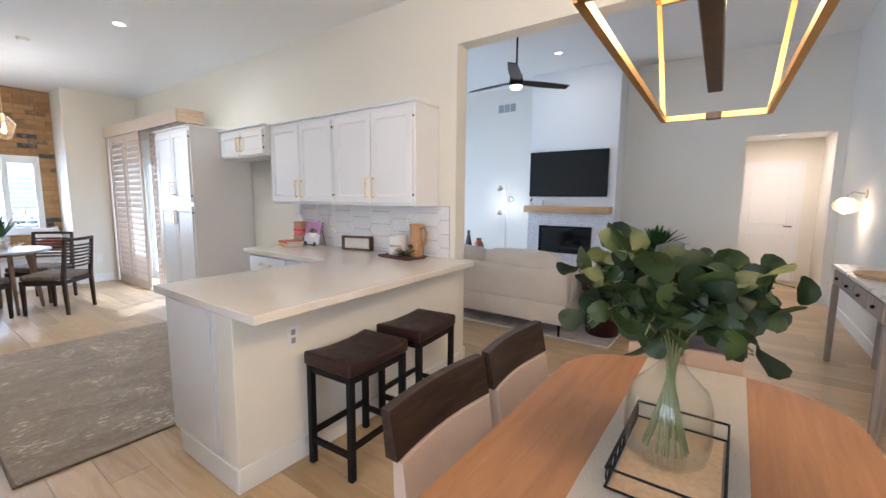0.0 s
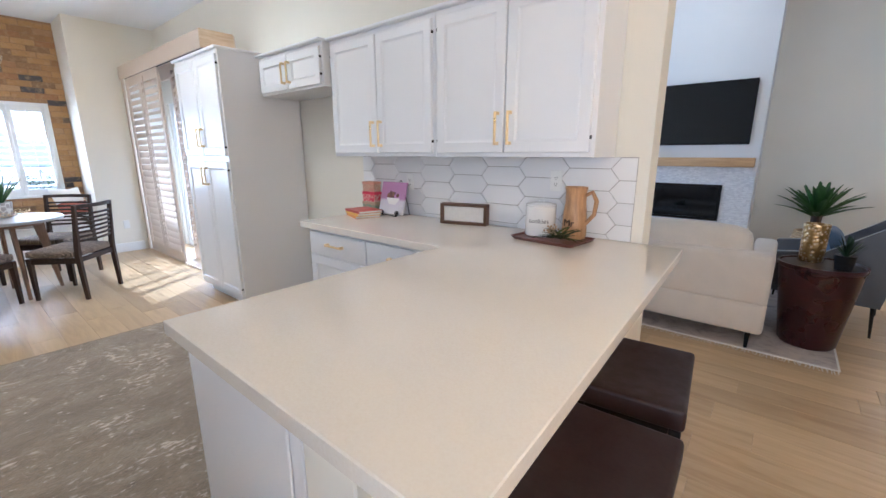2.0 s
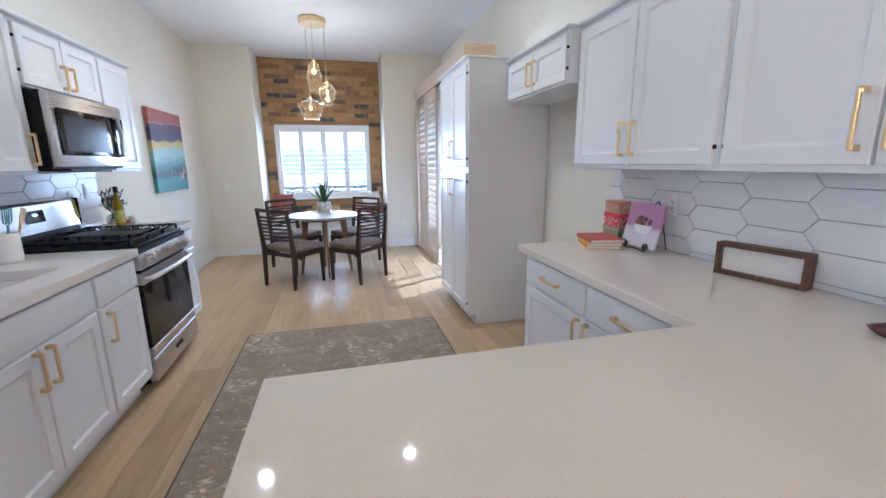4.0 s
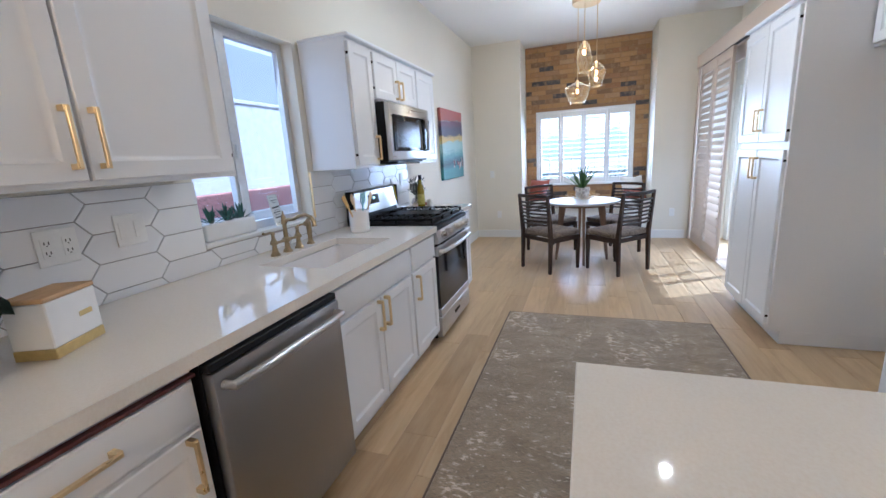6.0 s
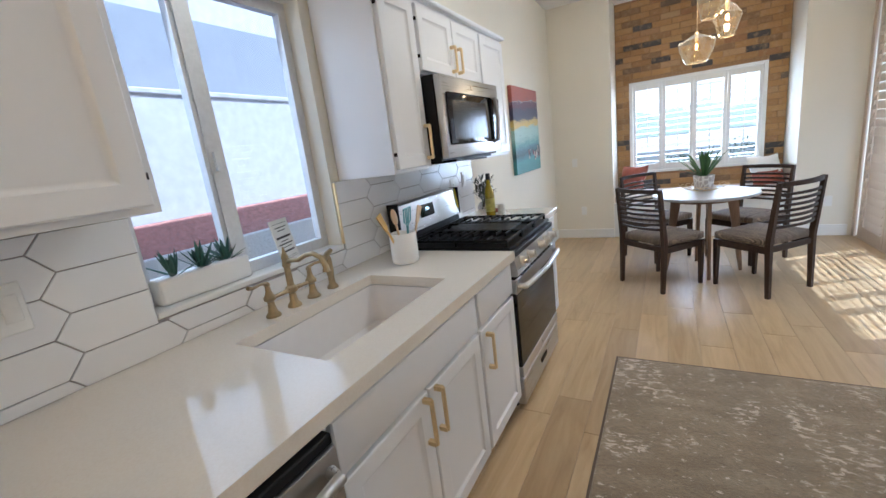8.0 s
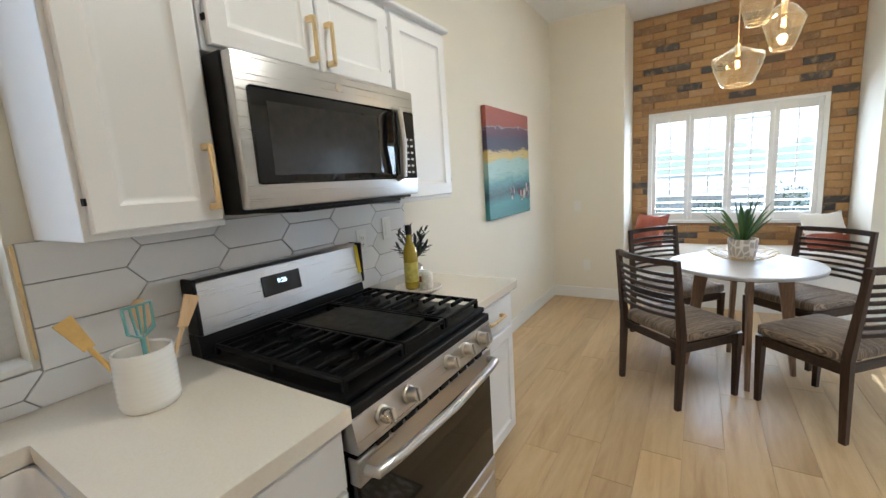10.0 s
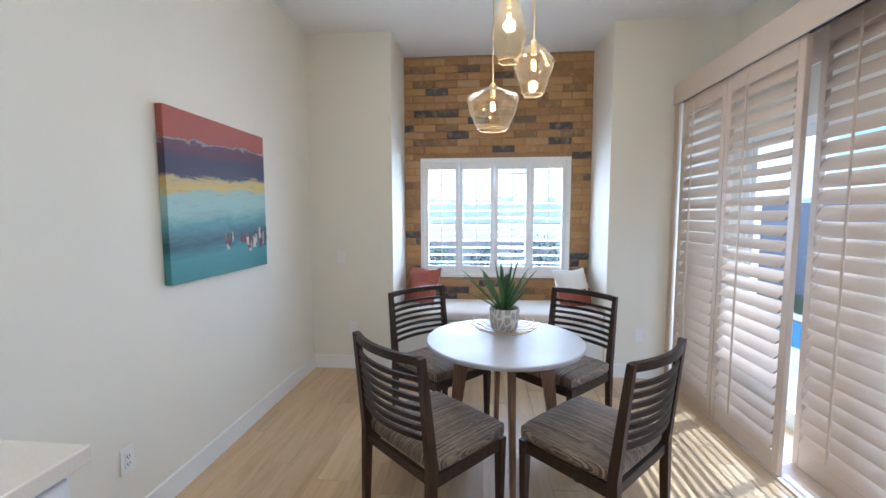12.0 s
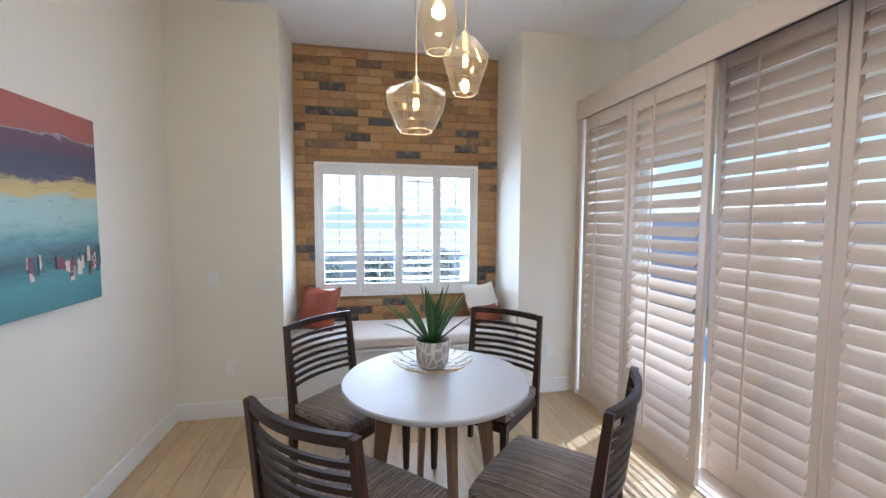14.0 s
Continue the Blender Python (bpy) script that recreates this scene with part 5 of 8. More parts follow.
# the bands rise a little from one side to the other
sl = am.n.new("ShaderNodeMath")
sl.operation = "MULTIPLY_ADD"
sl.inputs[1].default_value = 0.055
am.link(se.outputs[0], sl.inputs[0])
am.link(ad.outputs[0], sl.inputs[2])
hh = am.n.new("ShaderNodeMath")
hh.operation = "ADD"
am.link(se.outputs[2], hh.inputs[0])
am.link(sl.outputs[0], hh.inputs[1])
bands = am.ramp(hh.outputs[0], [(0.0, (0.05, 0.20, 0.21)), (0.14, (0.07, 0.26, 0.27)), (0.24, (0.03, 0.085, 0.11)), (0.34, (0.12, 0.29, 0.30)), (0.42, (0.33, 0.50, 0.46)), (0.53, (0.36, 0.52, 0.46)), (0.56, (0.58, 0.44, 0.12)), (0.61, (0.52, 0.38, 0.14)), (0.635, (0.05, 0.045, 0.075)), (0.73, (0.045, 0.04, 0.075)), (0.78, (0.10, 0.035, 0.06)), (0.835, (0.12, 0.05, 0.08)), (0.842, (0.30, 0.36, 0.38)), (0.852, (0.33, 0.09, 0.065)), (0.95, (0.36, 0.10, 0.07))])
am.color(am.mix(bands, (0.03, 0.10, 0.11), am.ramp(am.noise(co, 9, 5, 0.65), [(0.56, 0.0), (0.78, 0.5)])))
am.bump(am.noise(co, 30, 4), 0.5, 0.003)
p = thing("painting", (-6.945, YS + 0.02, AZ0), "abstract canvas painting with red, blue, yellow and teal bands", "painting")
part("canvas", box(B(), AX0, AX1, YS + 0.002, YS + 0.042, AZ0, AZ1, 0.003), am.m, p)
rg = random.Random(11)
dabs = [plain("dab_" + n_, c_, 0.6, 0, 60, 0.2, 0.3) for n_, c_ in (("ivory", (0.6, 0.5, 0.42)), ("plum", (0.16, 0.05, 0.07)), ("teal", (0.05, 0.12, 0.14)))]
for k in range(38):
    x = -7.385 + 0.44 * rg.random() ** 1.5
    z = AZ0 + 0.15 + rg.uniform(0.0, 0.07) + 0.10 * max(0, (-7.2 - x)) 
    dab = B()
    box(dab, x - rg.uniform(0.008, 0.018), x + rg.uniform(0.008, 0.018), YS + 0.0425, YS + 0.0445, z - rg.uniform(0.015, 0.045), z + rg.uniform(0.012, 0.04))
    part("brush_mark", sway(dab, 0.006, 30), dabs[k % 3], p)

# ---- stools, kitchen rug ----
def bar_stool():
    s = thing("counter_stool", (0, 0, 0), "black counter stool with a dark brown leather saddle seat", "stool", "stools at the peninsula", local=True)
    w, d = 0.143, 0.20
    for sx_ in (-1, 1):
        for sy_ in (-1, 1):
            part("leg", box(B(), sx_ * w - 0.017, sx_ * w + 0.017, sy_ * d - 0.017, sy_ * d + 0.017, 0, 0.545, 0.003), BLACKMETAL, s)
    for sx_ in (-1, 1):
        part("side_rail", box(B(), sx_ * w - 0.010, sx_ * w + 0.010, -d + 0.018, d - 0.018, 0.155, 0.187, 0.002), BLACKMETAL, s)
        part("upper_rail", box(B(), sx_ * w - 0.011, sx_ * w + 0.011, -d + 0.018, d - 0.018, 0.505, 0.543, 0.002), BLACKMETAL, s)
    for sy_ in (-1, 1):
        part("foot_rail", box(B(), -w + 0.018, w - 0.018, sy_ * d - 0.010, sy_ * d + 0.010, 0.115, 0.147, 0.002), BLACKMETAL, s)
        part("cross_rail", box(B(), -w + 0.018, w - 0.018, sy_ * d - 0.011, sy_ * d + 0.011, 0.505, 0.543, 0.002), BLACKMETAL, s)
    seat = B()
    box(seat, -0.168, 0.168, -0.228, 0.228, 0.546, 0.612, 0.014, 3)
    bmesh.ops.subdivide_edges(seat, edges=[e for e in seat.edges if e.calc_length() > 0.2], cuts=7, use_grid_fill=True)
    for v in seat.verts:
        if v.co.z > 0.58:
            v.co.z += 0.020 * (abs(v.co.y) / 0.228) ** 2 - 0.012
    part("seat", seat, BLACKLEATHER, s, "dark brown leather saddle seat")
    return s


st = bar_stool()
st.matrix_world = pose(-1.388, 1.585, 0, 0, 0, 3)
copy_thing(st, pose(-1.440, 2.155, 0, 0, 0, 6))

# kitchen rug, with worn ivory flecks
rm = Mat("distressed_rug", (0.22, 0.18, 0.14), 0.95)
rc2 = rm.co((1, 1, 1))
a1, a3 = rm.noise(rm.co((5.0, 2.0, 1)), 1.4, 6, 0.65, 0.4), rm.noise(rm.co((60, 6, 1)), 6, 3, 0.6)
base = rm.ramp(a1, [(0.3, (0.22, 0.165, 0.102)), (0.5, (0.33, 0.252, 0.163)), (0.68, (0.42, 0.335, 0.225))])
base = rm.mix(base, (0.13, 0.10, 0.068), rm.ramp(a3, [(0.42, 0.0), (0.66, 0.75)]))
a4 = rm.ramp(rm.noise(rm.co((2.2, 3.0, 1)), 1.3, 3, 0.6, 0.5), [(0.54, 0.0), (0.62, 0.9)])
a5 = rm.ramp(rm.noise(rm.co((34, 15, 1)), 1.3, 4, 0.7, 0.3), [(0.53, 0.0), (0.565, 0.95)])
a6 = rm.ramp(rm.noise(rm.co((44, 20, 1)), 1.0, 4, 0.7, 0.3), [(0.615, 0.0), (0.65, 0.85)])
base = rm.mix(base, (0.74, 0.64, 0.53), rm.mix(a6, rm.mix((0, 0, 0), a5, a4), 1.0, "LIGHTEN"))
rm.color(base).bump(rm.noise(rc2, 400, 3), 0.6, 0.004)
rm.b.inputs["Sheen Weight"].default_value = 0.45
rm.b.inputs["Sheen Roughness"].default_value = 0.45
RUGM = rm.m
RUGEDGE = fabric("rug_binding", (0.12, 0.08, 0.055))


def rug(name, label, x0, x1, y0, y1, mat, edge, turn=0):
    r = thing(name, ((x0 + x1) / 2, (y0 + y1) / 2, 0), label, "rug", turn=turn, local=True)
    w, h = (x1 - x0) / 2, (y1 - y0) / 2
    part("field", box(B(), -w + 0.012, w - 0.012, -h + 0.012, h - 0.012, 0.0005, 0.011, 0.003), mat, r)
    part("binding", boxes((-w, w, -h, -h + 0.013, 0.0005, 0.009), (-w, w, h - 0.013, h, 0.0005, 0.009), (-w, -w + 0.013, -h + 0.013, h - 0.013, 0.0005, 0.009), (w - 0.013, w, -h + 0.013, h - 0.013, 0.0005, 0.009), bev=0.002), edge, r)
    return r


rug("kitchen_rug", "worn grey-brown rug with ivory flecks", -4.93, -2.49, 0.385, 1.945, RUGM, RUGEDGE)
o = thing("power_outlet", (-1.6, 1.33, 0.68), "white power outlet under the worktop overhang", "outlet")
part("plate", box(B(), -1.599, -1.594, 1.295, 1.365, 0.635, 0.75, 0.002), WHITEPLASTIC, o)
part("socket", boxes((-1.5938, -1.5925, 1.318, 1.342, 0.655, 0.683), (-1.5938, -1.5925, 1.318, 1.342, 0.70, 0.728)), plain("socket_grey", (0.32, 0.31, 0.30), 0.5, 0, 30, 0.05, 0), o)

# ---- living room ----
tv = thing("television", (-2.22, 7.15, 1.47), "large black wall-mounted television", "television")
part("case", box(B(), -2.895, -1.54, 7.145, 7.185, 1.468, 2.248, 0.005), BLACKPLASTIC, tv)
part("screen", box(B(), -2.885, -1.55, 7.1435, 7.1445, 1.482, 2.238), BLACKGLASS, tv, "dark glossy screen")
part("bracket", box(B(), -2.5, -1.95, 7.186, 7.199, 1.65, 2.05), BLACKMETAL, tv)
solid("mantel_shelf", sway(box(B(), -2.935, -1.45, 7.0, 7.199, 1.19, 1.305, 0.006, 2), 0.003, 6), PINE, "chunky pale pine mantel beam", "mantel")
STONE = Mat("white_stone_facing", (0.74, 0.74, 0.76), 0.7)
br = STONE.n.new("ShaderNodeTexVoronoi")
br.inputs["Scale"].default_value = 26
STONE.link(STONE.co((1, 1, 2.4)), br.inputs["Vector"])
STONE.color(STONE.ramp(br.outputs["Color"], [(0.2, (0.66, 0.66, 0.69)), (0.8, (0.80, 0.80, 0.82))]))
STONE.bump(br.outputs["Distance"], 0.5, 0.01)
fx0, fx1, fz0, fz1 = -2.69, -1.755, 0.478, 0.955
f = thing("electric_fireplace", (-2.22, 7.17, 0), "black linear electric fireplace in white stone facing", "fireplace")
for r_ in ((-2.915, fx0, 0.126, 1.188), (fx1, -1.425, 0.126, 1.188), (fx0, fx1, 0.126, fz0), (fx0, fx1, fz1, 1.188)):
    part("stone_facing", box(B(), r_[0], r_[1], 7.165, 7.199, r_[2], r_[3]), STONE.m, f, "textured white stone facing")
part("frame", boxes((fx0, fx1, 7.15, 7.168, fz1 - 0.03, fz1), (fx0, fx1, 7.15, 7.168, fz0, fz0 + 0.03), (fx0, fx0 + 0.03, 7.15, 7.168, fz0 + 0.03, fz1 - 0.03), (fx1 - 0.03, fx1, 7.15, 7.168, fz0 + 0.03, fz1 - 0.03)), BLACKMETAL, f)
part("glass_front", box(B(), fx0 + 0.03, fx1 - 0.03, 7.172, 7.198, fz0 + 0.03, fz1 - 0.03), BLACKGLASS, f)
v = thing("air_vent", (-3.7, YB - 0.01, 3.16), "three-part grey air vent high on the wall", "vent")
for k in range(3):
    x = -3.86 + k * 0.13
    fr_ = part("grille", box(B(), x, x + 0.11, YB - 0.012, YB - 0.001, 3.14, 3.29, 0.002), plain("vent_grey", (0.36, 0.37, 0.39), 0.5, 0.2, 40, 0.1, 0.05), v)
# mantel pieces
mp_ = thing("potted_plant", (-2.83, 7.08, 1.305), "tiny potted cactus on the mantel", "plant")
part("pot", lathe(B(), [(0, 1.306), (0.03, 1.306), (0.038, 1.37), (0.032, 1.37), (0, 1.36)], (-2.83, 7.08, 0), 16), CERAMIC, mp_)
lf = B()
rg = random.Random(21)
for k in range(12):
    a = rg.random() * math.tau
    blade(lf, (-2.83, 7.08, 1.36), (math.cos(a) * 0.35, math.sin(a) * 0.35, 1), rg.uniform(0.05, 0.11), 0.012, 0.1)
part("leaves", lf, FIDDLE, mp_)
solid("decor_block", box(B(), -2.72, -2.6, 7.05, 7.12, 1.306, 1.40, 0.004), CERAMIC, "white ceramic block on the mantel", "ornament")

# floor lamp with three heads
lx, ly = -3.52, 7.45
fl_ = thing("floor_lamp", (lx, ly, 0), "slim nickel floor lamp with three small heads", "floor lamp")
part("base", lathe(B(), [(0, 0), (0.13, 0), (0.13, 0.012), (0.02, 0.025), (0, 0.026)], (lx, ly, 0), 24), NICKEL, fl_)
part("pole", tube(B(), [(lx, ly, 0.02), (lx, ly, 1.70)], 0.009, 10), NICKEL, fl_)
GLOBE = glow("frosted_globe", (1.0, 0.9, 0.75), 3.0)
for z, dx, dy in ((1.62, -0.10, -0.03), (1.40, 0.11, -0.05), (1.14, -0.09, -0.06)):
    hb_ = lathe(B(), [(0, -0.03), (0.03, -0.03), (0.055, 0.02), (0.06, 0.05), (0.055, 0.05), (0, 0.03)], (0, 0, 0), 18)
    h = part("lamp_head", placed(hb_, Matrix.Translation((lx + dx, ly + dy, z)) @ pose(0, 0, 0, 60, 0, 60 if dx > 0 else -60)), NICKEL, fl_)
    part("arm", tube(B(), [(lx, ly, z), (lx + dx * 0.7, ly + dy * 0.7, z)], 0.006, 8), NICKEL, h)
    bu = B()
    bmesh.ops.create_icosphere(bu, subdivisions=2, radius=0.032, matrix=Matrix.Translation((lx + dx * 1.15, ly + dy * 1.2, z - 0.005)))
    part("bulb", bu, GLOBE, h, "lit bulb")
ll = bpy.data.lights.new("floor_lamp_light", "POINT")
ll.energy, ll.color, ll.shadow_soft_size = 5, (1.0, 0.86, 0.68), 0.05
new("floor_lamp_light", ll).location = (lx - 0.05, ly - 0.22, 1.3)

# sofa, its back to the kitchen
SX0, SX1 = -3.15, -1.10
s = thing("sofa", (-2.12, 4.5, 0), "oatmeal linen sofa with slim black legs", "sofa")
part("frame", box(B(), SX0, SX1, 4.06, 4.98, 0.135, 0.36, 0.03, 3), LINEN, s)
part("backrest", sway(box(B(), SX0, SX1, 4.06, 4.22, 0.34, 0.70, 0.035, 3), 0.004, 5), LINEN, s)
for a, b_ in ((SX0, SX0 + 0.15), (SX1 - 0.15, SX1)):
    part("arm", box(B(), a, b_, 4.225, 4.96, 0.34, 0.675, 0.035, 3), LINEN, s)
for a, b_ in ((SX0 + 0.16, -2.135), (-2.125, SX1 - 0.16)):
    part("seat_cushion", cushion(B(), a, b_, 4.24, 4.97, 0.345, 0.47, 0.02), LINEN, s)
    part("back_cushion", sway(cushion(B(), a, b_, 4.17, 4.40, 0.48, 0.835, 0.03), 0.006, 6), LINEN, s)
for x in (SX0 + 0.08, SX1 - 0.08):
    for y in (4.12, 4.92):
        part("leg", tube(B(), [(x, y, 0), (x, y, 0.14)], [0.010, 0.018], 10), BLACKMETAL, s)

# coffee table with a bowl of succulents
ct_ = thing("coffee_table", (-2.2, 5.75, 0), "white coffee table before the sofa", "table")
part("top", box(B(), -2.8, -1.55, 5.4, 6.1, 0.40, 0.44, 0.008, 2), CERAMIC, ct_)
for x in (-2.72, -1.63):
    for y in (5.47, 6.03):
        part("leg", tube(B(), [(x, y, 0), (x, y, 0.40)], [0.014, 0.02], 10), MIDWOOD, ct_)
sb = thing("succulent_bowl", (-2.45, 5.7, 0.44), "green succulents in a white bowl", "plant")
part("bowl", lathe(B(), [(0, 0.441), (0.09, 0.441), (0.14, 0.50), (0.135, 0.505), (0.1, 0.47), (0, 0.465)], (-2.45, 5.7, 0), 24), CERAMIC, sb)
lf = B()
for k in range(40):
    a, r0 = rg.random() * math.tau, rg.random() * 0.08
    el = radians(rg.uniform(20, 80))
    blade(lf, (-2.45 + math.cos(a) * r0, 5.7 + math.sin(a) * r0, 0.47), (math.cos(a) * math.cos(el), math.sin(a) * math.cos(el), math.sin(el)), rg.uniform(0.07, 0.14), 0.018, 0.1)
part("leaves", lf, SUCC, sb)
# low side cabinet with vases, beyond the sofa
sc_ = thing("side_table", (-3.75, 6.5, 0), "low white side table by the far wall", "table")
part("top", box(B(), -4.1, -3.4, 6.25, 6.75, 0.46, 0.49, 0.006), CERAMIC, sc_)
for x in (-4.05, -3.45):
    for y in (6.3, 6.7):
        part("leg", box(B(), x - 0.02, x + 0.02, y - 0.02, y + 0.02, 0, 0.46, 0.003), CERAMIC, sc_)
COPPER = plain("copper_glaze", (0.36, 0.13, 0.07), 0.3, 0.5, 30, 0.3, 0.1)
BROWNG = plain("brown_glaze", (0.09, 0.045, 0.03), 0.35, 0.1, 30, 0.2, 0.1)
solid("vase", lathe(B(), [(0, 0.49), (0.05, 0.49), (0.065, 0.56), (0.05, 0.66), (0.022, 0.78), (0.026, 0.85), (0.018, 0.85), (0, 0.8)], (-3.72, 6.4, 0), 22), BROWNG, "tall dark brown bottle vase", "vase")
solid("vase", lathe(B(), [(0, 0.49), (0.055, 0.49), (0.095, 0.56), (0.075, 0.64), (0.04, 0.68), (0.05, 0.72), (0.04, 0.72), (0, 0.68)], (-3.5, 6.4, 0), 22), COPPER, "round copper-coloured glazed ceramic vase", "vase")

# tapered drum table beside the sofa
px, py = -0.848, 4.50
MAROON = plain("maroon_glaze", (0.030, 0.006, 0.007), 0.28, 0.0, 25, 0.3, 0.05)
dt = thing("drum_side_table", (px, py, 0.012), "tapered dark maroon drum side table with a sunken top", "table")
part("body", lathe(B(), [(0, 0.013), (0.155, 0.013), (0.166, 0.03), (0.232, 0.575), (0.243, 0.585), (0.243, 0.61), (0.229, 0.61), (0.225, 0.596), (0.0, 0.596)], (px, py, 0), 40), MAROON, dt, "glazed maroon body")
part("top", lathe(B(), [(0, 0.5965), (0.224, 0.5965), (0.224, 0.60), (0, 0.60)], (px, py, 0), 32), DARKWOODX, dt, "dark wooden top")
# palm in a woven basket by the end wall
hx, hy = -0.78, 7.25
pl = thing("potted_palm", (hx, hy, 0), "green sago palm in a pale woven basket", "plant")
basket = B()
for k in range(15):
    z = 0.012 + k * 0.03
    rr = 0.16 + 0.035 * math.sin(math.pi * (0.12 + 0.76 * k / 14))
    tube(basket, [(hx + (rr + 0.004 * (-1) ** (i + k)) * math.cos(i * math.tau / 36), hy + (rr + 0.004 * (-1) ** (i + k)) * math.sin(i * math.tau / 36), z) for i in range(36)], 0.016, 6, True)
part("basket", basket, wood("woven_rush", (0.40, 0.29, 0.17), (0.62, 0.49, 0.32), "x", 0.8, 2.0), pl, "pale woven rush basket")
part("soil", lathe(B(), [(0, 0.40), (0.165, 0.41), (0, 0.42)], (hx, hy, 0), 20, False), SOIL, pl)
part("trunk", sway(lathe(B(), [(0, 0.40), (0.055, 0.40), (0.065, 0.48), (0.05, 0.56), (0.055, 0.64), (0, 0.66)], (hx, hy, 0), 14), 0.006, 30), DARKWOOD, pl)
rg = random.Random(4)
for k in range(38):
    frond = B()
    a = k * 2.399 + rg.uniform(-0.15, 0.15)
    el = radians(22 + 62 * (1 - k / 38) ** 0.9 + rg.uniform(-5, 5)) if k > 3 else radians(80)
    span = rg.uniform(0.40, 0.50)
    base = Vector((hx + math.cos(a) * 0.03, hy + math.sin(a) * 0.03, 0.62))
    dv = Vector((math.cos(a) * math.cos(el), math.sin(a) * math.cos(el), math.sin(el)))
    sd = dv.cross(Vector((0, 0, 1))).normalized()
    up = sd.cross(dv)
    prev = None
    for i in range(15):
        s_ = i / 14
        p = base + dv * span * s_ + Vector((dv.x, dv.y, -0.7)) * span * 0.18 * s_ * s_
        w_ = 0.042 * math.sin(math.pi * min(1.0, 0.06 + 0.94 * s_)) ** 0.6 * (1.0 if i % 2 else 0.72) + 0.001
        row = [frond.verts.new(p - sd * w_ + up * w_ * 0.35), frond.verts.new(p), frond.verts.new(p + sd * w_ + up * w_ * 0.35)]
        if prev:
            frond.faces.new((prev[0], prev[1], row[1], row[0]))
            frond.faces.new((prev[1], prev[2], row[2], row[1]))
        prev = row
    tube(frond, [base, base + dv * span * 0.5 + Vector((dv.x, dv.y, -0.7)) * span * 0.045], [0.005, 0.003], 5)
    part("frond", frond, PALM, pl)
gm = Mat("gold_mesh", (0.72, 0.52, 0.25), 0.3, 0.9)
gv = gm.n.new("ShaderNodeTexVoronoi")
gv.inputs["Scale"].default_value = 45
gm.link(gm.co(), gv.inputs["Vector"])
gm.color(gm.ramp(gv.outputs["Distance"], [(0.2, (0.8, 0.68, 0.48)), (0.5, (0.4, 0.26, 0.1))]))
gm.bump(gv.outputs["Distance"], 0.8, 0.006)
solid("candle_holder", lathe(B(), [(0, 0.601), (0.065, 0.601), (0.07, 0.615), (0.076, 0.87), (0.069, 0.87), (0.062, 0.635), (0, 0.625)], (-0.905, 4.60, 0), 28), gm.m, "gold mosaic cylinder candle holder", "candle holder")
sk = thing("potted_plant", (-0.745, 4.41, 0.60), "small dark spiky succulent in a black pot", "plant")
part("pot", lathe(B(), [(0, 0.601), (0.045, 0.601), (0.058, 0.70), (0.048, 0.70), (0, 0.68)], (-0.745, 4.41, 0), 18), BLACKPLASTIC, sk)
lf = B()
for k in range(26):
    a, el = rg.random() * math.tau, radians(rg.uniform(40, 85))
    blade(lf, (-0.745, 4.41, 0.68), (math.cos(a) * math.cos(el), math.sin(a) * math.cos(el), math.sin(el)), rg.uniform(0.08, 0.17), 0.014, 0.1)
part("leaves", lf, FIDDLE, sk)


# grey armchair turned to the fireplace
def armchair(x, y, turn):
    a = thing("armchair", (x, y, 0.0), "slate grey upholstered armchair on thin dark legs", "armchair", turn=turn, local=True)
    part("seat", cushion(B(), -0.33, 0.33, -0.30, 0.36, 0.26, 0.44, 0.02), GREYCLOTH, a)
    bk_ = sway(box(B(), -0.36, 0.36, -0.05, 0.07, 0.0, 0.72, 0.04, 3), 0.004, 6)
    part("backrest", placed(bk_, Matrix.Translation((0, -0.30, 0.24)) @ pose(0, 0, 0, 14)), GREYCLOTH, a)
    for sg in (-1, 1):
        w_ = B()
        ring_mesh(w_, [[Vector((sg * 0.36 + e, p[0], p[1])) for p in ((-0.40, 0.25), (0.34, 0.25), (0.36, 0.56), (-0.05, 0.62), (-0.40, 0.88), (-0.50, 0.88))] for e in (-0.035, 0.035)])
        part("side", w_, GREYCLOTH, a)
        for yy in (-0.36, 0.30):
            part("leg", tube(B(), [(sg * 0.33, yy * 1.06, 0.0), (sg * 0.30, yy, 0.26)], [0.008, 0.014], 8), BLACKMETAL, a)
    return a


armchair(-0.80, 5.30, 81.5)
pillow("throw_pillow", "blue throw pillow on the grey armchair", (-0.74, 5.29, 0.60), 81.5, BLUECLOTH, 0.36, 70)
LRUG = Mat("living_rug", (0.45, 0.4, 0.36), 0.95)
l1 = LRUG.noise(LRUG.co((2, 2, 1)), 2.2, 6, 0.7, 0.8)
LRUG.color(LRUG.ramp(l1, [(0.3, (0.22, 0.20, 0.20)), (0.5, (0.50, 0.44, 0.40)), (0.7, (0.62, 0.56, 0.50))])).bump(LRUG.noise(LRUG.co(), 400, 3), 0.6, 0.004)


def fringe(r, x0, x1, y, sgn, n):
    bm = B()
    rr = random.Random(2)
    for k in range(n):
        x = x0 + (x1 - x0) * (k + 0.5) / n
        tube(bm, [(x, y, 0.006), (x + rr.uniform(-0.008, 0.008), y + sgn * 0.03, 0.006), (x + rr.uniform(-0.012, 0.012), y + sgn * rr.uniform(0.045, 0.065), 0.003)], [0.0035, 0.003, 0.0015], 4)
    ob = part("fringe", bm, WHITECLOTH, r, "white cotton fringe")
    ob["kind"] = "stuff"


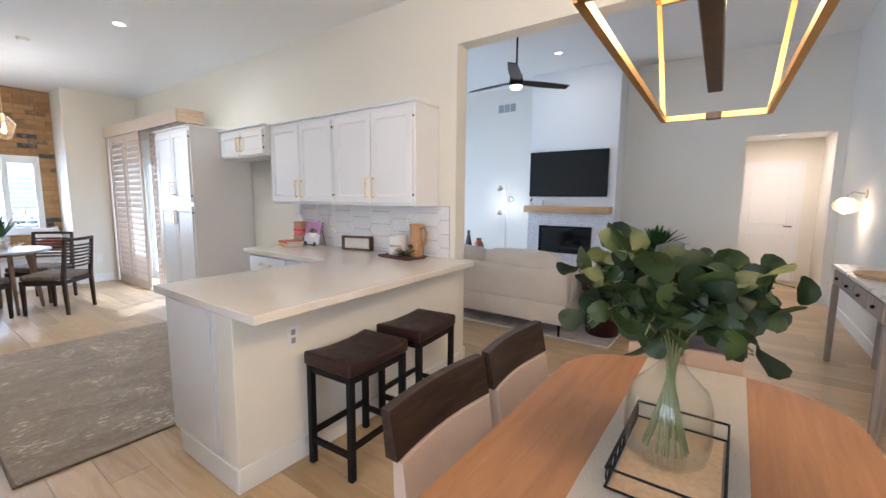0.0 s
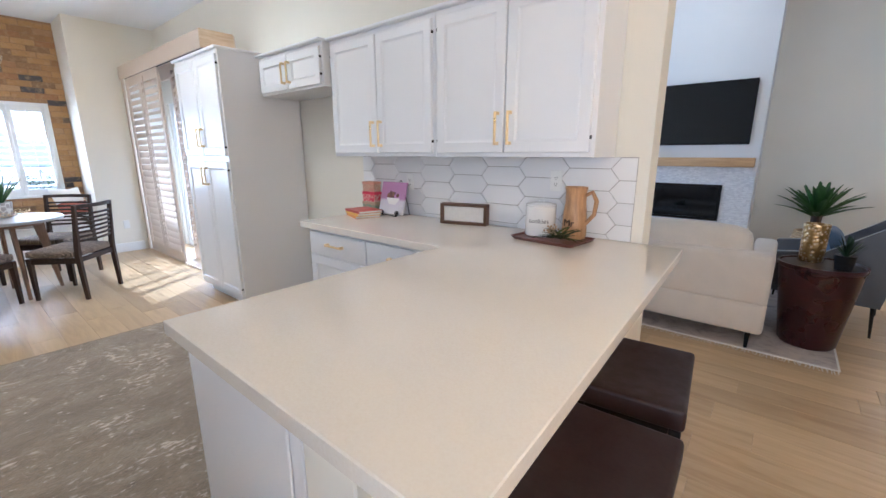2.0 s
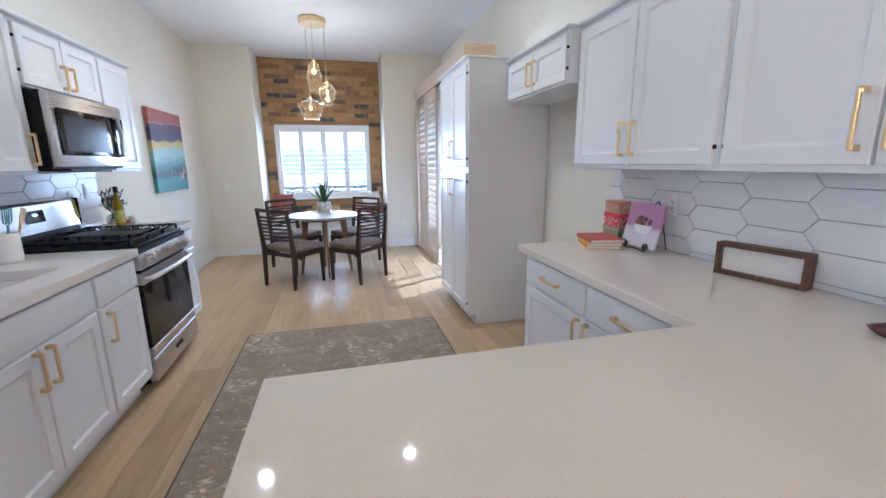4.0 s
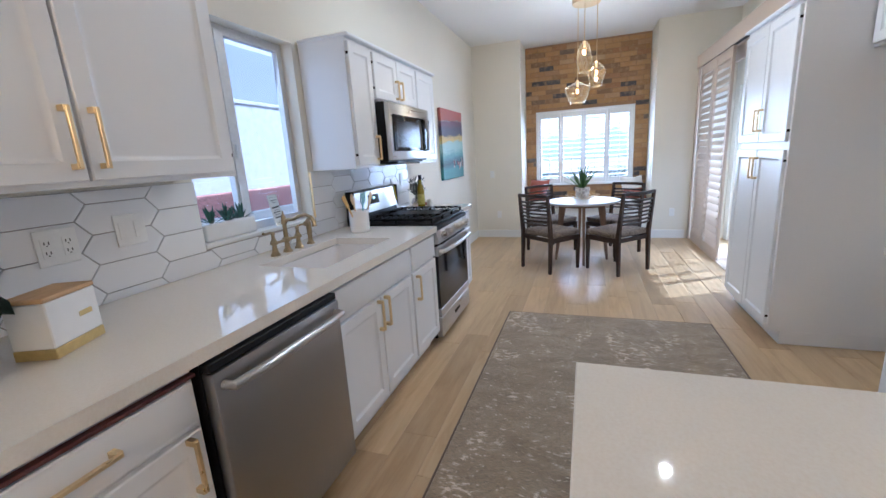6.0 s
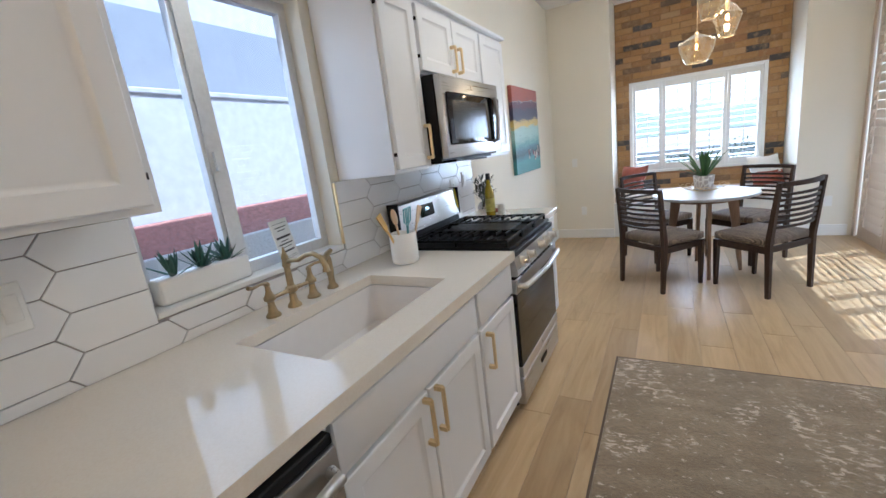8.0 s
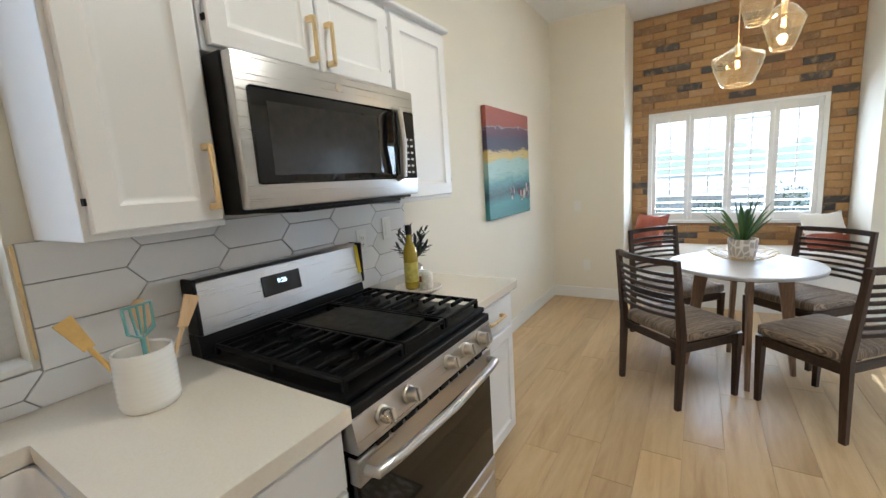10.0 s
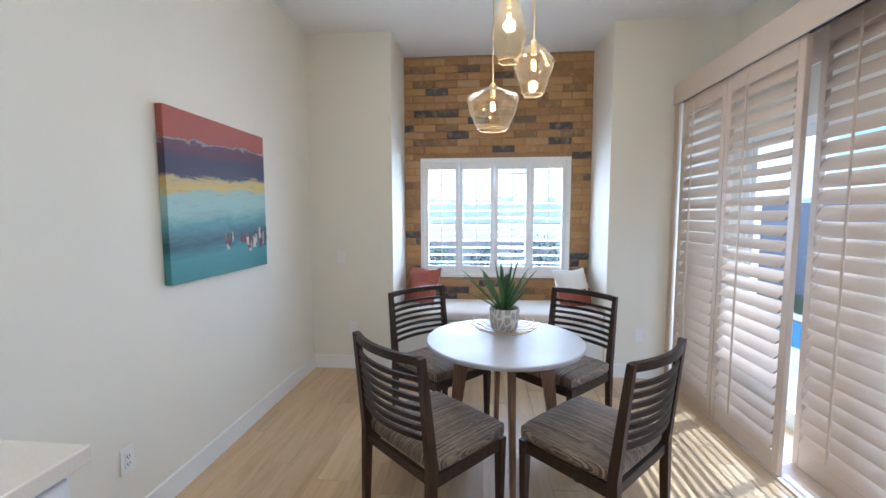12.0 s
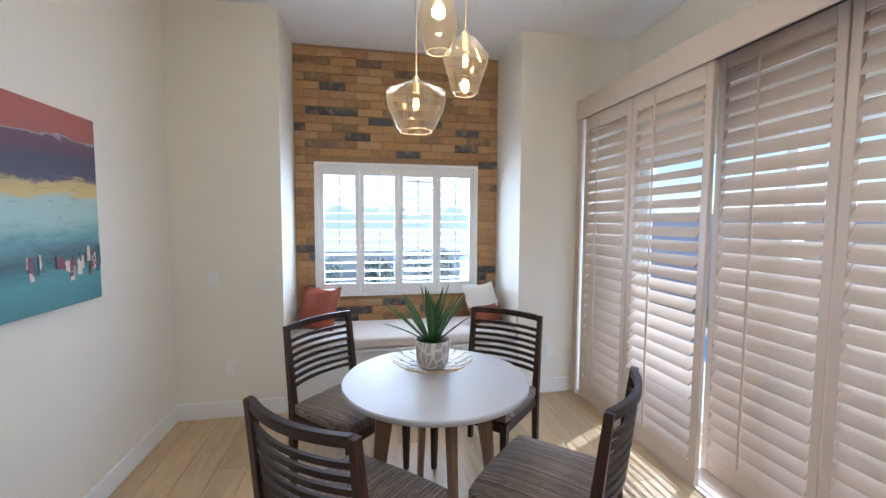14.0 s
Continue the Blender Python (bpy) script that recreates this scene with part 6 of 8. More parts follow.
r = rug("area_rug", "faded grey and beige living room rug", -3.7, -0.68, 4.10, 6.6, LRUG.m, WHITECLOTH)
fringe(r, -1.51, 1.51, -1.25, -1, 150)

# ceiling fan
fx, fy, fz = -2.17, 5.0, 2.86
fn = thing("ceiling_fan", (fx, fy, fz), "black three-blade ceiling fan with a lit lamp", "ceiling fan")
part("canopy", lathe(B(), [(0, ZL - 0.07), (0.03, ZL - 0.07), (0.065, ZL - 0.02), (0.065, ZL - 0.001), (0, ZL - 0.001)], (fx, fy, 0), 20), BLACKMETAL, fn)
part("downrod", tube(B(), [(fx, fy, fz + 0.14), (fx, fy, ZL - 0.06)], 0.012, 10), BLACKMETAL, fn)
part("motor", lathe(B(), [(0, fz - 0.03), (0.085, fz - 0.03), (0.09, fz + 0.0), (0.075, fz + 0.10), (0.04, fz + 0.15), (0, fz + 0.15)], (fx, fy, 0), 24), BLACKMETAL, fn)
part("lamp", lathe(B(), [(0, fz - 0.075), (0.06, fz - 0.07), (0.08, fz - 0.045), (0.08, fz - 0.031), (0, fz - 0.031)], (fx, fy, 0), 24), glow("fan_lamp", (1.0, 0.86, 0.66), 1.6), fn, "lit opal lamp")
for k in range(3):
    a = radians(52 + 120 * k)
    bl = B()
    rings = []
    for i in range(7):
        s_ = i / 6
        rr = 0.08 + 0.66 * s_
        w_ = 0.045 + 0.035 * math.sin(math.pi * (0.15 + 0.75 * s_))
        rings.append([Vector((rr, -w_ * 0.8, 0.012)), Vector((rr, w_, -0.010)), Vector((rr, w_, -0.018)), Vector((rr, -w_ * 0.8, 0.004))])
    ring_mesh(bl, rings)
    part("blade", placed(bl, Matrix.Translation((fx, fy, fz + 0.02)) @ pose(0, 0, 0, 0, 0, math.degrees(a))), DARKWOODX, fn, "dark walnut blade")


def can_light(x, y, z, watts, color=(1.0, 0.86, 0.66), r_=0.062):
    c_ = thing("recessed_light", (x, y, z - 0.006), "lit recessed ceiling light with a white rim", "recessed light", "recessed ceiling lights")
    part("trim_ring", lathe(B(), [(r_ - 0.012, z - 0.003), (r_ - 0.01, z - 0.006), (r_ + 0.012, z - 0.006), (r_ + 0.016, z - 0.0005)], (x, y, 0), 28, False), TRIM, c_)
    part("lens", lathe(B(), [(0, z - 0.004), (r_ - 0.013, z - 0.004), (r_ - 0.013, z - 0.001), (0, z - 0.001)], (x, y, 0), 28), LED, c_, "glowing lens")
    l_ = bpy.data.lights.new("can_light", "AREA")
    l_.shape, l_.size, l_.energy, l_.color = "DISK", 0.06, watts, color
    o_ = new("can_light", l_)
    o_.matrix_world = look((x, y, z - 0.012), (x, y, 0))


for x, y in ((-4.73, 0.44), (-4.73, 1.66)):
    can_light(x, y, ZC, CAN_W)
can_light(-2.15, 6.35, ZL, 5)
# smoke alarm
solid("smoke_alarm", lathe(B(), [(0, ZC - 0.03), (0.045, ZC - 0.03), (0.055, ZC - 0.012), (0.055, ZC - 0.001), (0, ZC - 0.001)], (-6.0, 1.2, 0), 20), WHITEPLASTIC, "small white ceiling smoke alarm", "smoke alarm")

# hall: door, ceiling light
d = thing("door_2", (0.66, 9.58, 0), "white panel door at the end of the hall", "door", kind="structure")
part("leaf", box(B(), 0.27, 1.05, 9.555, 9.595, 0.01, 2.06, 0.003), TRIM, d)
for z0, z1 in ((0.15, 0.85), (1.0, 1.92)):
    part("panel", ring_mesh(B(), [[Vector((a, y_, c_)) for a, c_ in ((0.38 + k, z0 + k), (0.94 - k, z0 + k), (0.94 - k, z1 - k), (0.38 + k, z1 - k))] for k, y_ in ((0, 9.5545), (0.006, 9.551), (0.02, 9.551), (0.03, 9.5535))]), TRIM, d)
part("casing", boxes((0.245, 0.268, 9.57, 9.598, 0, 2.09), (1.052, 1.12, 9.57, 9.598, 0, 2.09), (0.268, 1.052, 9.57, 9.598, 2.064, 2.13)), TRIM, d)
hn = B()
tube(hn, [(0.90, 9.553, 0.98), (0.90, 9.52, 0.98), (0.91, 9.515, 0.98), (1.01, 9.515, 0.978)], 0.009, 8)
part("lever_handle", hn, BLACKMETAL, d, "black lever handle")
hl = thing("ceiling_light", (0.7, 8.6, 2.45), "round lit flush ceiling light in the hall", "ceiling light")
part("rim", lathe(B(), [(0.13, 2.47), (0.145, 2.465), (0.15, 2.499), (0.13, 2.499)], (0.7, 8.6, 0), 28, False), TRIM, hl)
part("diffuser", lathe(B(), [(0, 2.455), (0.08, 2.458), (0.13, 2.472), (0.13, 2.498), (0, 2.498)], (0.7, 8.6, 0), 28), LED, hl, "glowing diffuser")
l_ = bpy.data.lights.new("hall_light", "AREA")
l_.shape, l_.size, l_.energy, l_.color = "DISK", 0.26, 13, (1.0, 0.70, 0.48)
new("hall_light", l_).matrix_world = look((0.7, 8.6, 2.45), (0.7, 8.6, 0))

# console table
c_ = thing("console_table", (1.12, 4.1, 0), "weathered wood console table with four drawers", "console table")
part("top", box(B(), 0.93, 1.30, 3.36, 5.02, 0.845, 0.872, 0.005, 2), plain("pale_stone_top", (0.62, 0.59, 0.55), 0.3, 0, 40, 0.06, 0.05), c_, "pale top")
part("carcass", box(B(), 0.955, 1.30, 3.40, 4.98, 0.70, 0.8445, 0.003), GREYWOOD, c_)
for x in (0.965, 1.27):
    for y in (3.415, 4.965):
        part("leg", box(B(), x - 0.022, x + 0.022, y - 0.022, y + 0.022, 0, 0.70, 0.004), GREYWOOD, c_)
for k in range(4):
    y0 = 3.44 + k * 0.378
    dd_ = part("drawer", box(B(), 0.940, 0.9545, y0, y0 + 0.36, 0.715, 0.832, 0.003), GREYWOOD, c_)
    kb = B()
    bmesh.ops.create_icosphere(kb, subdivisions=2, radius=0.012, matrix=Matrix.Translation((0.930, y0 + 0.18, 0.775)))
    part("knob", kb, BLACKMETAL, dd_, "small dark knob")
solid("tray", lathe(B(), [(0, 0.873), (0.16, 0.873), (0.19, 0.90), (0.185, 0.903), (0.155, 0.882), (0, 0.880)], (1.12, 4.25, 0), 28), SPOON, "round pale wood tray on the console", "tray")
# wall sconce
sx2, sy2, sz2 = X1, 6.29, 1.50
w_ = thing("wall_sconce", (sx2, sy2, sz2), "brass wall sconce with a lit amber glass globe", "wall lamp")
part("backplate", placed(lathe(B(), [(0, 0), (0.05, 0), (0.05, 0.012), (0.0, 0.018)], seg=20), Matrix.Translation((sx2 - 0.001, sy2, sz2)) @ pose(0, 0, 0, 0, -90, 0)), NICKEL, w_)
part("arm", tube(B(), [(sx2 - 0.01, sy2, sz2), (sx2 - 0.10, sy2, sz2 + 0.02), (sx2 - 0.15, sy2, sz2 - 0.02), (sx2 - 0.15, sy2, sz2 - 0.05)], 0.008, 8), NICKEL, w_)
part("globe", lathe(B(), [(0.03, 0.09), (0.07, 0.075), (0.115, 0.03), (0.12, 0.0), (0.10, -0.045), (0.055, -0.075), (0.0, -0.085)], (sx2 - 0.15, sy2, sz2 - 0.13), 28, False), FROST, w_, "amber glass globe").visible_shadow = False
bu = B()
bmesh.ops.create_icosphere(bu, subdivisions=2, radius=0.045, matrix=Matrix.Translation((sx2 - 0.15, sy2, sz2 - 0.13)))
part("bulb", bu, glow("sconce_bulb", (1.0, 0.62, 0.30), 4), w_, "lit bulb")
l_ = bpy.data.lights.new("sconce_light", "POINT")
l_.energy, l_.color, l_.shadow_soft_size = 4.5, (1.0, 0.70, 0.40), 0.05
new("sconce_light", l_).location = (sx2 - 0.17, sy2, sz2 - 0.22)

# ---- dining table by the start of the walk ----
t = thing("dining_table", (0.14, 1.2, 0), "oval oak dining table with a cloth runner", "table")
tx0, tx1, ty0, ty1 = -0.30, 0.58, 0.42, 1.97
outline = rrect(tx0, tx1, ty0, ty1, 0, 0.30, 10)
part("tabletop", ring_mesh(B(), [[Vector((0.15 + (p.x - 0.15) * k, 1.2 + (p.y - 1.2) * k, z)) for p in outline] for k, z in ((0.985, 0.718), (1.0, 0.723), (1.0, 0.744), (0.996, 0.750))]), TABLEWOOD, t)
for x in (tx0 + 0.10, tx1 - 0.10):
    for y in (ty0 + 0.16, ty1 - 0.16):
        part("leg", box(B(), x - 0.035, x + 0.035, y - 0.035, y + 0.035, 0.011, 0.66, 0.004), TABLEWOOD, t)
part("apron", boxes((tx0 + 0.08, tx1 - 0.08, ty0 + 0.13, ty1 - 0.13, 0.66, 0.7175)), TABLEWOOD, t)
rn = B()
n = 40
rows = []
for i in range(n + 1):
    y = 0.44 + (1.955 - 0.44) * i / n
    rows.append([rn.verts.new((x, y, 0.7545 + 0.0012 * math.sin(y * 31 + x * 9))) for x in (-0.035, 0.05, 0.13, 0.21, 0.295)])
for a, b_ in zip(rows, rows[1:]):
    for k in range(4):
        rn.faces.new((a[k], a[k + 1], b_[k + 1], b_[k]))
bmesh.ops.solidify(rn, geom=rn.faces[:], thickness=0.002)
solid("table_runner", rn, RUNNER, "ivory cloth runner along the dining table", "runner")


def dining_chair():
    c = thing("upholstered_chair", (0, 0, 0), "beige upholstered dining chair with a dark wood top rail", "chair", "dining table chairs", local=True)
    for sg in (-1, 1):
        part("front_leg", bar(B(), (sg * 0.20, 0.20, 0.0), (sg * 0.20, 0.19, 0.42), 0.026, 0.026, 0.036, 0.036), DARKWOOD, c)
        part("back_leg", bar(B(), (sg * 0.20, -0.25, 0.0), (sg * 0.20, -0.20, 0.42), 0.026, 0.026, 0.036, 0.036), DARKWOOD, c)
    part("seat", cushion(B(), -0.235, 0.235, -0.22, 0.235, 0.40, 0.49, 0.018), BEIGE, c)
    bk_ = B()
    rings = []
    for i in range(11):
        u = -1 + 2 * i / 10
        cv = -0.022 * (1 - u * u)
        rings.append([Vector((u * 0.225, cv + y_, z_)) for y_, z_ in ((-0.225, 0.44), (-0.165, 0.44), (-0.205, 0.715), (-0.240, 0.720))])
    part("backrest", ring_mesh(bk_, rings), BEIGE, c)
    tr = B()
    rings = []
    for i in range(11):
        u = -1 + 2 * i / 10
        cv = -0.022 * (1 - u * u)
        rings.append([Vector((u * 0.238, cv + y_, z_)) for y_, z_ in ((-0.252, 0.722), (-0.212, 0.722), (-0.238, 0.852), (-0.268, 0.852))])
    part("top_rail", ring_mesh(tr, rings), DARKWOODX, c, "dark bowed wooden top rail")
    return c


dc_ = dining_chair()
dc_.matrix_world = pose(-0.22, 1.08, 0.011, 0, 0, -90)
copy_thing(dc_, pose(-0.215, 1.585, 0.011, 0, 0, -90))
copy_thing(dc_, pose(0.09, 2.02, 0.011, 0, 0, 186))
copy_thing(dc_, pose(0.62, 1.10, 0.011, 0, 0, 90))
copy_thing(dc_, pose(0.62, 1.62, 0.011, 0, 0, 90))
DRUG = Mat("dining_rug", (0.4, 0.33, 0.28), 0.95)
l1 = DRUG.noise(DRUG.co((3, 3, 1)), 2.5, 6, 0.7, 1.0)
DRUG.color(DRUG.ramp(l1, [(0.3, (0.20, 0.16, 0.15)), (0.48, (0.42, 0.30, 0.22)), (0.6, (0.52, 0.44, 0.37)), (0.75, (0.30, 0.27, 0.27))])).bump(DRUG.noise(DRUG.co(), 400, 3), 0.6, 0.004)
r = rug("dining_rug", "faded patterned rug with white fringe under the dining table", -0.70, 1.05, -0.2, 2.62, DRUG.m, WHITECLOTH)
fringe(r, -0.87, 0.87, 1.41, 1, 110)

# tray, glass jug and eucalyptus
vx, vy = 0.12, 1.23
tr = thing("wire_tray", (0.138, 1.21, 0.757), "black wire tray with scrolled sides and a wood base", "tray")
part("base", box(B(), 0.033, 0.243, 1.027, 1.393, 0.758, 0.764, 0.002), SPOON, tr, "wood base")
for z in (0.766, 0.812):
    part("rail", tube(B(), [(0.028, 1.022, z), (0.248, 1.022, z), (0.248, 1.398, z), (0.028, 1.398, z)], 0.0035, 6, True), BLACKMETAL, tr)
for k in range(16):
    sm = B()
    y = 1.045 + (k % 8) * 0.047
    x = 0.028 if k < 8 else 0.248
    tube(sm, [(x, y + 0.018 * math.cos(a), 0.789 + 0.018 * math.sin(a)) for a in [i * math.tau / 12 for i in range(12)]], 0.0022, 5, True)
    part("scroll", sm, BLACKMETAL, tr)
jg = thing("glass_jug", (vx, vy, 0.765), "clear glass jug vase", "vase")
prof = [(0.0, 0.770), (0.075, 0.770), (0.092, 0.785), (0.098, 0.83), (0.097, 0.90), (0.085, 0.945), (0.045, 0.985), (0.030, 1.005), (0.030, 1.04), (0.037, 1.05)]
part("glass", lathe(B(), prof, (vx, vy, 0), 36, False), CLEAR, jg).visible_shadow = False
part("inner_wall", lathe(B(), [(max(r_ - 0.004, 0.0), z + 0.004) for r_, z in prof[:-1]], (vx, vy, 0), 36, False), CLEAR, jg).visible_shadow = False
eu = thing("eucalyptus_branches", (vx, vy, 0.80), "green eucalyptus branches in the glass jug", "plant")
rg = random.Random(17)
STEMG = plain("green_stem", (0.16, 0.17, 0.06), 0.6, 0, 60, 0.2, 0.1)
for k in range(19):
    a = k * 2.399
    reach = 0.24 * rg.uniform(0.35, 1.0) ** 0.7
    tip = Vector((vx - 0.015 + math.cos(a) * reach, vy + math.sin(a) * reach * 0.85 + 0.02, rg.uniform(1.17, 1.31) if k % 3 else rg.uniform(1.08, 1.14)))
    p0, p1 = Vector((vx + math.cos(a + 2.6) * 0.05, vy + math.sin(a + 2.6) * 0.05, 0.79)), Vector((vx + math.cos(a) * 0.02, vy + math.sin(a) * 0.02, 1.05))

    def along_branch(s_):
        return p0.lerp(p1, s_ / 0.4) if s_ < 0.4 else p1.lerp(tip, (s_ - 0.4) / 0.6) + Vector((0, 0, 0.07 * math.sin((s_ - 0.4) / 0.6 * math.pi)))

    st_ = part("stem", tube(B(), [along_branch(i / 10) for i in range(11)], [0.003 - 0.00015 * i for i in range(11)], 6), STEMG, eu)
    lf = B()
    for i in range(13):
        s_ = 0.50 + 0.50 * i / 12
        p = along_branch(s_)
        d_ = Vector((rg.uniform(-1, 1), rg.uniform(-1, 1), rg.uniform(-0.6, 0.7))).normalized()
        rad = rg.uniform(0.026, 0.046) * (1.15 - 0.3 * i / 12)
        c0 = p + d_ * (rad + 0.010)
        nrm = (d_.cross(Vector((rg.uniform(-1, 1), rg.uniform(-1, 1), rg.uniform(-1, 1))))).normalized()
        u_, w2 = d_, nrm.cross(d_)
        cup = rg.uniform(0.004, 0.014)
        inner = [lf.verts.new(c0 + (u_ * math.cos(q_ * math.tau / 12) * rad * 0.6 + w2 * math.sin(q_ * math.tau / 12) * rad * 0.58) - nrm * cup * 0.3) for q_ in range(12)]
        ring = [lf.verts.new(c0 + u_ * math.cos(q_ * math.tau / 12) * rad * 1.08 + w2 * math.sin(q_ * math.tau / 12) * rad + nrm * cup * (0.6 + math.cos(2 * q_ * math.tau / 12))) for q_ in range(12)]
        mid_ = lf.verts.new(c0 - nrm * cup * 0.5)
        for q_ in range(12):
            lf.faces.new((ring[q_], ring[(q_ + 1) % 12], inner[(q_ + 1) % 12], inner[q_]))
            lf.faces.new((inner[q_], inner[(q_ + 1) % 12], mid_))
        tube(lf, [p, c0 - d_ * rad * 0.9], 0.0014, 4)
    part("leaves", lf, EUCA, st_, "round grey-green leaves")

# open-frame linear lantern over the table
LANTERN_BRASS = plain("lantern_brass", (0.62, 0.38, 0.12), 0.45, 1.0, 60, 0.08, 0.05)
ch_ = thing("lantern_chandelier", (0.1355, 1.27, 1.69), "brass and dark wood open-frame lantern chandelier", "chandelier", turn=1.8)
ch_.location.x = 0.148
LX0, LX1, LY0, LY1, LZ0, LZ1, SP = -0.014, 0.285, 0.74, 1.81, 1.69, 2.11, 0.045
low = [Vector(c) for c in ((LX0, LY0, LZ0), (LX1, LY0, LZ0), (LX1, LY1, LZ0), (LX0, LY1, LZ0))]
tops = [Vector(c) for c in ((LX0 - SP, LY0 - SP, LZ1), (LX1 + SP, LY0 - SP, LZ1), (LX1 + SP, LY1 + SP, LZ1), (LX0 - SP, LY1 + SP, LZ1))]
for k in range(4):
    part("bottom_bar", bar(B(), low[k], low[(k + 1) % 4], 0.015, 0.018), LANTERN_BRASS, ch_)
    part("post", bar(B(), low[k], tops[k], 0.015, 0.018), LANTERN_BRASS, ch_)
    part("top_bar", bar(B(), tops[k], tops[(k + 1) % 4], 0.015, 0.018), LANTERN_BRASS, ch_)
LXC = (LX0 + LX1) / 2
part("centre_beam", box(B(), LXC - 0.021, LXC + 0.021, LY0 + 0.06, LY1 - 0.05, 1.755, 1.79, 0.003), DARKWOOD, ch_, "dark wooden centre beam")
part("clasp", box(B(), LXC - 0.022, LXC + 0.022, LY1 - 0.014, LY1 + 0.014, LZ0 - 0.012, LZ0 + 0.011, 0.002), DARKWOOD, ch_)
for y in (LY0 + 0.3, LY1 - 0.3):
    part("stem", tube(B(), [(LXC, y, 1.79), (LXC, y, ZC - 0.03)], 0.007, 8), LANTERN_BRASS, ch_)
part("canopy", box(B(), LXC - 0.05, LXC + 0.05, LY0 + 0.2, LY1 - 0.2, ZC - 0.03, ZC - 0.001, 0.004), LANTERN_BRASS, ch_)
CBULB = glow("candle_bulb", (1.0, 0.75, 0.45), 10)
for y in (0.86, 1.09, 1.45, 1.68):
    part("candle", tube(B(), [(LXC, y, 1.791), (LXC, y, 1.87)], 0.010, 10), CERAMIC, ch_, "white candle sleeve")
    part("bulb", lathe(B(), [(0.006, 1.87), (0.015, 1.895), (0.010, 1.925), (0.0, 1.945)], (LXC, y, 0), 12), CBULB, ch_, "lit candle bulb")
l_ = bpy.data.lights.new("chandelier_light", "POINT")
l_.energy, l_.color, l_.shadow_soft_size = 40, (1.0, 0.62, 0.27), 0.22
new("chandelier_light", l_).location = (LXC, 1.27, 2.0)

# ---- small things on the worktops ----
def plate_box(name, label, x0, x1, z0, z1, y, out, kind):
    """An outlet or switch plate on the wall plane y."""
    o = thing(name, ((x0 + x1) / 2, y, z0), label, "outlet" if kind == "outlet" else "switch")
    e = (min(y, y + out * 0.006), max(y, y + out * 0.006))
    part("plate", box(B(), x0, x1, e[0], e[1], z0, z1, 0.002), WHITEPLASTIC, o)
    nn = max(1, round((x1 - x0) / 0.055)) if (x1 - x0) > 0.09 else 1
    for k in range(nn):
        cx = x0 + (x1 - x0) * (k + 0.5) / nn
        f_ = sorted((y + out * 0.0062, y + out * 0.009))
        cz = (z0 + z1) / 2
        ins = part("insert", box(B(), cx - 0.017, cx + 0.017, f_[0], f_[1], cz - 0.034, cz + 0.034, 0.001), WHITEPLASTIC, o)
        if kind == "outlet":
            g_ = sorted((y + out * 0.0092, y + out * 0.0098))
            for dz in (-0.017, 0.017):
                part("slots", boxes((cx - 0.008, cx - 0.005, g_[0], g_[1], cz + dz - 0.004, cz + dz + 0.006), (cx + 0.005, cx + 0.008, g_[0], g_[1], cz + dz - 0.004, cz + dz + 0.006), (cx - 0.002, cx + 0.002, g_[0], g_[1], cz + dz - 0.011, cz + dz - 0.007)), BLACKPLASTIC, ins)
    return o


TS = 0.0115
plate_box("power_outlet", "white double power outlet on the tiles", -2.443, -2.318, 1.10, 1.225, YS + TS, 1, "outlet")
plate_box("light_switch", "white double light switch on the tiles", -2.69, -2.572, 1.115, 1.24, YS + TS, 1, "switch")
plate_box("power_outlet", "white power outlet on the backsplash", -2.155, -2.085, 1.155, 1.27, YC - TS, -1, "outlet")
plate_box("power_outlet", "white power outlet behind the books", -3.30, -3.23, 1.10, 1.215, YC - TS, -1, "outlet")
plate_box("power_outlet", "white power outlet behind the stove", -5.08, -5.01, 1.10, 1.215, YS + TS, 1, "outlet")
plate_box("light_switch", "white light switch beside the stove cabinet", -5.28, -5.21, 1.14, 1.255, YS + TS, 1, "switch")
plate_box("power_outlet", "white power outlet low on the wall under the painting", -6.25, -6.18, 0.30, 0.415, YS + 0.001, 1, "outlet")
for y, z, k in ((-0.35, 0.33, "outlet"), (-0.45, 1.0, "switch"), (2.22, 0.33, "outlet")):
    o = thing("power_outlet" if k == "outlet" else "light_switch", (X0, y, z), "white wall plate beside the window seat", k)
    part("plate", box(B(), X0 + 0.001, X0 + 0.007, y - 0.035, y + 0.035, z, z + 0.115, 0.002), WHITEPLASTIC, o)
    part("insert", box(B(), X0 + 0.0072, X0 + 0.009, y - 0.017, y + 0.017, z + 0.024, z + 0.09, 0.001), WHITEPLASTIC, o)

INK = plain("black_ink", (0.02, 0.02, 0.02), 0.7, 0, 40, 0.1, 0)
PAPER = plain("white_paper", (0.78, 0.77, 0.74), 0.8, 0, 60, 0.04, 0.05)
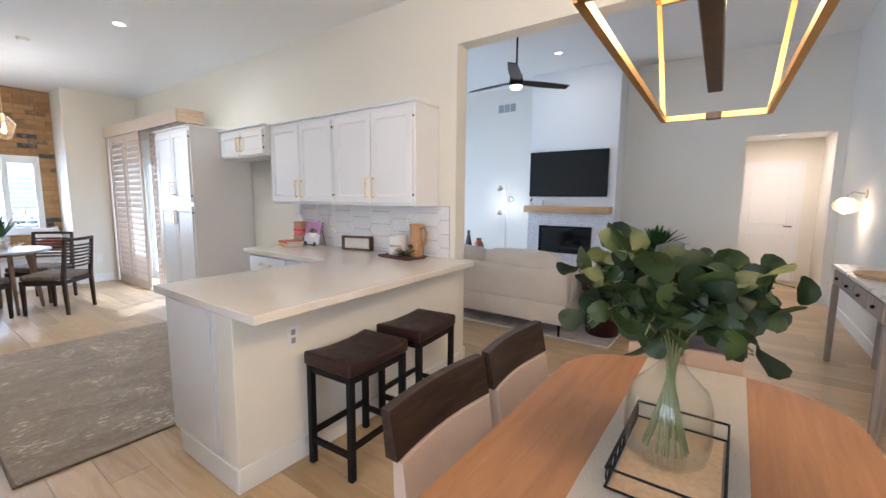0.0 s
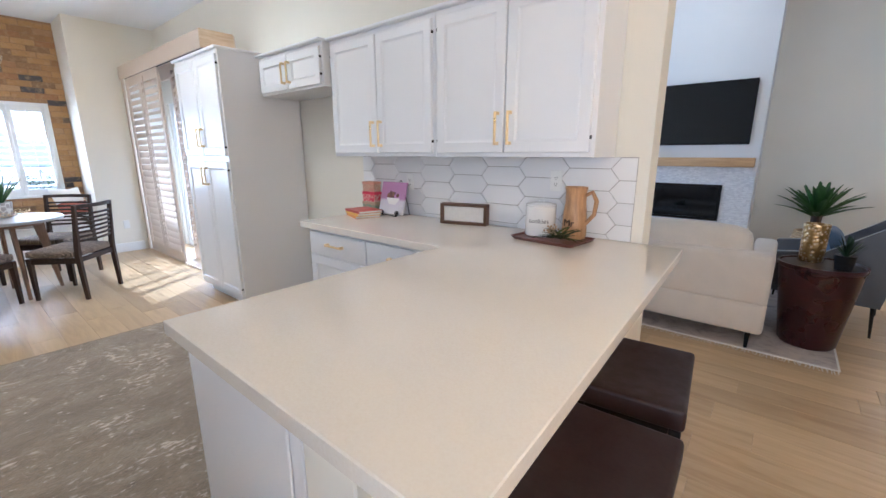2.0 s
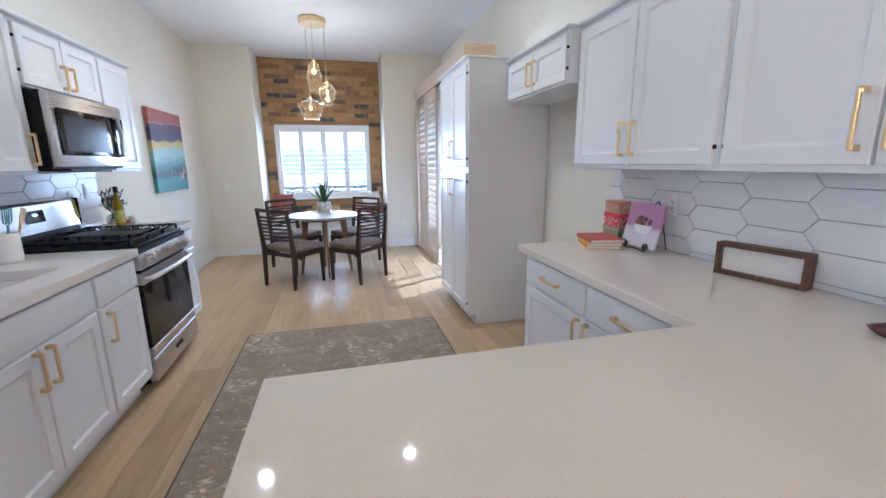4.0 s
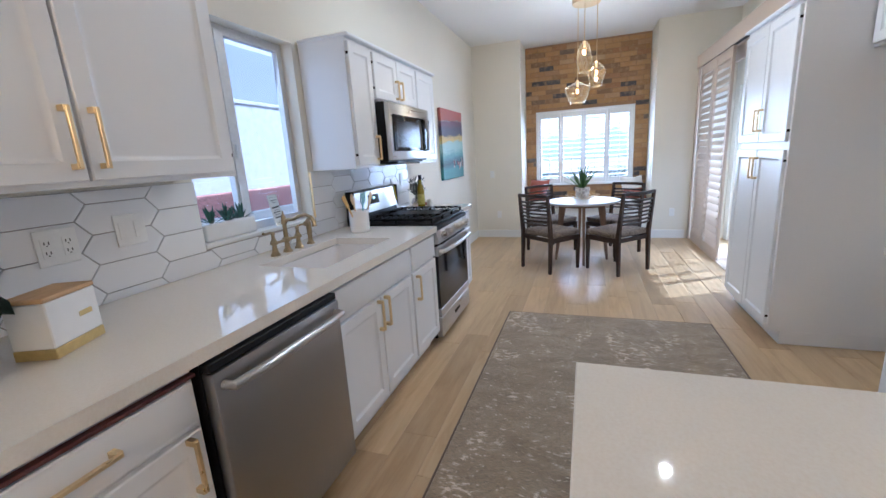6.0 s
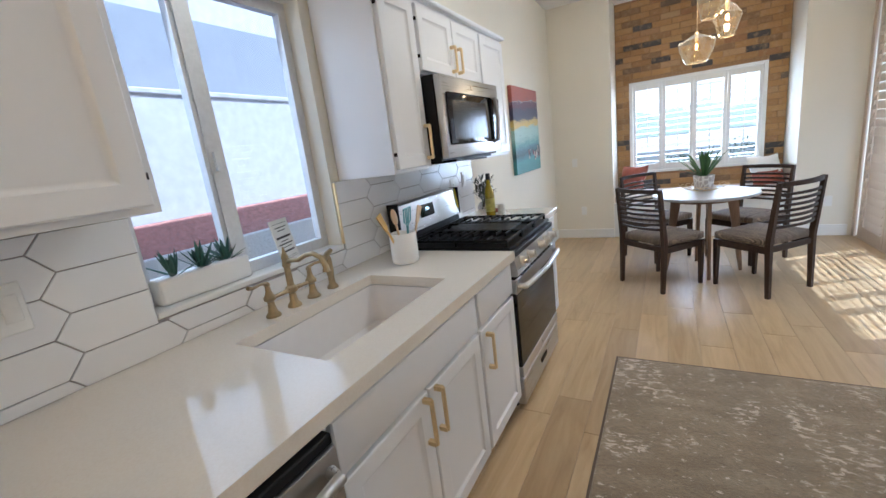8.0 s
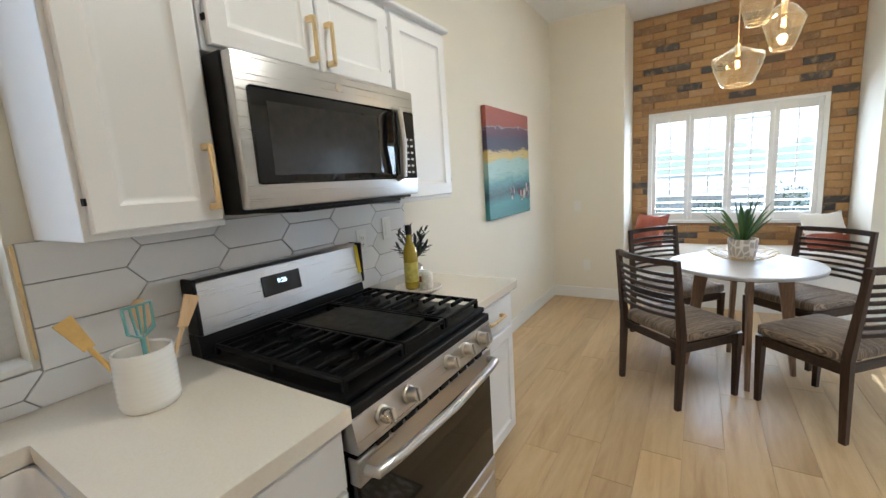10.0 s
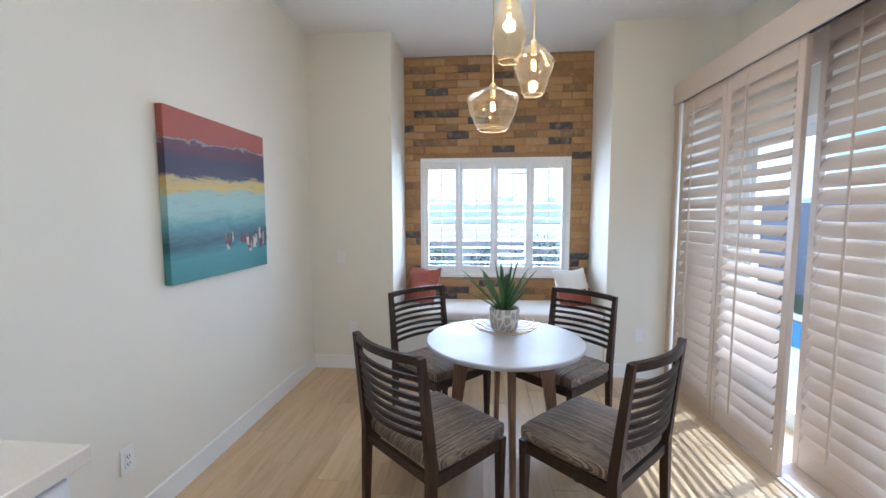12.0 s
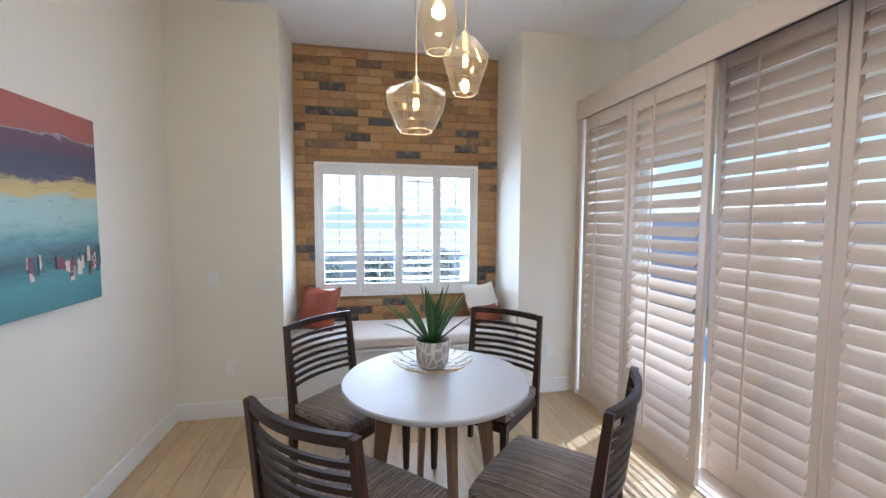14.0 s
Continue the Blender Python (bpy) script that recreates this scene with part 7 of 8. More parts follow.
# peninsula side: books, recipe easel, framed sign, tray
b_ = thing("book", (-3.50, 2.61, 0.914), "orange paperback book at the bottom of a small stack", "book", "stacked books", turn=68, local=True)
cols = [(0.66, 0.27, 0.03), (0.74, 0.46, 0.04), (0.50, 0.08, 0.06)]
z = 0.0
for k, c in enumerate(cols):
    bk_ = b_ if k == 0 else thing("book", (-3.50 + 0.004 * k, 2.61, 0.914 + z), ("yellow", "red")[k - 1] + " paperback book in a small stack", "book", "stacked books", turn=68 + 4 * k, local=True)
    cm = plain("book_cover_%s" % "abc"[k], c, 0.4, 0, 30, 0.15, 0.05)
    part("pages", box(B(), -0.088, 0.088, -0.118, 0.118, 0.002, 0.015), PAPER, bk_)
    part("cover", boxes((-0.09, 0.092, -0.12, 0.12, 0.0, 0.0019), (-0.09, 0.092, -0.12, 0.12, 0.0151, 0.017), (-0.0915, -0.089, -0.12, 0.12, 0.002, 0.015)), cm, bk_, "printed paper cover")
    z += 0.0175
for k, (c, c2) in enumerate((((0.42, 0.30, 0.20), (0.15, 0.35, 0.25)), ((0.62, 0.05, 0.10), (0.75, 0.55, 0.45)), ((0.55, 0.28, 0.20), (0.6, 0.45, 0.3)))):
    zz = 0.914 + 0.0785 * k
    bx_ = thing("gift_box", (-3.655, 2.835, zz), ("green and brown", "red", "tan")[k] + " patterned small box in a stack", "box", "stacked boxes")
    pm_ = Mat("box_paper_%s" % "abc"[k], c, 0.5)
    pm_.color(pm_.ramp(pm_.noise(pm_.co(), 28, 3), [(0.42, c), (0.5, c2), (0.58, c)]))
    part("carton", box(B(), -3.73 + 0.004 * k, -3.58 - 0.003 * k, 2.80, 2.87, zz + 0.001, zz + 0.055, 0.002), pm_.m, bx_)
    part("lid", box(B(), -3.733 + 0.004 * k, -3.577 - 0.003 * k, 2.797, 2.873, zz + 0.056, zz + 0.0775, 0.002), plain("box_lid_%s" % "abc"[k], tuple(min(1, x * 1.2) for x in c), 0.5, 0, 40, 0.2, 0.05), bx_)
ez = thing("recipe_stand", (-3.335, 2.78, 0.914), "black scrolled iron stand holding a cookbook", "stand")
wm = B()
for x in (-3.415, -3.255):
    tube(wm, [(x + 0.022 * math.cos(a) * (1 - i / 26), 2.715, 0.940 + 0.022 * math.sin(a) * (1 - i / 26)) for i, a in [(i, i * 0.55) for i in range(20)]], 0.003, 5)
tube(wm, [(-3.415, 2.715, 0.918), (-3.335, 2.712, 0.926), (-3.255, 2.715, 0.918)], 0.003, 5)
for x in (-3.405, -3.265):
    tube(wm, [(x, 2.715, 0.92), (x, 2.83, 1.10), (-3.335, 2.85, 1.17)], 0.003, 5)
    tube(wm, [(x, 2.82, 1.08), (x, 2.86, 0.916)], 0.003, 5)
part("wire_frame", wm, BLACKMETAL, ez)
cv = Mat("cookbook_cover", (0.5, 0.3, 0.5), 0.35)
tcx = cv.n.new("ShaderNodeTexCoord")
sp_ = cv.n.new("ShaderNodeSeparateXYZ")
cv.link(tcx.outputs["Generated"], sp_.inputs[0])
cv.color(cv.ramp(sp_.outputs[2], [(0.0, (0.70, 0.70, 0.72)), (0.42, (0.62, 0.58, 0.66)), (0.5, (0.44, 0.22, 0.44)), (0.95, (0.50, 0.24, 0.47))]))
ck = thing("cookbook", (-3.335, 2.76, 0.93), "purple and white cookbook with a fruit bowl on its cover", "book")
mk = Matrix.Translation((-3.335, 2.735, 0.930)) @ pose(0, 0, 0, -14)
part("cover", placed(box(B(), -0.125, 0.125, -0.008, 0.008, 0.0, 0.235, 0.002), mk), cv.m, ck)
part("cover_bowl", placed(lathe(B(), [(0, 0), (0.035, 0), (0.07, 0.045), (0.066, 0.048), (0, 0.03)], (0, 0, 0), 20), mk @ Matrix.Translation((0.01, -0.0095, 0.07)) @ Matrix.Diagonal((1, 0.008, 1, 1))), CERAMIC, ck, "printed white bowl")
fr = B()
rg = random.Random(9)
for k in range(16):
    bmesh.ops.create_icosphere(fr, subdivisions=1, radius=rg.uniform(0.012, 0.022), matrix=mk @ Matrix.Translation((0.01 + rg.uniform(-0.05, 0.05), -0.0092, 0.125 + rg.uniform(-0.01, 0.03))) @ Matrix.Diagonal((1, 0.03, 1, 1)))
part("cover_fruit", fr, leaf("printed_fruit", (0.05, 0.015, 0.03), (0.28, 0.12, 0.08), 0.4), ck, "printed dark fruit")

SIGNWOOD = wood("brown_frame_wood", (0.055, 0.026, 0.014), (0.16, 0.082, 0.045), "x", 0.5)
sg = thing("framed_sign", (-2.70, 2.79, 0.914), "blank white sign in a dark wooden frame", "sign", turn=14, local=True)
part("frame_side", box(B(), -0.160, -0.142, -0.03, 0.03, 0.0005, 0.135, 0.002), SIGNWOOD, sg)
part("frame_side", box(B(), 0.142, 0.160, -0.03, 0.03, 0.0005, 0.135, 0.002), SIGNWOOD, sg)
part("frame_top", box(B(), -0.1415, 0.1415, -0.03, 0.03, 0.117, 0.135, 0.002), SIGNWOOD, sg)
part("frame_bottom", box(B(), -0.1415, 0.1415, -0.03, 0.03, 0.0005, 0.0185, 0.002), SIGNWOOD, sg)
part("panel", box(B(), -0.1413, 0.1413, -0.004, 0.002, 0.0187, 0.1168), PAPER, sg, "plain white panel")

TRAYW = plain("mahogany_tray", (0.12, 0.035, 0.025), 0.4, 0, 30, 0.3, 0.1)
ty = thing("serving_tray", (-2.04, 2.685, 0.914), "shallow dark red wooden serving tray", "tray", turn=-6, local=True)
part("board", ring_mesh(B(), [[Vector((p.x * k, p.y * k, z)) for p in rrect(-0.19, 0.19, -0.13, 0.13, 0, 0.03, 4)] for k, z in ((0.9, 0.0005), (1.0, 0.018), (0.97, 0.018), (0.92, 0.009))]), TRAYW, ty)
cnx, cny, cnz = -2.135, 2.735, 0.925
cj = thing("cookie_jar", (cnx, cny, cnz), "white enamel jar lettered cookies", "jar")
part("jar", lathe(B(), [(0, cnz), (0.076, cnz), (0.081, cnz + 0.006), (0.081, cnz + 0.155), (0.083, cnz + 0.16), (0.078, cnz + 0.163), (0, cnz + 0.160)], (cnx, cny, 0), 36), CERAMIC, cj)
lid = part("lid", lathe(B(), [(0.0, cnz + 0.164), (0.080, cnz + 0.164), (0.081, cnz + 0.170), (0.05, cnz + 0.178), (0.015, cnz + 0.182), (0, cnz + 0.182)], (cnx, cny, 0), 36), CERAMIC, cj)
part("knob", tube(B(), [(cnx - 0.014, cny, cnz + 0.182), (cnx - 0.012, cny, cnz + 0.20), (cnx + 0.012, cny, cnz + 0.20), (cnx + 0.014, cny, cnz + 0.182)], 0.004, 8), CERAMIC, lid)
wd = words("lettering", "cookies", 0.036, Matrix.Translation((cnx, cny, cnz + 0.085)) @ pose(0, 0, 0, 90, 0, 0), INK, cj, "black script lettering")
tw = SHIFT[cj.name]
for v in wd.data.vertices:
    u = v.co.x + tw.x - cnx
    dep = v.co.y + tw.y - cny
    a = u / 0.0815 + radians(18)
    rr = 0.0816 - dep
    v.co.x, v.co.y = cnx - tw.x + rr * math.sin(a), cny - tw.y - rr * math.cos(a)
jx, jy, jz = -1.955, 2.765, 0.926
jg2 = thing("wooden_jug", (jx, jy, jz), "carved brown wooden jug with a handle", "jug")
part("body", lathe(B(), [(0, jz), (0.058, jz), (0.064, jz + 0.02), (0.060, jz + 0.12), (0.052, jz + 0.19), (0.053, jz + 0.24), (0.058, jz + 0.268), (0.053, jz + 0.268), (0.047, jz + 0.2), (0, jz + 0.19)], (jx, jy, 0), 28), JUGWOOD, jg2)
part("handle", tube(B(), [(jx + 0.045, jy, jz + 0.225), (jx + 0.085, jy, jz + 0.245), (jx + 0.108, jy, jz + 0.20), (jx + 0.10, jy, jz + 0.13), (jx + 0.055, jy, jz + 0.075)], [0.011, 0.011, 0.012, 0.011, 0.010], 10), JUGWOOD, jg2)
words("carving", "Mr", 0.05, Matrix.Translation((jx - 0.004, jy - 0.066, jz + 0.085)) @ pose(0, 0, 0, 90, 0, -8), plain("burnt_letters", (0.06, 0.03, 0.015), 0.7, 0, 40, 0.2, 0.1), jg2, "dark burnt lettering", depth=0.003)
fs = thing("artificial_sprig", (-1.985, 2.60, 0.925), "artificial leaf sprig with pale berries", "decoration")
lf = B()
rg = random.Random(31)
for k in range(26):
    a = rg.random() * math.tau
    blade(lf, (-1.975 + rg.uniform(-0.04, 0.04), 2.61 + rg.uniform(-0.02, 0.02), 0.945), (math.cos(a), math.sin(a) * 0.6 - 0.1, rg.uniform(0.05, 0.8)), rg.uniform(0.06, 0.12), rg.uniform(0.008, 0.018), 0.45)
part("leaves", lf, EUCA, fs)
bb = B()
for k in range(30):
    bmesh.ops.create_icosphere(bb, subdivisions=1, radius=0.006, matrix=Matrix.Translation((-2.0 + rg.gauss(0, 0.018), 2.60 + rg.gauss(0, 0.012), 0.985 + rg.gauss(0, 0.010))))
part("berries", bb, plain("pale_berries", (0.42, 0.30, 0.19), 0.6, 0, 40, 0.2, 0.1), fs, "cluster of tan berries")

# sink side: utensil crock, card, planter, sugar box, plant, candle
ckx, cky = -3.965, -0.465
cr = thing("utensil_crock", (ckx, cky, 0.914), "white ribbed ceramic crock for utensils", "crock")
prof = [(0, 0.915), (0.060, 0.915), (0.066, 0.922)]
for i in range(9):
    z = 0.935 + i * 0.0135
    prof += [(0.067, z - 0.004), (0.0677, z), (0.067, z + 0.004)]
prof += [(0.066, 1.062), (0.062, 1.064), (0.058, 1.06), (0.056, 0.94), (0, 0.93)]
part("body", lathe(B(), prof, (ckx, cky, 0), 36), CERAMIC, cr)


def utensil(name, label, dx, dy, lean_x, lean_y, mat, shape):
    u = thing(name, (ckx + dx, cky + dy, 0.935), label, "utensil")
    base, top = Vector((ckx + dx, cky + dy, 0.936)), Vector((ckx + dx + lean_x, cky + dy + lean_y, 1.10))
    part("handle", tube(B(), [base, top], [0.0055, 0.006], 8), mat, u)
    d_ = (top - base).normalized()
    if shape == "spoon":
        bm = B()
        bmesh.ops.create_uvsphere(bm, u_segments=14, v_segments=8, radius=1)
        side = d_.cross(Vector((0, 1, 0))).normalized()
        M = Matrix((side, d_.cross(side), d_)).transposed().to_4x4()
        part("bowl", placed(bm, Matrix.Translation(top + d_ * 0.035) @ M @ Matrix.Diagonal((0.026, 0.008, 0.042, 1))), mat, u)
    elif shape == "turner":
        part("blade", sway(bar(B(), top - d_ * 0.005, top + d_ * 0.080, 0.024, 0.006, 0.040, 0.006), 0.001, 20), mat, u)
    else:
        bm = B()
        s_ = d_.cross(Vector((0, 1, 0))).normalized()
        tube(bm, [top, top + s_ * 0.028 + d_ * 0.02, top + s_ * 0.03 + d_ * 0.085, top - s_ * 0.03 + d_ * 0.085, top - s_ * 0.028 + d_ * 0.02], 0.004, 6, True)
        for q_ in (-0.015, 0.0, 0.015):
            tube(bm, [top + d_ * 0.01 + s_ * q_ * 0.6, top + d_ * 0.085 + s_ * q_], 0.003, 6)
        part("head", bm, mat, u)
    return u


TEAL = plain("teal_silicone", (0.16, 0.36, 0.36), 0.5, 0, 40, 0.1, 0.05)
YELW = plain("yellow_wood", (0.68, 0.44, 0.14), 0.5, 0, 40, 0.15, 0.05)
utensil("wooden_spoon", "pale wooden spoon in the crock", -0.02, -0.02, -0.01, -0.03, SPOON, "spoon")
utensil("wooden_spatula", "yellow wooden spatula leaning from the crock", 0.02, 0.0, 0.075, -0.02, YELW, "turner")
utensil("slotted_turner", "teal slotted turner in the crock", 0.0, 0.02, 0.01, 0.025, TEAL, "slot")
utensil("wooden_spatula", "beech wooden spatula leaning from the crock", -0.02, 0.02, -0.065, 0.02, SPOON, "turner")
# printed card on the sill
cd = thing("printed_card", (-3.543, -0.768, 1.036), "white card printed with black lettering on the sill", "card", turn=20, local=True)
mc = pose(0, 0, 0.001, 10)
part("card", placed(box(B(), -0.070, 0.070, -0.002, 0.002, 0.0, 0.190), mc), PAPER, cd)
bars = [(0.045, 0.155, 0.004), (0.03, 0.142, 0.004), (0.055, 0.112, 0.009), (0.03, 0.095, 0.003), (0.055, 0.082, 0.005), (0.04, 0.068, 0.003), (0.05, 0.050, 0.007), (0.055, 0.172, 0.0015), (0.055, 0.026, 0.0015), (0.055, 0.018, 0.0015)]
for w_, z_, h_ in bars:
    part("print_line", placed(box(B(), -w_, w_, 0.0021, 0.0027, z_ - h_ * 0.5, z_ + h_ * 0.5), mc), INK, cd, "black printed line")
# long white planter on the sill
pn = thing("succulent_planter", (-3.16, -0.79, 1.039), "white ribbed planter with three green succulents", "plant")
part("planter", sway(box(B(), -3.335, -3.0, -0.825, -0.75, 1.0395, 1.128, 0.012, 3), 0.002, 30), CERAMIC, pn)
rg = random.Random(41)
for x in (-3.265, -3.168, -3.07):
    lf = B()
    for k in range(24):
        a, el = rg.random() * math.tau, radians(rg.uniform(15, 85))
        blade(lf, (x + math.cos(a) * 0.008, -0.787 + math.sin(a) * 0.008, 1.122), (math.cos(a) * math.cos(el), math.sin(a) * math.cos(el), math.sin(el)), rg.uniform(0.065, 0.108), 0.0105, 0.05, n=4)
    part("rosette", lf, SUCC, pn, "spiky green rosette")
# white and gold box with a wooden lid
sb_ = thing("sugar_box", (-2.179, -0.412, 0.914), "white box with a gold base band and brown wooden lid", "box", turn=23, local=True)
GOLDP = plain("gold_paint", (0.62, 0.48, 0.20), 0.35, 0.7, 40, 0.1, 0.05)
part("base_band", box(B(), -0.087, 0.087, -0.056, 0.056, 0.0005, 0.03, 0.002), GOLDP, sb_, "gold band")
part("body", box(B(), -0.0865, 0.0865, -0.0555, 0.0555, 0.0305, 0.158, 0.003), CERAMIC, sb_)
part("lid", box(B(), -0.088, 0.088, -0.057, 0.057, 0.1585, 0.172, 0.003), PINE, sb_, "brown wooden lid")
part("label", box(B(), -0.058, -0.012, 0.0557, 0.0566, 0.085, 0.100), GOLDP, sb_, "gold printed bar")
# large-leaved plant in a white pot
gx, gy = -1.925, -0.415
gp = thing("potted_plant", (gx, gy, 0.914), "dark glossy-leaved plant in a white pot", "plant")
part("pot", lathe(B(), [(0, 0.915), (0.06, 0.915), (0.085, 0.95), (0.092, 1.02), (0.086, 1.025), (0.08, 1.0), (0, 0.99)], (gx, gy, 0), 30), CERAMIC, gp)
rg = random.Random(51)
for k in range(32):
    lf = B()
    a, el = k * 2.399, radians(rg.uniform(-5, 66))
    d_ = Vector((math.cos(a) * math.cos(el), math.sin(a) * math.cos(el), math.sin(el)))
    L, W = rg.uniform(0.12, 0.165), rg.uniform(0.056, 0.076)
    base = Vector((gx, gy, 1.045 + 0.11 * rg.random())) + d_ * 0.03
    side = d_.cross(Vector((0, 0, 1))).normalized()
    nr = side.cross(d_)
    prev = None
    for i in range(9):
        s_ = i / 8
        p = base + d_ * L * s_ - Vector((0, 0, 1)) * 0.05 * s_ * s_
        w2 = W * math.sqrt(max(0.0, 1 - (2 * s_ - 1) ** 2)) + 0.001
        row = [lf.verts.new(p + side * w2 * q_ + nr * w2 * 0.35 * q_ * q_) for q_ in (-1, -0.5, 0, 0.5, 1)]
        if prev:
            for q_ in range(4):
                lf.faces.new((prev[q_], prev[q_ + 1], row[q_ + 1], row[q_]))
        prev = row
    bmesh.ops.solidify(lf, geom=lf.faces[:], thickness=0.0015)
    part("leaf", lf, FIDDLE, gp)
cdl = thing("candle_jar", (-1.875, -0.285, 0.914), "white and pale yellow candle jar", "candle")
part("jar", lathe(B(), [(0, 0.915), (0.045, 0.915), (0.048, 0.92), (0.048, 0.965)], (-1.875, -0.285, 0), 28, False), plain("pale_yellow_wax", (0.72, 0.68, 0.40), 0.4, 0, 40, 0.05, 0.05), cdl, "pale yellow band")
part("top", lathe(B(), [(0.048, 0.9655), (0.048, 1.005), (0.040, 1.02), (0, 1.021)], (-1.875, -0.285, 0), 28, False), CERAMIC, cdl)

# beside the stove: tray with oil bottle, jar and sprig
ox, oy = -5.115, -0.44
MARB = plain("speckled_stone", (0.60, 0.54, 0.48), 0.35, 0, 120, 0.4, 0.05)
solid("round_tray", lathe(B(), [(0, 0.915), (0.10, 0.915), (0.115, 0.925), (0.113, 0.932), (0.10, 0.927), (0, 0.926)], (ox, oy, 0), 32), MARB, "round speckled stone tray", "tray")
bt = thing("oil_bottle", (ox + 0.03, oy - 0.01, 0.928), "yellow olive oil bottle with a black cap", "bottle")
OIL = Mat("olive_oil", (0.55, 0.42, 0.03), 0.08)
OIL.b.inputs["Transmission Weight"].default_value = 0.55
bx, by_ = ox + 0.03, oy - 0.01
part("bottle", lathe(B(), [(0, 0.929), (0.032, 0.929), (0.034, 0.94), (0.034, 1.10), (0.028, 1.13), (0.015, 1.155), (0.014, 1.19), (0, 1.19)], (bx, by_, 0), 24), OIL.m, bt, "yellow-green glass")
part("cap", lathe(B(), [(0, 1.1905), (0.016, 1.1905), (0.016, 1.235), (0, 1.236)], (bx, by_, 0), 18), BLACKPLASTIC, bt, "black cap")
part("label", lathe(B(), [(0.0345, 0.965), (0.0345, 1.06)], (bx, by_, 0), 24, False), plain("oil_label", (0.50, 0.45, 0.10), 0.5, 0, 30, 0.4, 0), bt)
qx, qy = -5.29, -0.585
jr = thing("round_vase", (qx, qy, 0.914), "small round silvery glass vase beside the tray", "vase")
part("bowl", lathe(B(), [(0, 0.915), (0.030, 0.915), (0.048, 0.935), (0.053, 0.96), (0.048, 0.985), (0.034, 1.002), (0.030, 1.004), (0.027, 1.0), (0, 0.975)], (qx, qy, 0), 28), plain("mercury_glass", (0.66, 0.63, 0.60), 0.22, 0.85, 30, 0.2, 0.1), jr, "silvery mottled glass")
ss = thing("olive_sprig", (qx, qy, 1.0), "olive leaf sprig standing in the vase", "plant")
rg = random.Random(61)
for k in range(15):
    lf = B()
    a = k * 2.399
    top = Vector((qx + math.cos(a) * rg.uniform(0.04, 0.13), qy + abs(math.sin(a)) * rg.uniform(0.02, 0.10) - 0.02, rg.uniform(1.03, 1.17)))
    p0 = Vector((qx, qy, 0.985))
    tube(lf, [p0, p0.lerp(top, 0.5) + Vector((0, 0, 0.025)), top], 0.0015, 4)
    for i in range(9):
        s_ = 0.3 + 0.7 * i / 8
        d_ = (top - p0).normalized() + Vector((rg.uniform(-1, 1), rg.uniform(-1, 1), rg.uniform(-0.4, 0.6)))
        blade(lf, p0.lerp(top, s_) + Vector((0, 0, 0.02)), d_, rg.uniform(0.04, 0.065), 0.0115, 0.1, n=4)
    part("twig", lf, OLIVE, ss)
jar2 = thing("spice_jar", (ox - 0.055, oy, 0.928), "small white jar with a dark red label", "jar")
part("jar", lathe(B(), [(0, 0.929), (0.028, 0.929), (0.030, 0.94), (0.030, 0.985), (0.024, 0.995), (0, 0.996)], (ox - 0.055, oy, 0), 24), CERAMIC, jar2)
part("label", lathe(B(), [(0.0305, 0.945), (0.0305, 0.975)], (ox - 0.055, oy, 0), 24, False), plain("red_label", (0.28, 0.06, 0.05), 0.5, 0, 60, 0.4, 0), jar2, "dark red label")
salt = thing("salt_shaker", (ox + 0.01, oy + 0.065, 0.928), "small white patterned shaker", "shaker")
part("body", lathe(B(), [(0, 0.929), (0.026, 0.929), (0.028, 0.94), (0.026, 1.0), (0.018, 1.01), (0, 1.012)], (ox + 0.01, oy + 0.065, 0), 22), plain("speckled_white", (0.66, 0.64, 0.60), 0.3, 0, 60, 0.3, 0), salt)

# ---- outside, seen through the windows ----
ROUGHCAST = plain("rough_stucco", (0.66, 0.66, 0.69), 0.95, grain=9, vary=0.10, bump=1.0)
gw_ = B()
box(gw_, -16, 4, -4.5, -4.2, -0.15, 2.40)
box(gw_, -16, 4, -4.5, -4.17, 2.401, 2.47, 0.015)
solid("garden_wall", gw_, ROUGHCAST, "tall white rough stucco garden wall", "wall", "", "structure")
solid("planter_wall", box(B(), -16, 4, -3.72, -3.6, -0.15, 0.77, 0.01), STUCCO, "low pale stucco planter wall", "wall", "", "structure")
gb_ = B()
ring_mesh(gb_, [[Vector((x, y, z)) for y, z in ((-3.73, -0.149), (-3.73, 0.74), (-4.19, 1.06), (-4.19, -0.149))] for x in (-16, 4)])
solid("gravel_bed", gb_, plain("red_gravel", (0.52, 0.25, 0.22), 0.95, grain=25, vary=0.35, bump=0.8), "red lava gravel banked against the garden wall", "gravel", "", "stuff")
nh = thing("neighbour_house", (-8.5, -7, -0.15), "pale stucco house with a grey eave beyond the wall", "house")
part("wall", box(B(), -16, 4, -9.0, -5.2, -0.15, 5.2), ROUGHCAST, nh)
rf = B()
ring_mesh(rf, [[Vector((x, y, z)) for x, z in ((-16, 2.55), (-4.8, 2.55), (-4.2, 3.25), (-4.2, 3.4), (-16, 3.4))] for y in (-5.19, -4.55)])
part("eave", rf, plain("eave_grey", (0.36, 0.38, 0.42), 0.8, 0, 12, 0.08, 0.2), nh, "grey eave with a sloping end")
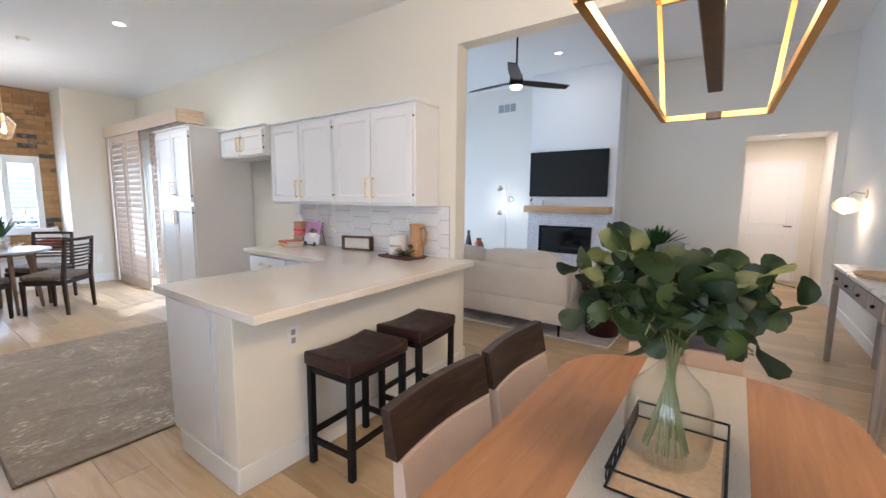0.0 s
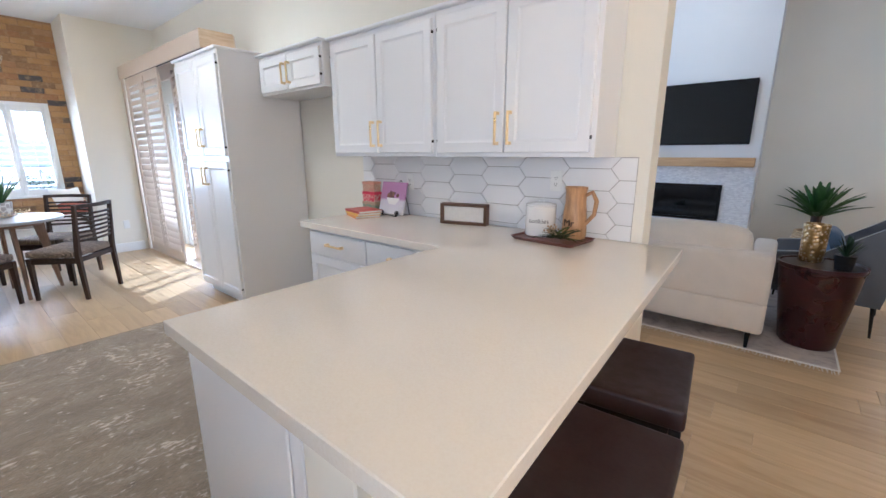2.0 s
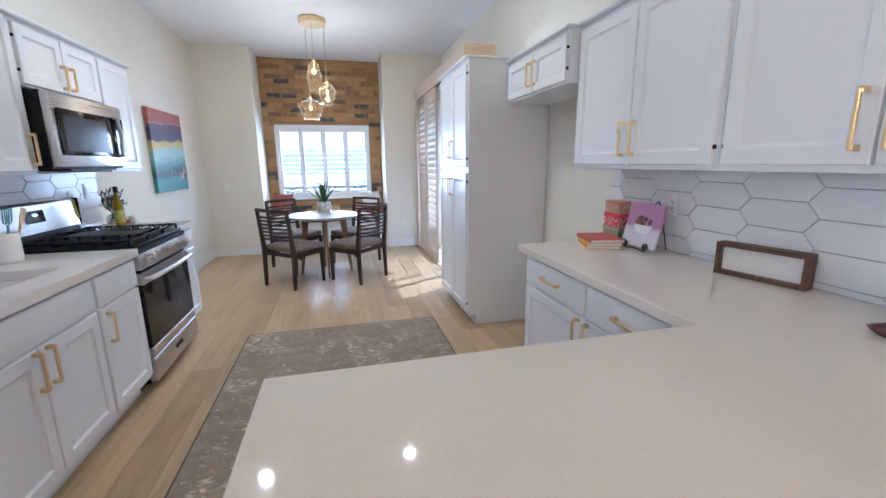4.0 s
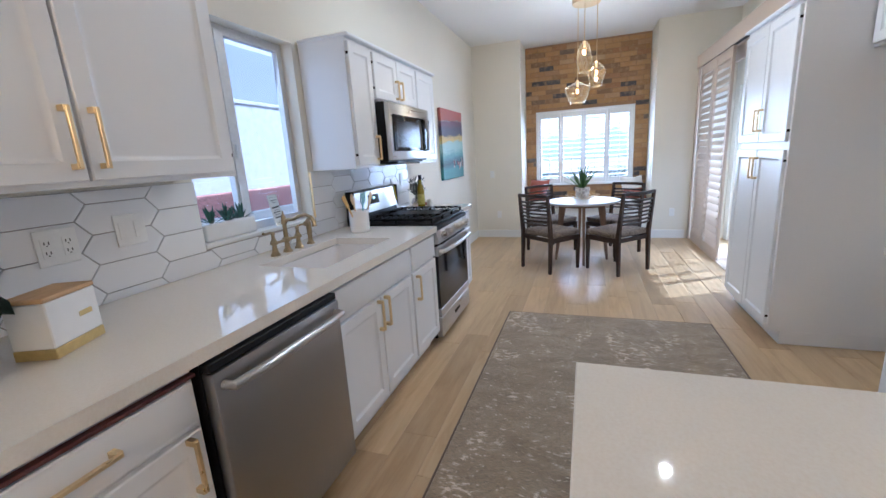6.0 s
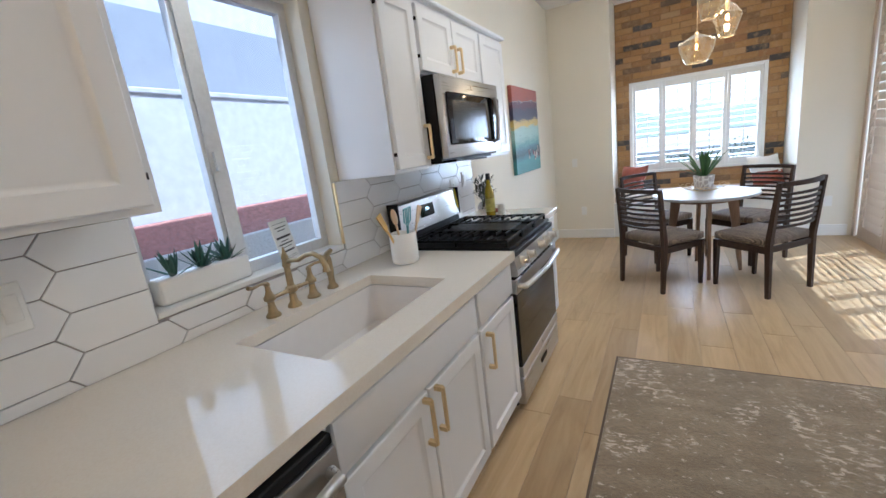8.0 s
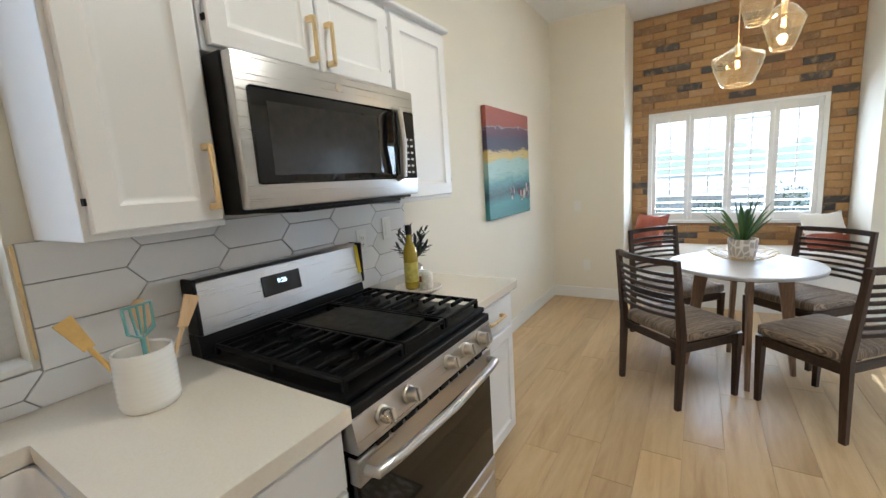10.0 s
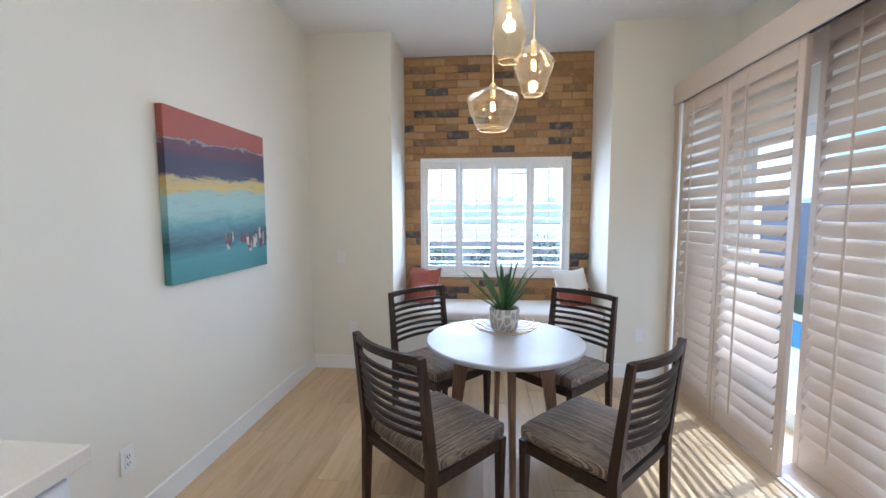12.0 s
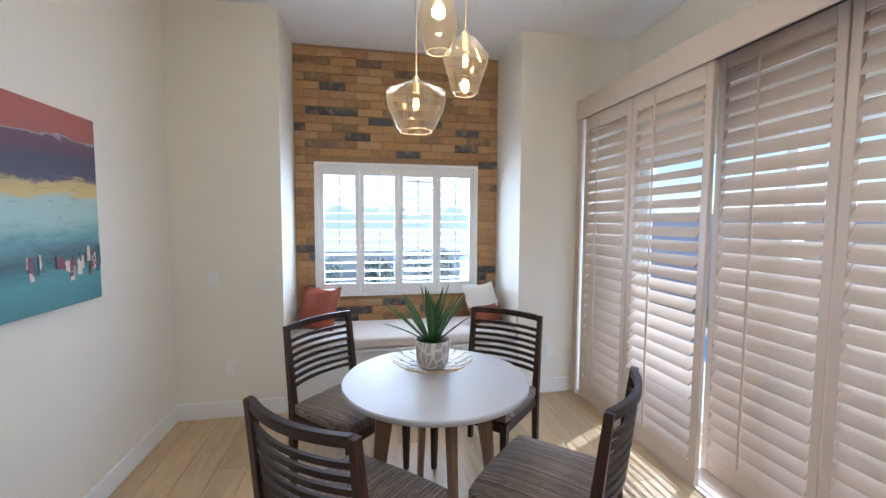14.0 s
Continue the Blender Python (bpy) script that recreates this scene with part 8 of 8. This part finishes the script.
# nook side
solid("yard_wall", boxes((-15.2, -15.0, -4.4, 3.0, -0.15, 0.70), (-15.25, -14.95, -4.4, 3.0, 0.701, 0.76)), STUCCO, "pale block wall at the end of the yard", "wall", "", "structure")
solid("lawn", box(B(), -14.9, -13.6, -3.2, 3.0, -0.149, -0.10), plain("grass", (0.10, 0.17, 0.05), 0.95, grain=40, vary=0.4, bump=0.8), "short green lawn", "lawn", "", "stuff")


def shrub(x, y, z, r, h, seed):
    s_ = thing("shrub", (x, y, z), "leafy green garden shrub by the wall", "shrub", "garden shrubs")
    rr = random.Random(seed)
    tk = B()
    for k in range(5):
        a = rr.random() * math.tau
        tube(tk, [(x, y, z), (x + math.cos(a) * r * 0.4, y + math.sin(a) * r * 0.4, z + h * 0.6)], [0.02, 0.008], 5)
    part("branches", tk, DARKWOOD, s_)
    lf_ = B()
    for k in range(520):
        v_ = Vector((rr.gauss(0, 1), rr.gauss(0, 1), rr.gauss(0, 1))).normalized() * rr.random() ** 0.4
        p = Vector((x + v_.x * r, y + v_.y * r, z + h * 0.55 + v_.z * h * 0.45))
        d_ = Vector((rr.uniform(-1, 1), rr.uniform(-1, 1), rr.uniform(-0.4, 1)))
        blade(lf_, p, d_, rr.uniform(0.07, 0.13), 0.02, 0.2, n=2)
    part("leaves", lf_, SHRUB, s_)


for k, (x, y, r, h) in enumerate(((-14.4, -0.4, 0.6, 0.9), (-14.5, 2.2, 0.7, 1.1), (-14.4, 0.9, 0.5, 0.8))):
    shrub(x, y, -0.15, r, h, 70 + k)
# patio side: pale slab, long pool, grass strip, block wall in shade
solid("patio_slab", box(B(), -24.0, -6.3, 3.06, 4.0, -0.149, -0.02, 0.01), plain("pale_concrete", (0.58, 0.56, 0.53), 0.85, grain=6, vary=0.08, bump=0.3), "pale concrete patio slab", "patio", "", "structure")
water = Mat("pool_water", (0.07, 0.26, 0.46), 0.05)
water.bump(water.noise(water.co(), 5, 3), 0.3, 0.02)
pool = thing("swimming_pool", (-15.0, 4.6, -0.15), "long blue swimming pool with a pale coping", "pool")
part("water", box(B(), -23.0, -7.4, 4.3, 5.2, -0.149, -0.06), water.m, pool, "blue water")
COPING = plain("coping_stone", (0.62, 0.58, 0.52), 0.8, grain=10, vary=0.1, bump=0.2)
for x0, x1, y0, y1 in ((-23.3, -7.1, 4.002, 4.3), (-23.3, -7.1, 5.2, 5.5), (-23.3, -23.0, 4.302, 5.198), (-7.4, -7.1, 4.302, 5.198)):
    part("coping", box(B(), x0, x1, y0, y1, -0.149, -0.03, 0.008), COPING, pool)
solid("grass_strip", box(B(), -24.0, -6.6, 5.502, 6.7, -0.149, -0.06), bpy.data.materials["grass"], "green grass strip behind the pool", "lawn", "", "stuff")
# the back wall's bluish shade is put into its base colour
solid("back_wall", boxes((-24, -6.22, 6.74, 6.94, -0.15, 1.58), (-24, -6.22, 6.70, 6.98, 1.581, 1.64)), plain("block_wall_in_shade", (0.42, 0.43, 0.50), 0.95, grain=20, vary=0.12, bump=0.6), "block wall behind the pool, bluish shade in its colour", "wall", "", "structure")

# added glowing sheet beyond the yard: overexposed white sky over far trees, painted as emission
hz = Mat("glowing_backdrop", (0.0, 0.0, 0.0), 1.0)
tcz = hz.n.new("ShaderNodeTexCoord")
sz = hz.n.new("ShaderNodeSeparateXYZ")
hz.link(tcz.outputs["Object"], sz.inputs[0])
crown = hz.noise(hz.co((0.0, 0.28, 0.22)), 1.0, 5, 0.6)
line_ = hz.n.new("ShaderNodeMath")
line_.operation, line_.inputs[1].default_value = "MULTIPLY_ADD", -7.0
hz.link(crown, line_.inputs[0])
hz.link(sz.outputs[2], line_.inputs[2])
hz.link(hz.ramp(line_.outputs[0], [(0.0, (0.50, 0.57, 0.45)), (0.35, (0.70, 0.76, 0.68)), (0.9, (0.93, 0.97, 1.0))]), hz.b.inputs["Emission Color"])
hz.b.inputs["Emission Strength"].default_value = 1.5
solid("backdrop", boxes((-80.2, -80.0, -70, 60, -0.15, 30)), hz.m, "glowing backdrop sheet painted with overexposed sky over distant trees", "backdrop", "", "structure")

# ---- pieces: bricks, tiles, floor planks ----
def piece(name, me, mat_parent, at):
    ob = new(name, me)
    ob.parent = mat_parent
    ob.location = at
    return ob


def mesh_of(name, bm, mat):
    me = bpy.data.meshes.new(name)
    bmesh.ops.recalc_face_normals(bm, faces=bm.faces)
    bm.to_mesh(me)
    bm.free()
    me.materials.append(mat)
    return me


by_name = {o.name: o for o in scene.objects}
rg = random.Random(5)
# bricks in running bond round the nook window
BH, BL, J = 0.066, 0.222, 0.007
nook = by_name["wall_nook_end"]
cache = {}


def brick_mesh(l, v):
    key = (round(l, 3), v)
    if key not in cache:
        bm = box(B(), -0.002, 0.008 + 0.003 * v, -l / 2, l / 2, -BH / 2, BH / 2, 0.004)
        sway(bm, 0.0025, 40 + v * 7)
        cache[key] = mesh_of("brick", bm, BRICK)
    return cache[key]


row = 0
z = 0.47
while z < ZC - 0.01:
    zc = z + BH / 2
    y = NY0 + 0.001 - (row % 2) * (BL + J) / 2 - rg.uniform(0, 0.03)
    while y < NY1 - 0.01:
        a, e = max(y, NY0 + 0.002), min(y + BL, NY1 - 0.002)
        spans = [(a, e)]
        if z + BH > SZ0 - 0.012 and z < SZ1 + 0.012:
            spans = []
            if a < SY0 - 0.012:
                spans.append((a, min(e, SY0 - 0.014)))
            if e > SY1 + 0.012:
                spans.append((max(a, SY1 + 0.014), e))
        for s0, s1 in spans:
            if s1 - s0 > 0.03 and zc + BH / 2 < ZC + 0.02:
                l = round((s1 - s0) / 0.01) * 0.01 if s1 - s0 < BL - 0.005 else BL
                piece("brick", brick_mesh(min(l, s1 - s0) if l > s1 - s0 else l, rg.randrange(3)), nook, (XB + 0.001, (s0 + s1) / 2, zc))
        y += BL + J
    z += BH + J
    row += 1

# long hexagon tiles
TL_, TH_, TS_, TJ = 0.314, 0.115, 0.046, 0.003


def clip_poly(poly, lo, hi, ax):
    for sgn, lim in ((1, lo), (-1, hi)):
        out = []
        for p, r in zip(poly, poly[1:] + poly[:1]):
            dp, dr = sgn * (p[ax] - lim), sgn * (r[ax] - lim)
            if dp >= 0:
                out.append(p)
            if (dp >= 0) != (dr >= 0):
                t_ = dp / (dp - dr)
                out.append((p[0] + (r[0] - p[0]) * t_, p[1] + (r[1] - p[1]) * t_))
        poly = out
        if len(poly) < 3:
            return []
    return poly


full_tile = {}


def tile_mesh(poly, out):
    """A tile from its outline in the wall's plane (x, z), its face standing out along +y or -y."""
    cx, cz = sum(p[0] for p in poly) / len(poly), sum(p[1] for p in poly) / len(poly)
    bm = B()
    rings = []
    for k, d in ((1.0, 0.0), (1.0, 0.0055), (0.985, 0.0075)):
        rings.append([Vector((cx + (x - cx) * k, d * out, cz + (z_ - cz) * k)) for x, z_ in poly])
    ring_mesh(bm, rings)
    return mesh_of("tile", bm, TILE)


def splash(name, label, x0, x1, z0, z1, yw, out, cx0, cz0, holes=()):
    ya, yb_ = min(yw, yw + out * 0.004), max(yw, yw + out * 0.004)
    bm = B()
    if holes:
        h0, h1, hz = holes[0][:3]
        box(bm, x0, h0, ya, yb_, z0, z1)
        box(bm, h1, x1, ya, yb_, z0, z1)
        box(bm, h0, h1, ya, yb_, z0, hz)
    else:
        box(bm, x0, x1, ya, yb_, z0, z1)
    back = solid(name, bm, GROUT, label, "backsplash", "", "structure")
    pitch = TL_ - TS_
    h, l, s_ = TH_ / 2 - TJ / 2, TL_ / 2 - TJ / 2, TS_
    hexa = [(-l, 0), (-l + s_, -h), (l - s_, -h), (l, 0), (l - s_, h), (-l + s_, h)]
    n0, n1 = int(math.floor((x0 - cx0) / pitch)) - 1, int(math.ceil((x1 - cx0) / pitch)) + 1
    for i in range(n0, n1 + 1):
        cx = cx0 + i * pitch
        for j in range(-5, 6):
            cz = cz0 + j * TH_ + (i % 2) * TH_ / 2
            poly = [(cx + a, cz + b_) for a, b_ in hexa]
            inside = all(x0 + 0.001 < p[0] < x1 - 0.001 and z0 + 0.001 < p[1] < z1 - 0.001 for p in poly)
            regions = [(x0 + 0.001, x1 - 0.001, z0 + 0.001, z1 - 0.001)]
            for hx0, hx1, hz0, hz1 in holes:
                if max(p[0] for p in poly) > hx0 and min(p[0] for p in poly) < hx1 and max(p[1] for p in poly) > hz0:
                    inside = False
                    regions = [(x0 + 0.001, hx0 - 0.002, z0 + 0.001, z1 - 0.001), (hx1 + 0.002, x1 - 0.001, z0 + 0.001, z1 - 0.001), (hx0 - 0.002, hx1 + 0.002, z0 + 0.001, hz0 - 0.002)]
            if inside:
                if out not in full_tile:
                    full_tile[out] = tile_mesh(hexa, out)
                piece("tile", full_tile[out], back, (cx, yw + out * 0.0035, cz))
                continue
            for a, e, f_, g_ in regions:
                pl = clip_poly(clip_poly(poly, a, e, 0), f_, g_, 1)
                if len(pl) >= 3 and max(p[0] for p in pl) - min(p[0] for p in pl) > 0.008 and max(p[1] for p in pl) - min(p[1] for p in pl) > 0.006:
                    piece("tile", tile_mesh([(p[0] - cx, p[1] - cz) for p in pl], out), back, (cx, yw + out * 0.0035, cz))
    return back


splash("backsplash_peninsula", "white long-hexagon tile backsplash with grey grout", -3.80, -1.70, 0.9145, 1.344, YC, -1, -2.474, 1.227)
splash("backsplash_sink", "white long-hexagon tile backsplash round the sink window", -5.42, -1.0, 0.9145, 1.342, YS, 1, -2.607, 1.122, ((WX0 - 0.015, WX1 + 0.001, WZ0 - 0.02, 9),))

# floor planks along x
PWID, PLEN = 0.182, 1.22
fl = by_name["floor"]
pmesh = {}
near = []
rest_v, rest_f = [], []
rg = random.Random(8)
y = -2.6
rowi = 0
while y < 9.6:
    x = -9.0 - rg.random() * PLEN
    while x < X1:
        a, e = max(x, -8.9), min(x + PLEN, X1)
        if y < YS - PWID:
            a = max(a, -1.0)
        elif y > YB:
            a = max(a, 0.22)
        elif y > YC:
            a = max(a, -6.1)
        if e - a > 0.05:
            close = -8.3 < (a + e) / 2 < -0.3 and -0.1 < y + PWID / 2 < 2.6
            if close and len(near) < 300:
                l = round((e - a) - 0.002, 3)
                if l not in pmesh:
                    pmesh[l] = mesh_of("plank", box(B(), -l / 2, l / 2, -PWID / 2 + 0.0006, PWID / 2 - 0.0006, -0.0055, 0.0, 0.0008), PLANK)
                near.append(piece("plank", pmesh[l], fl, ((a + e) / 2, y + PWID / 2, 0)))
            else:
                i0 = len(rest_v)
                for dz, k in ((-0.0055, 0.0), (-0.001, 0.0), (0.0, 0.0012)):
                    rest_v += [(a + 0.001 + k, y + 0.001 + k, dz), (e - 0.001 - k, y + 0.001 + k, dz), (e - 0.001 - k, y + PWID - 0.001 - k, dz), (a + 0.001 + k, y + PWID - 0.001 - k, dz)]
                for r0 in (0, 4):
                    for k in range(4):
                        rest_f.append((i0 + r0 + k, i0 + r0 + (k + 1) % 4, i0 + r0 + 4 + (k + 1) % 4, i0 + r0 + 4 + k))
                rest_f.append((i0 + 8, i0 + 9, i0 + 10, i0 + 11))
        x += PLEN
    y += PWID
    rowi += 1
me = bpy.data.meshes.new("planks")
me.from_pydata(rest_v, [], rest_f)
me.materials.append(PLANK2)
tagged(piece("planks", me, fl, (0, 0, 0)), kind="stuff")

# brass edge strip of the tiles beside the sink window
solid("tile_trim", box(B(), -3.834, -3.826, YS + 0.0005, YS + 0.014, 1.042, 1.338, 0.001), BRASS, "thin brass edge strip of the tiles", "trim", "", "structure")
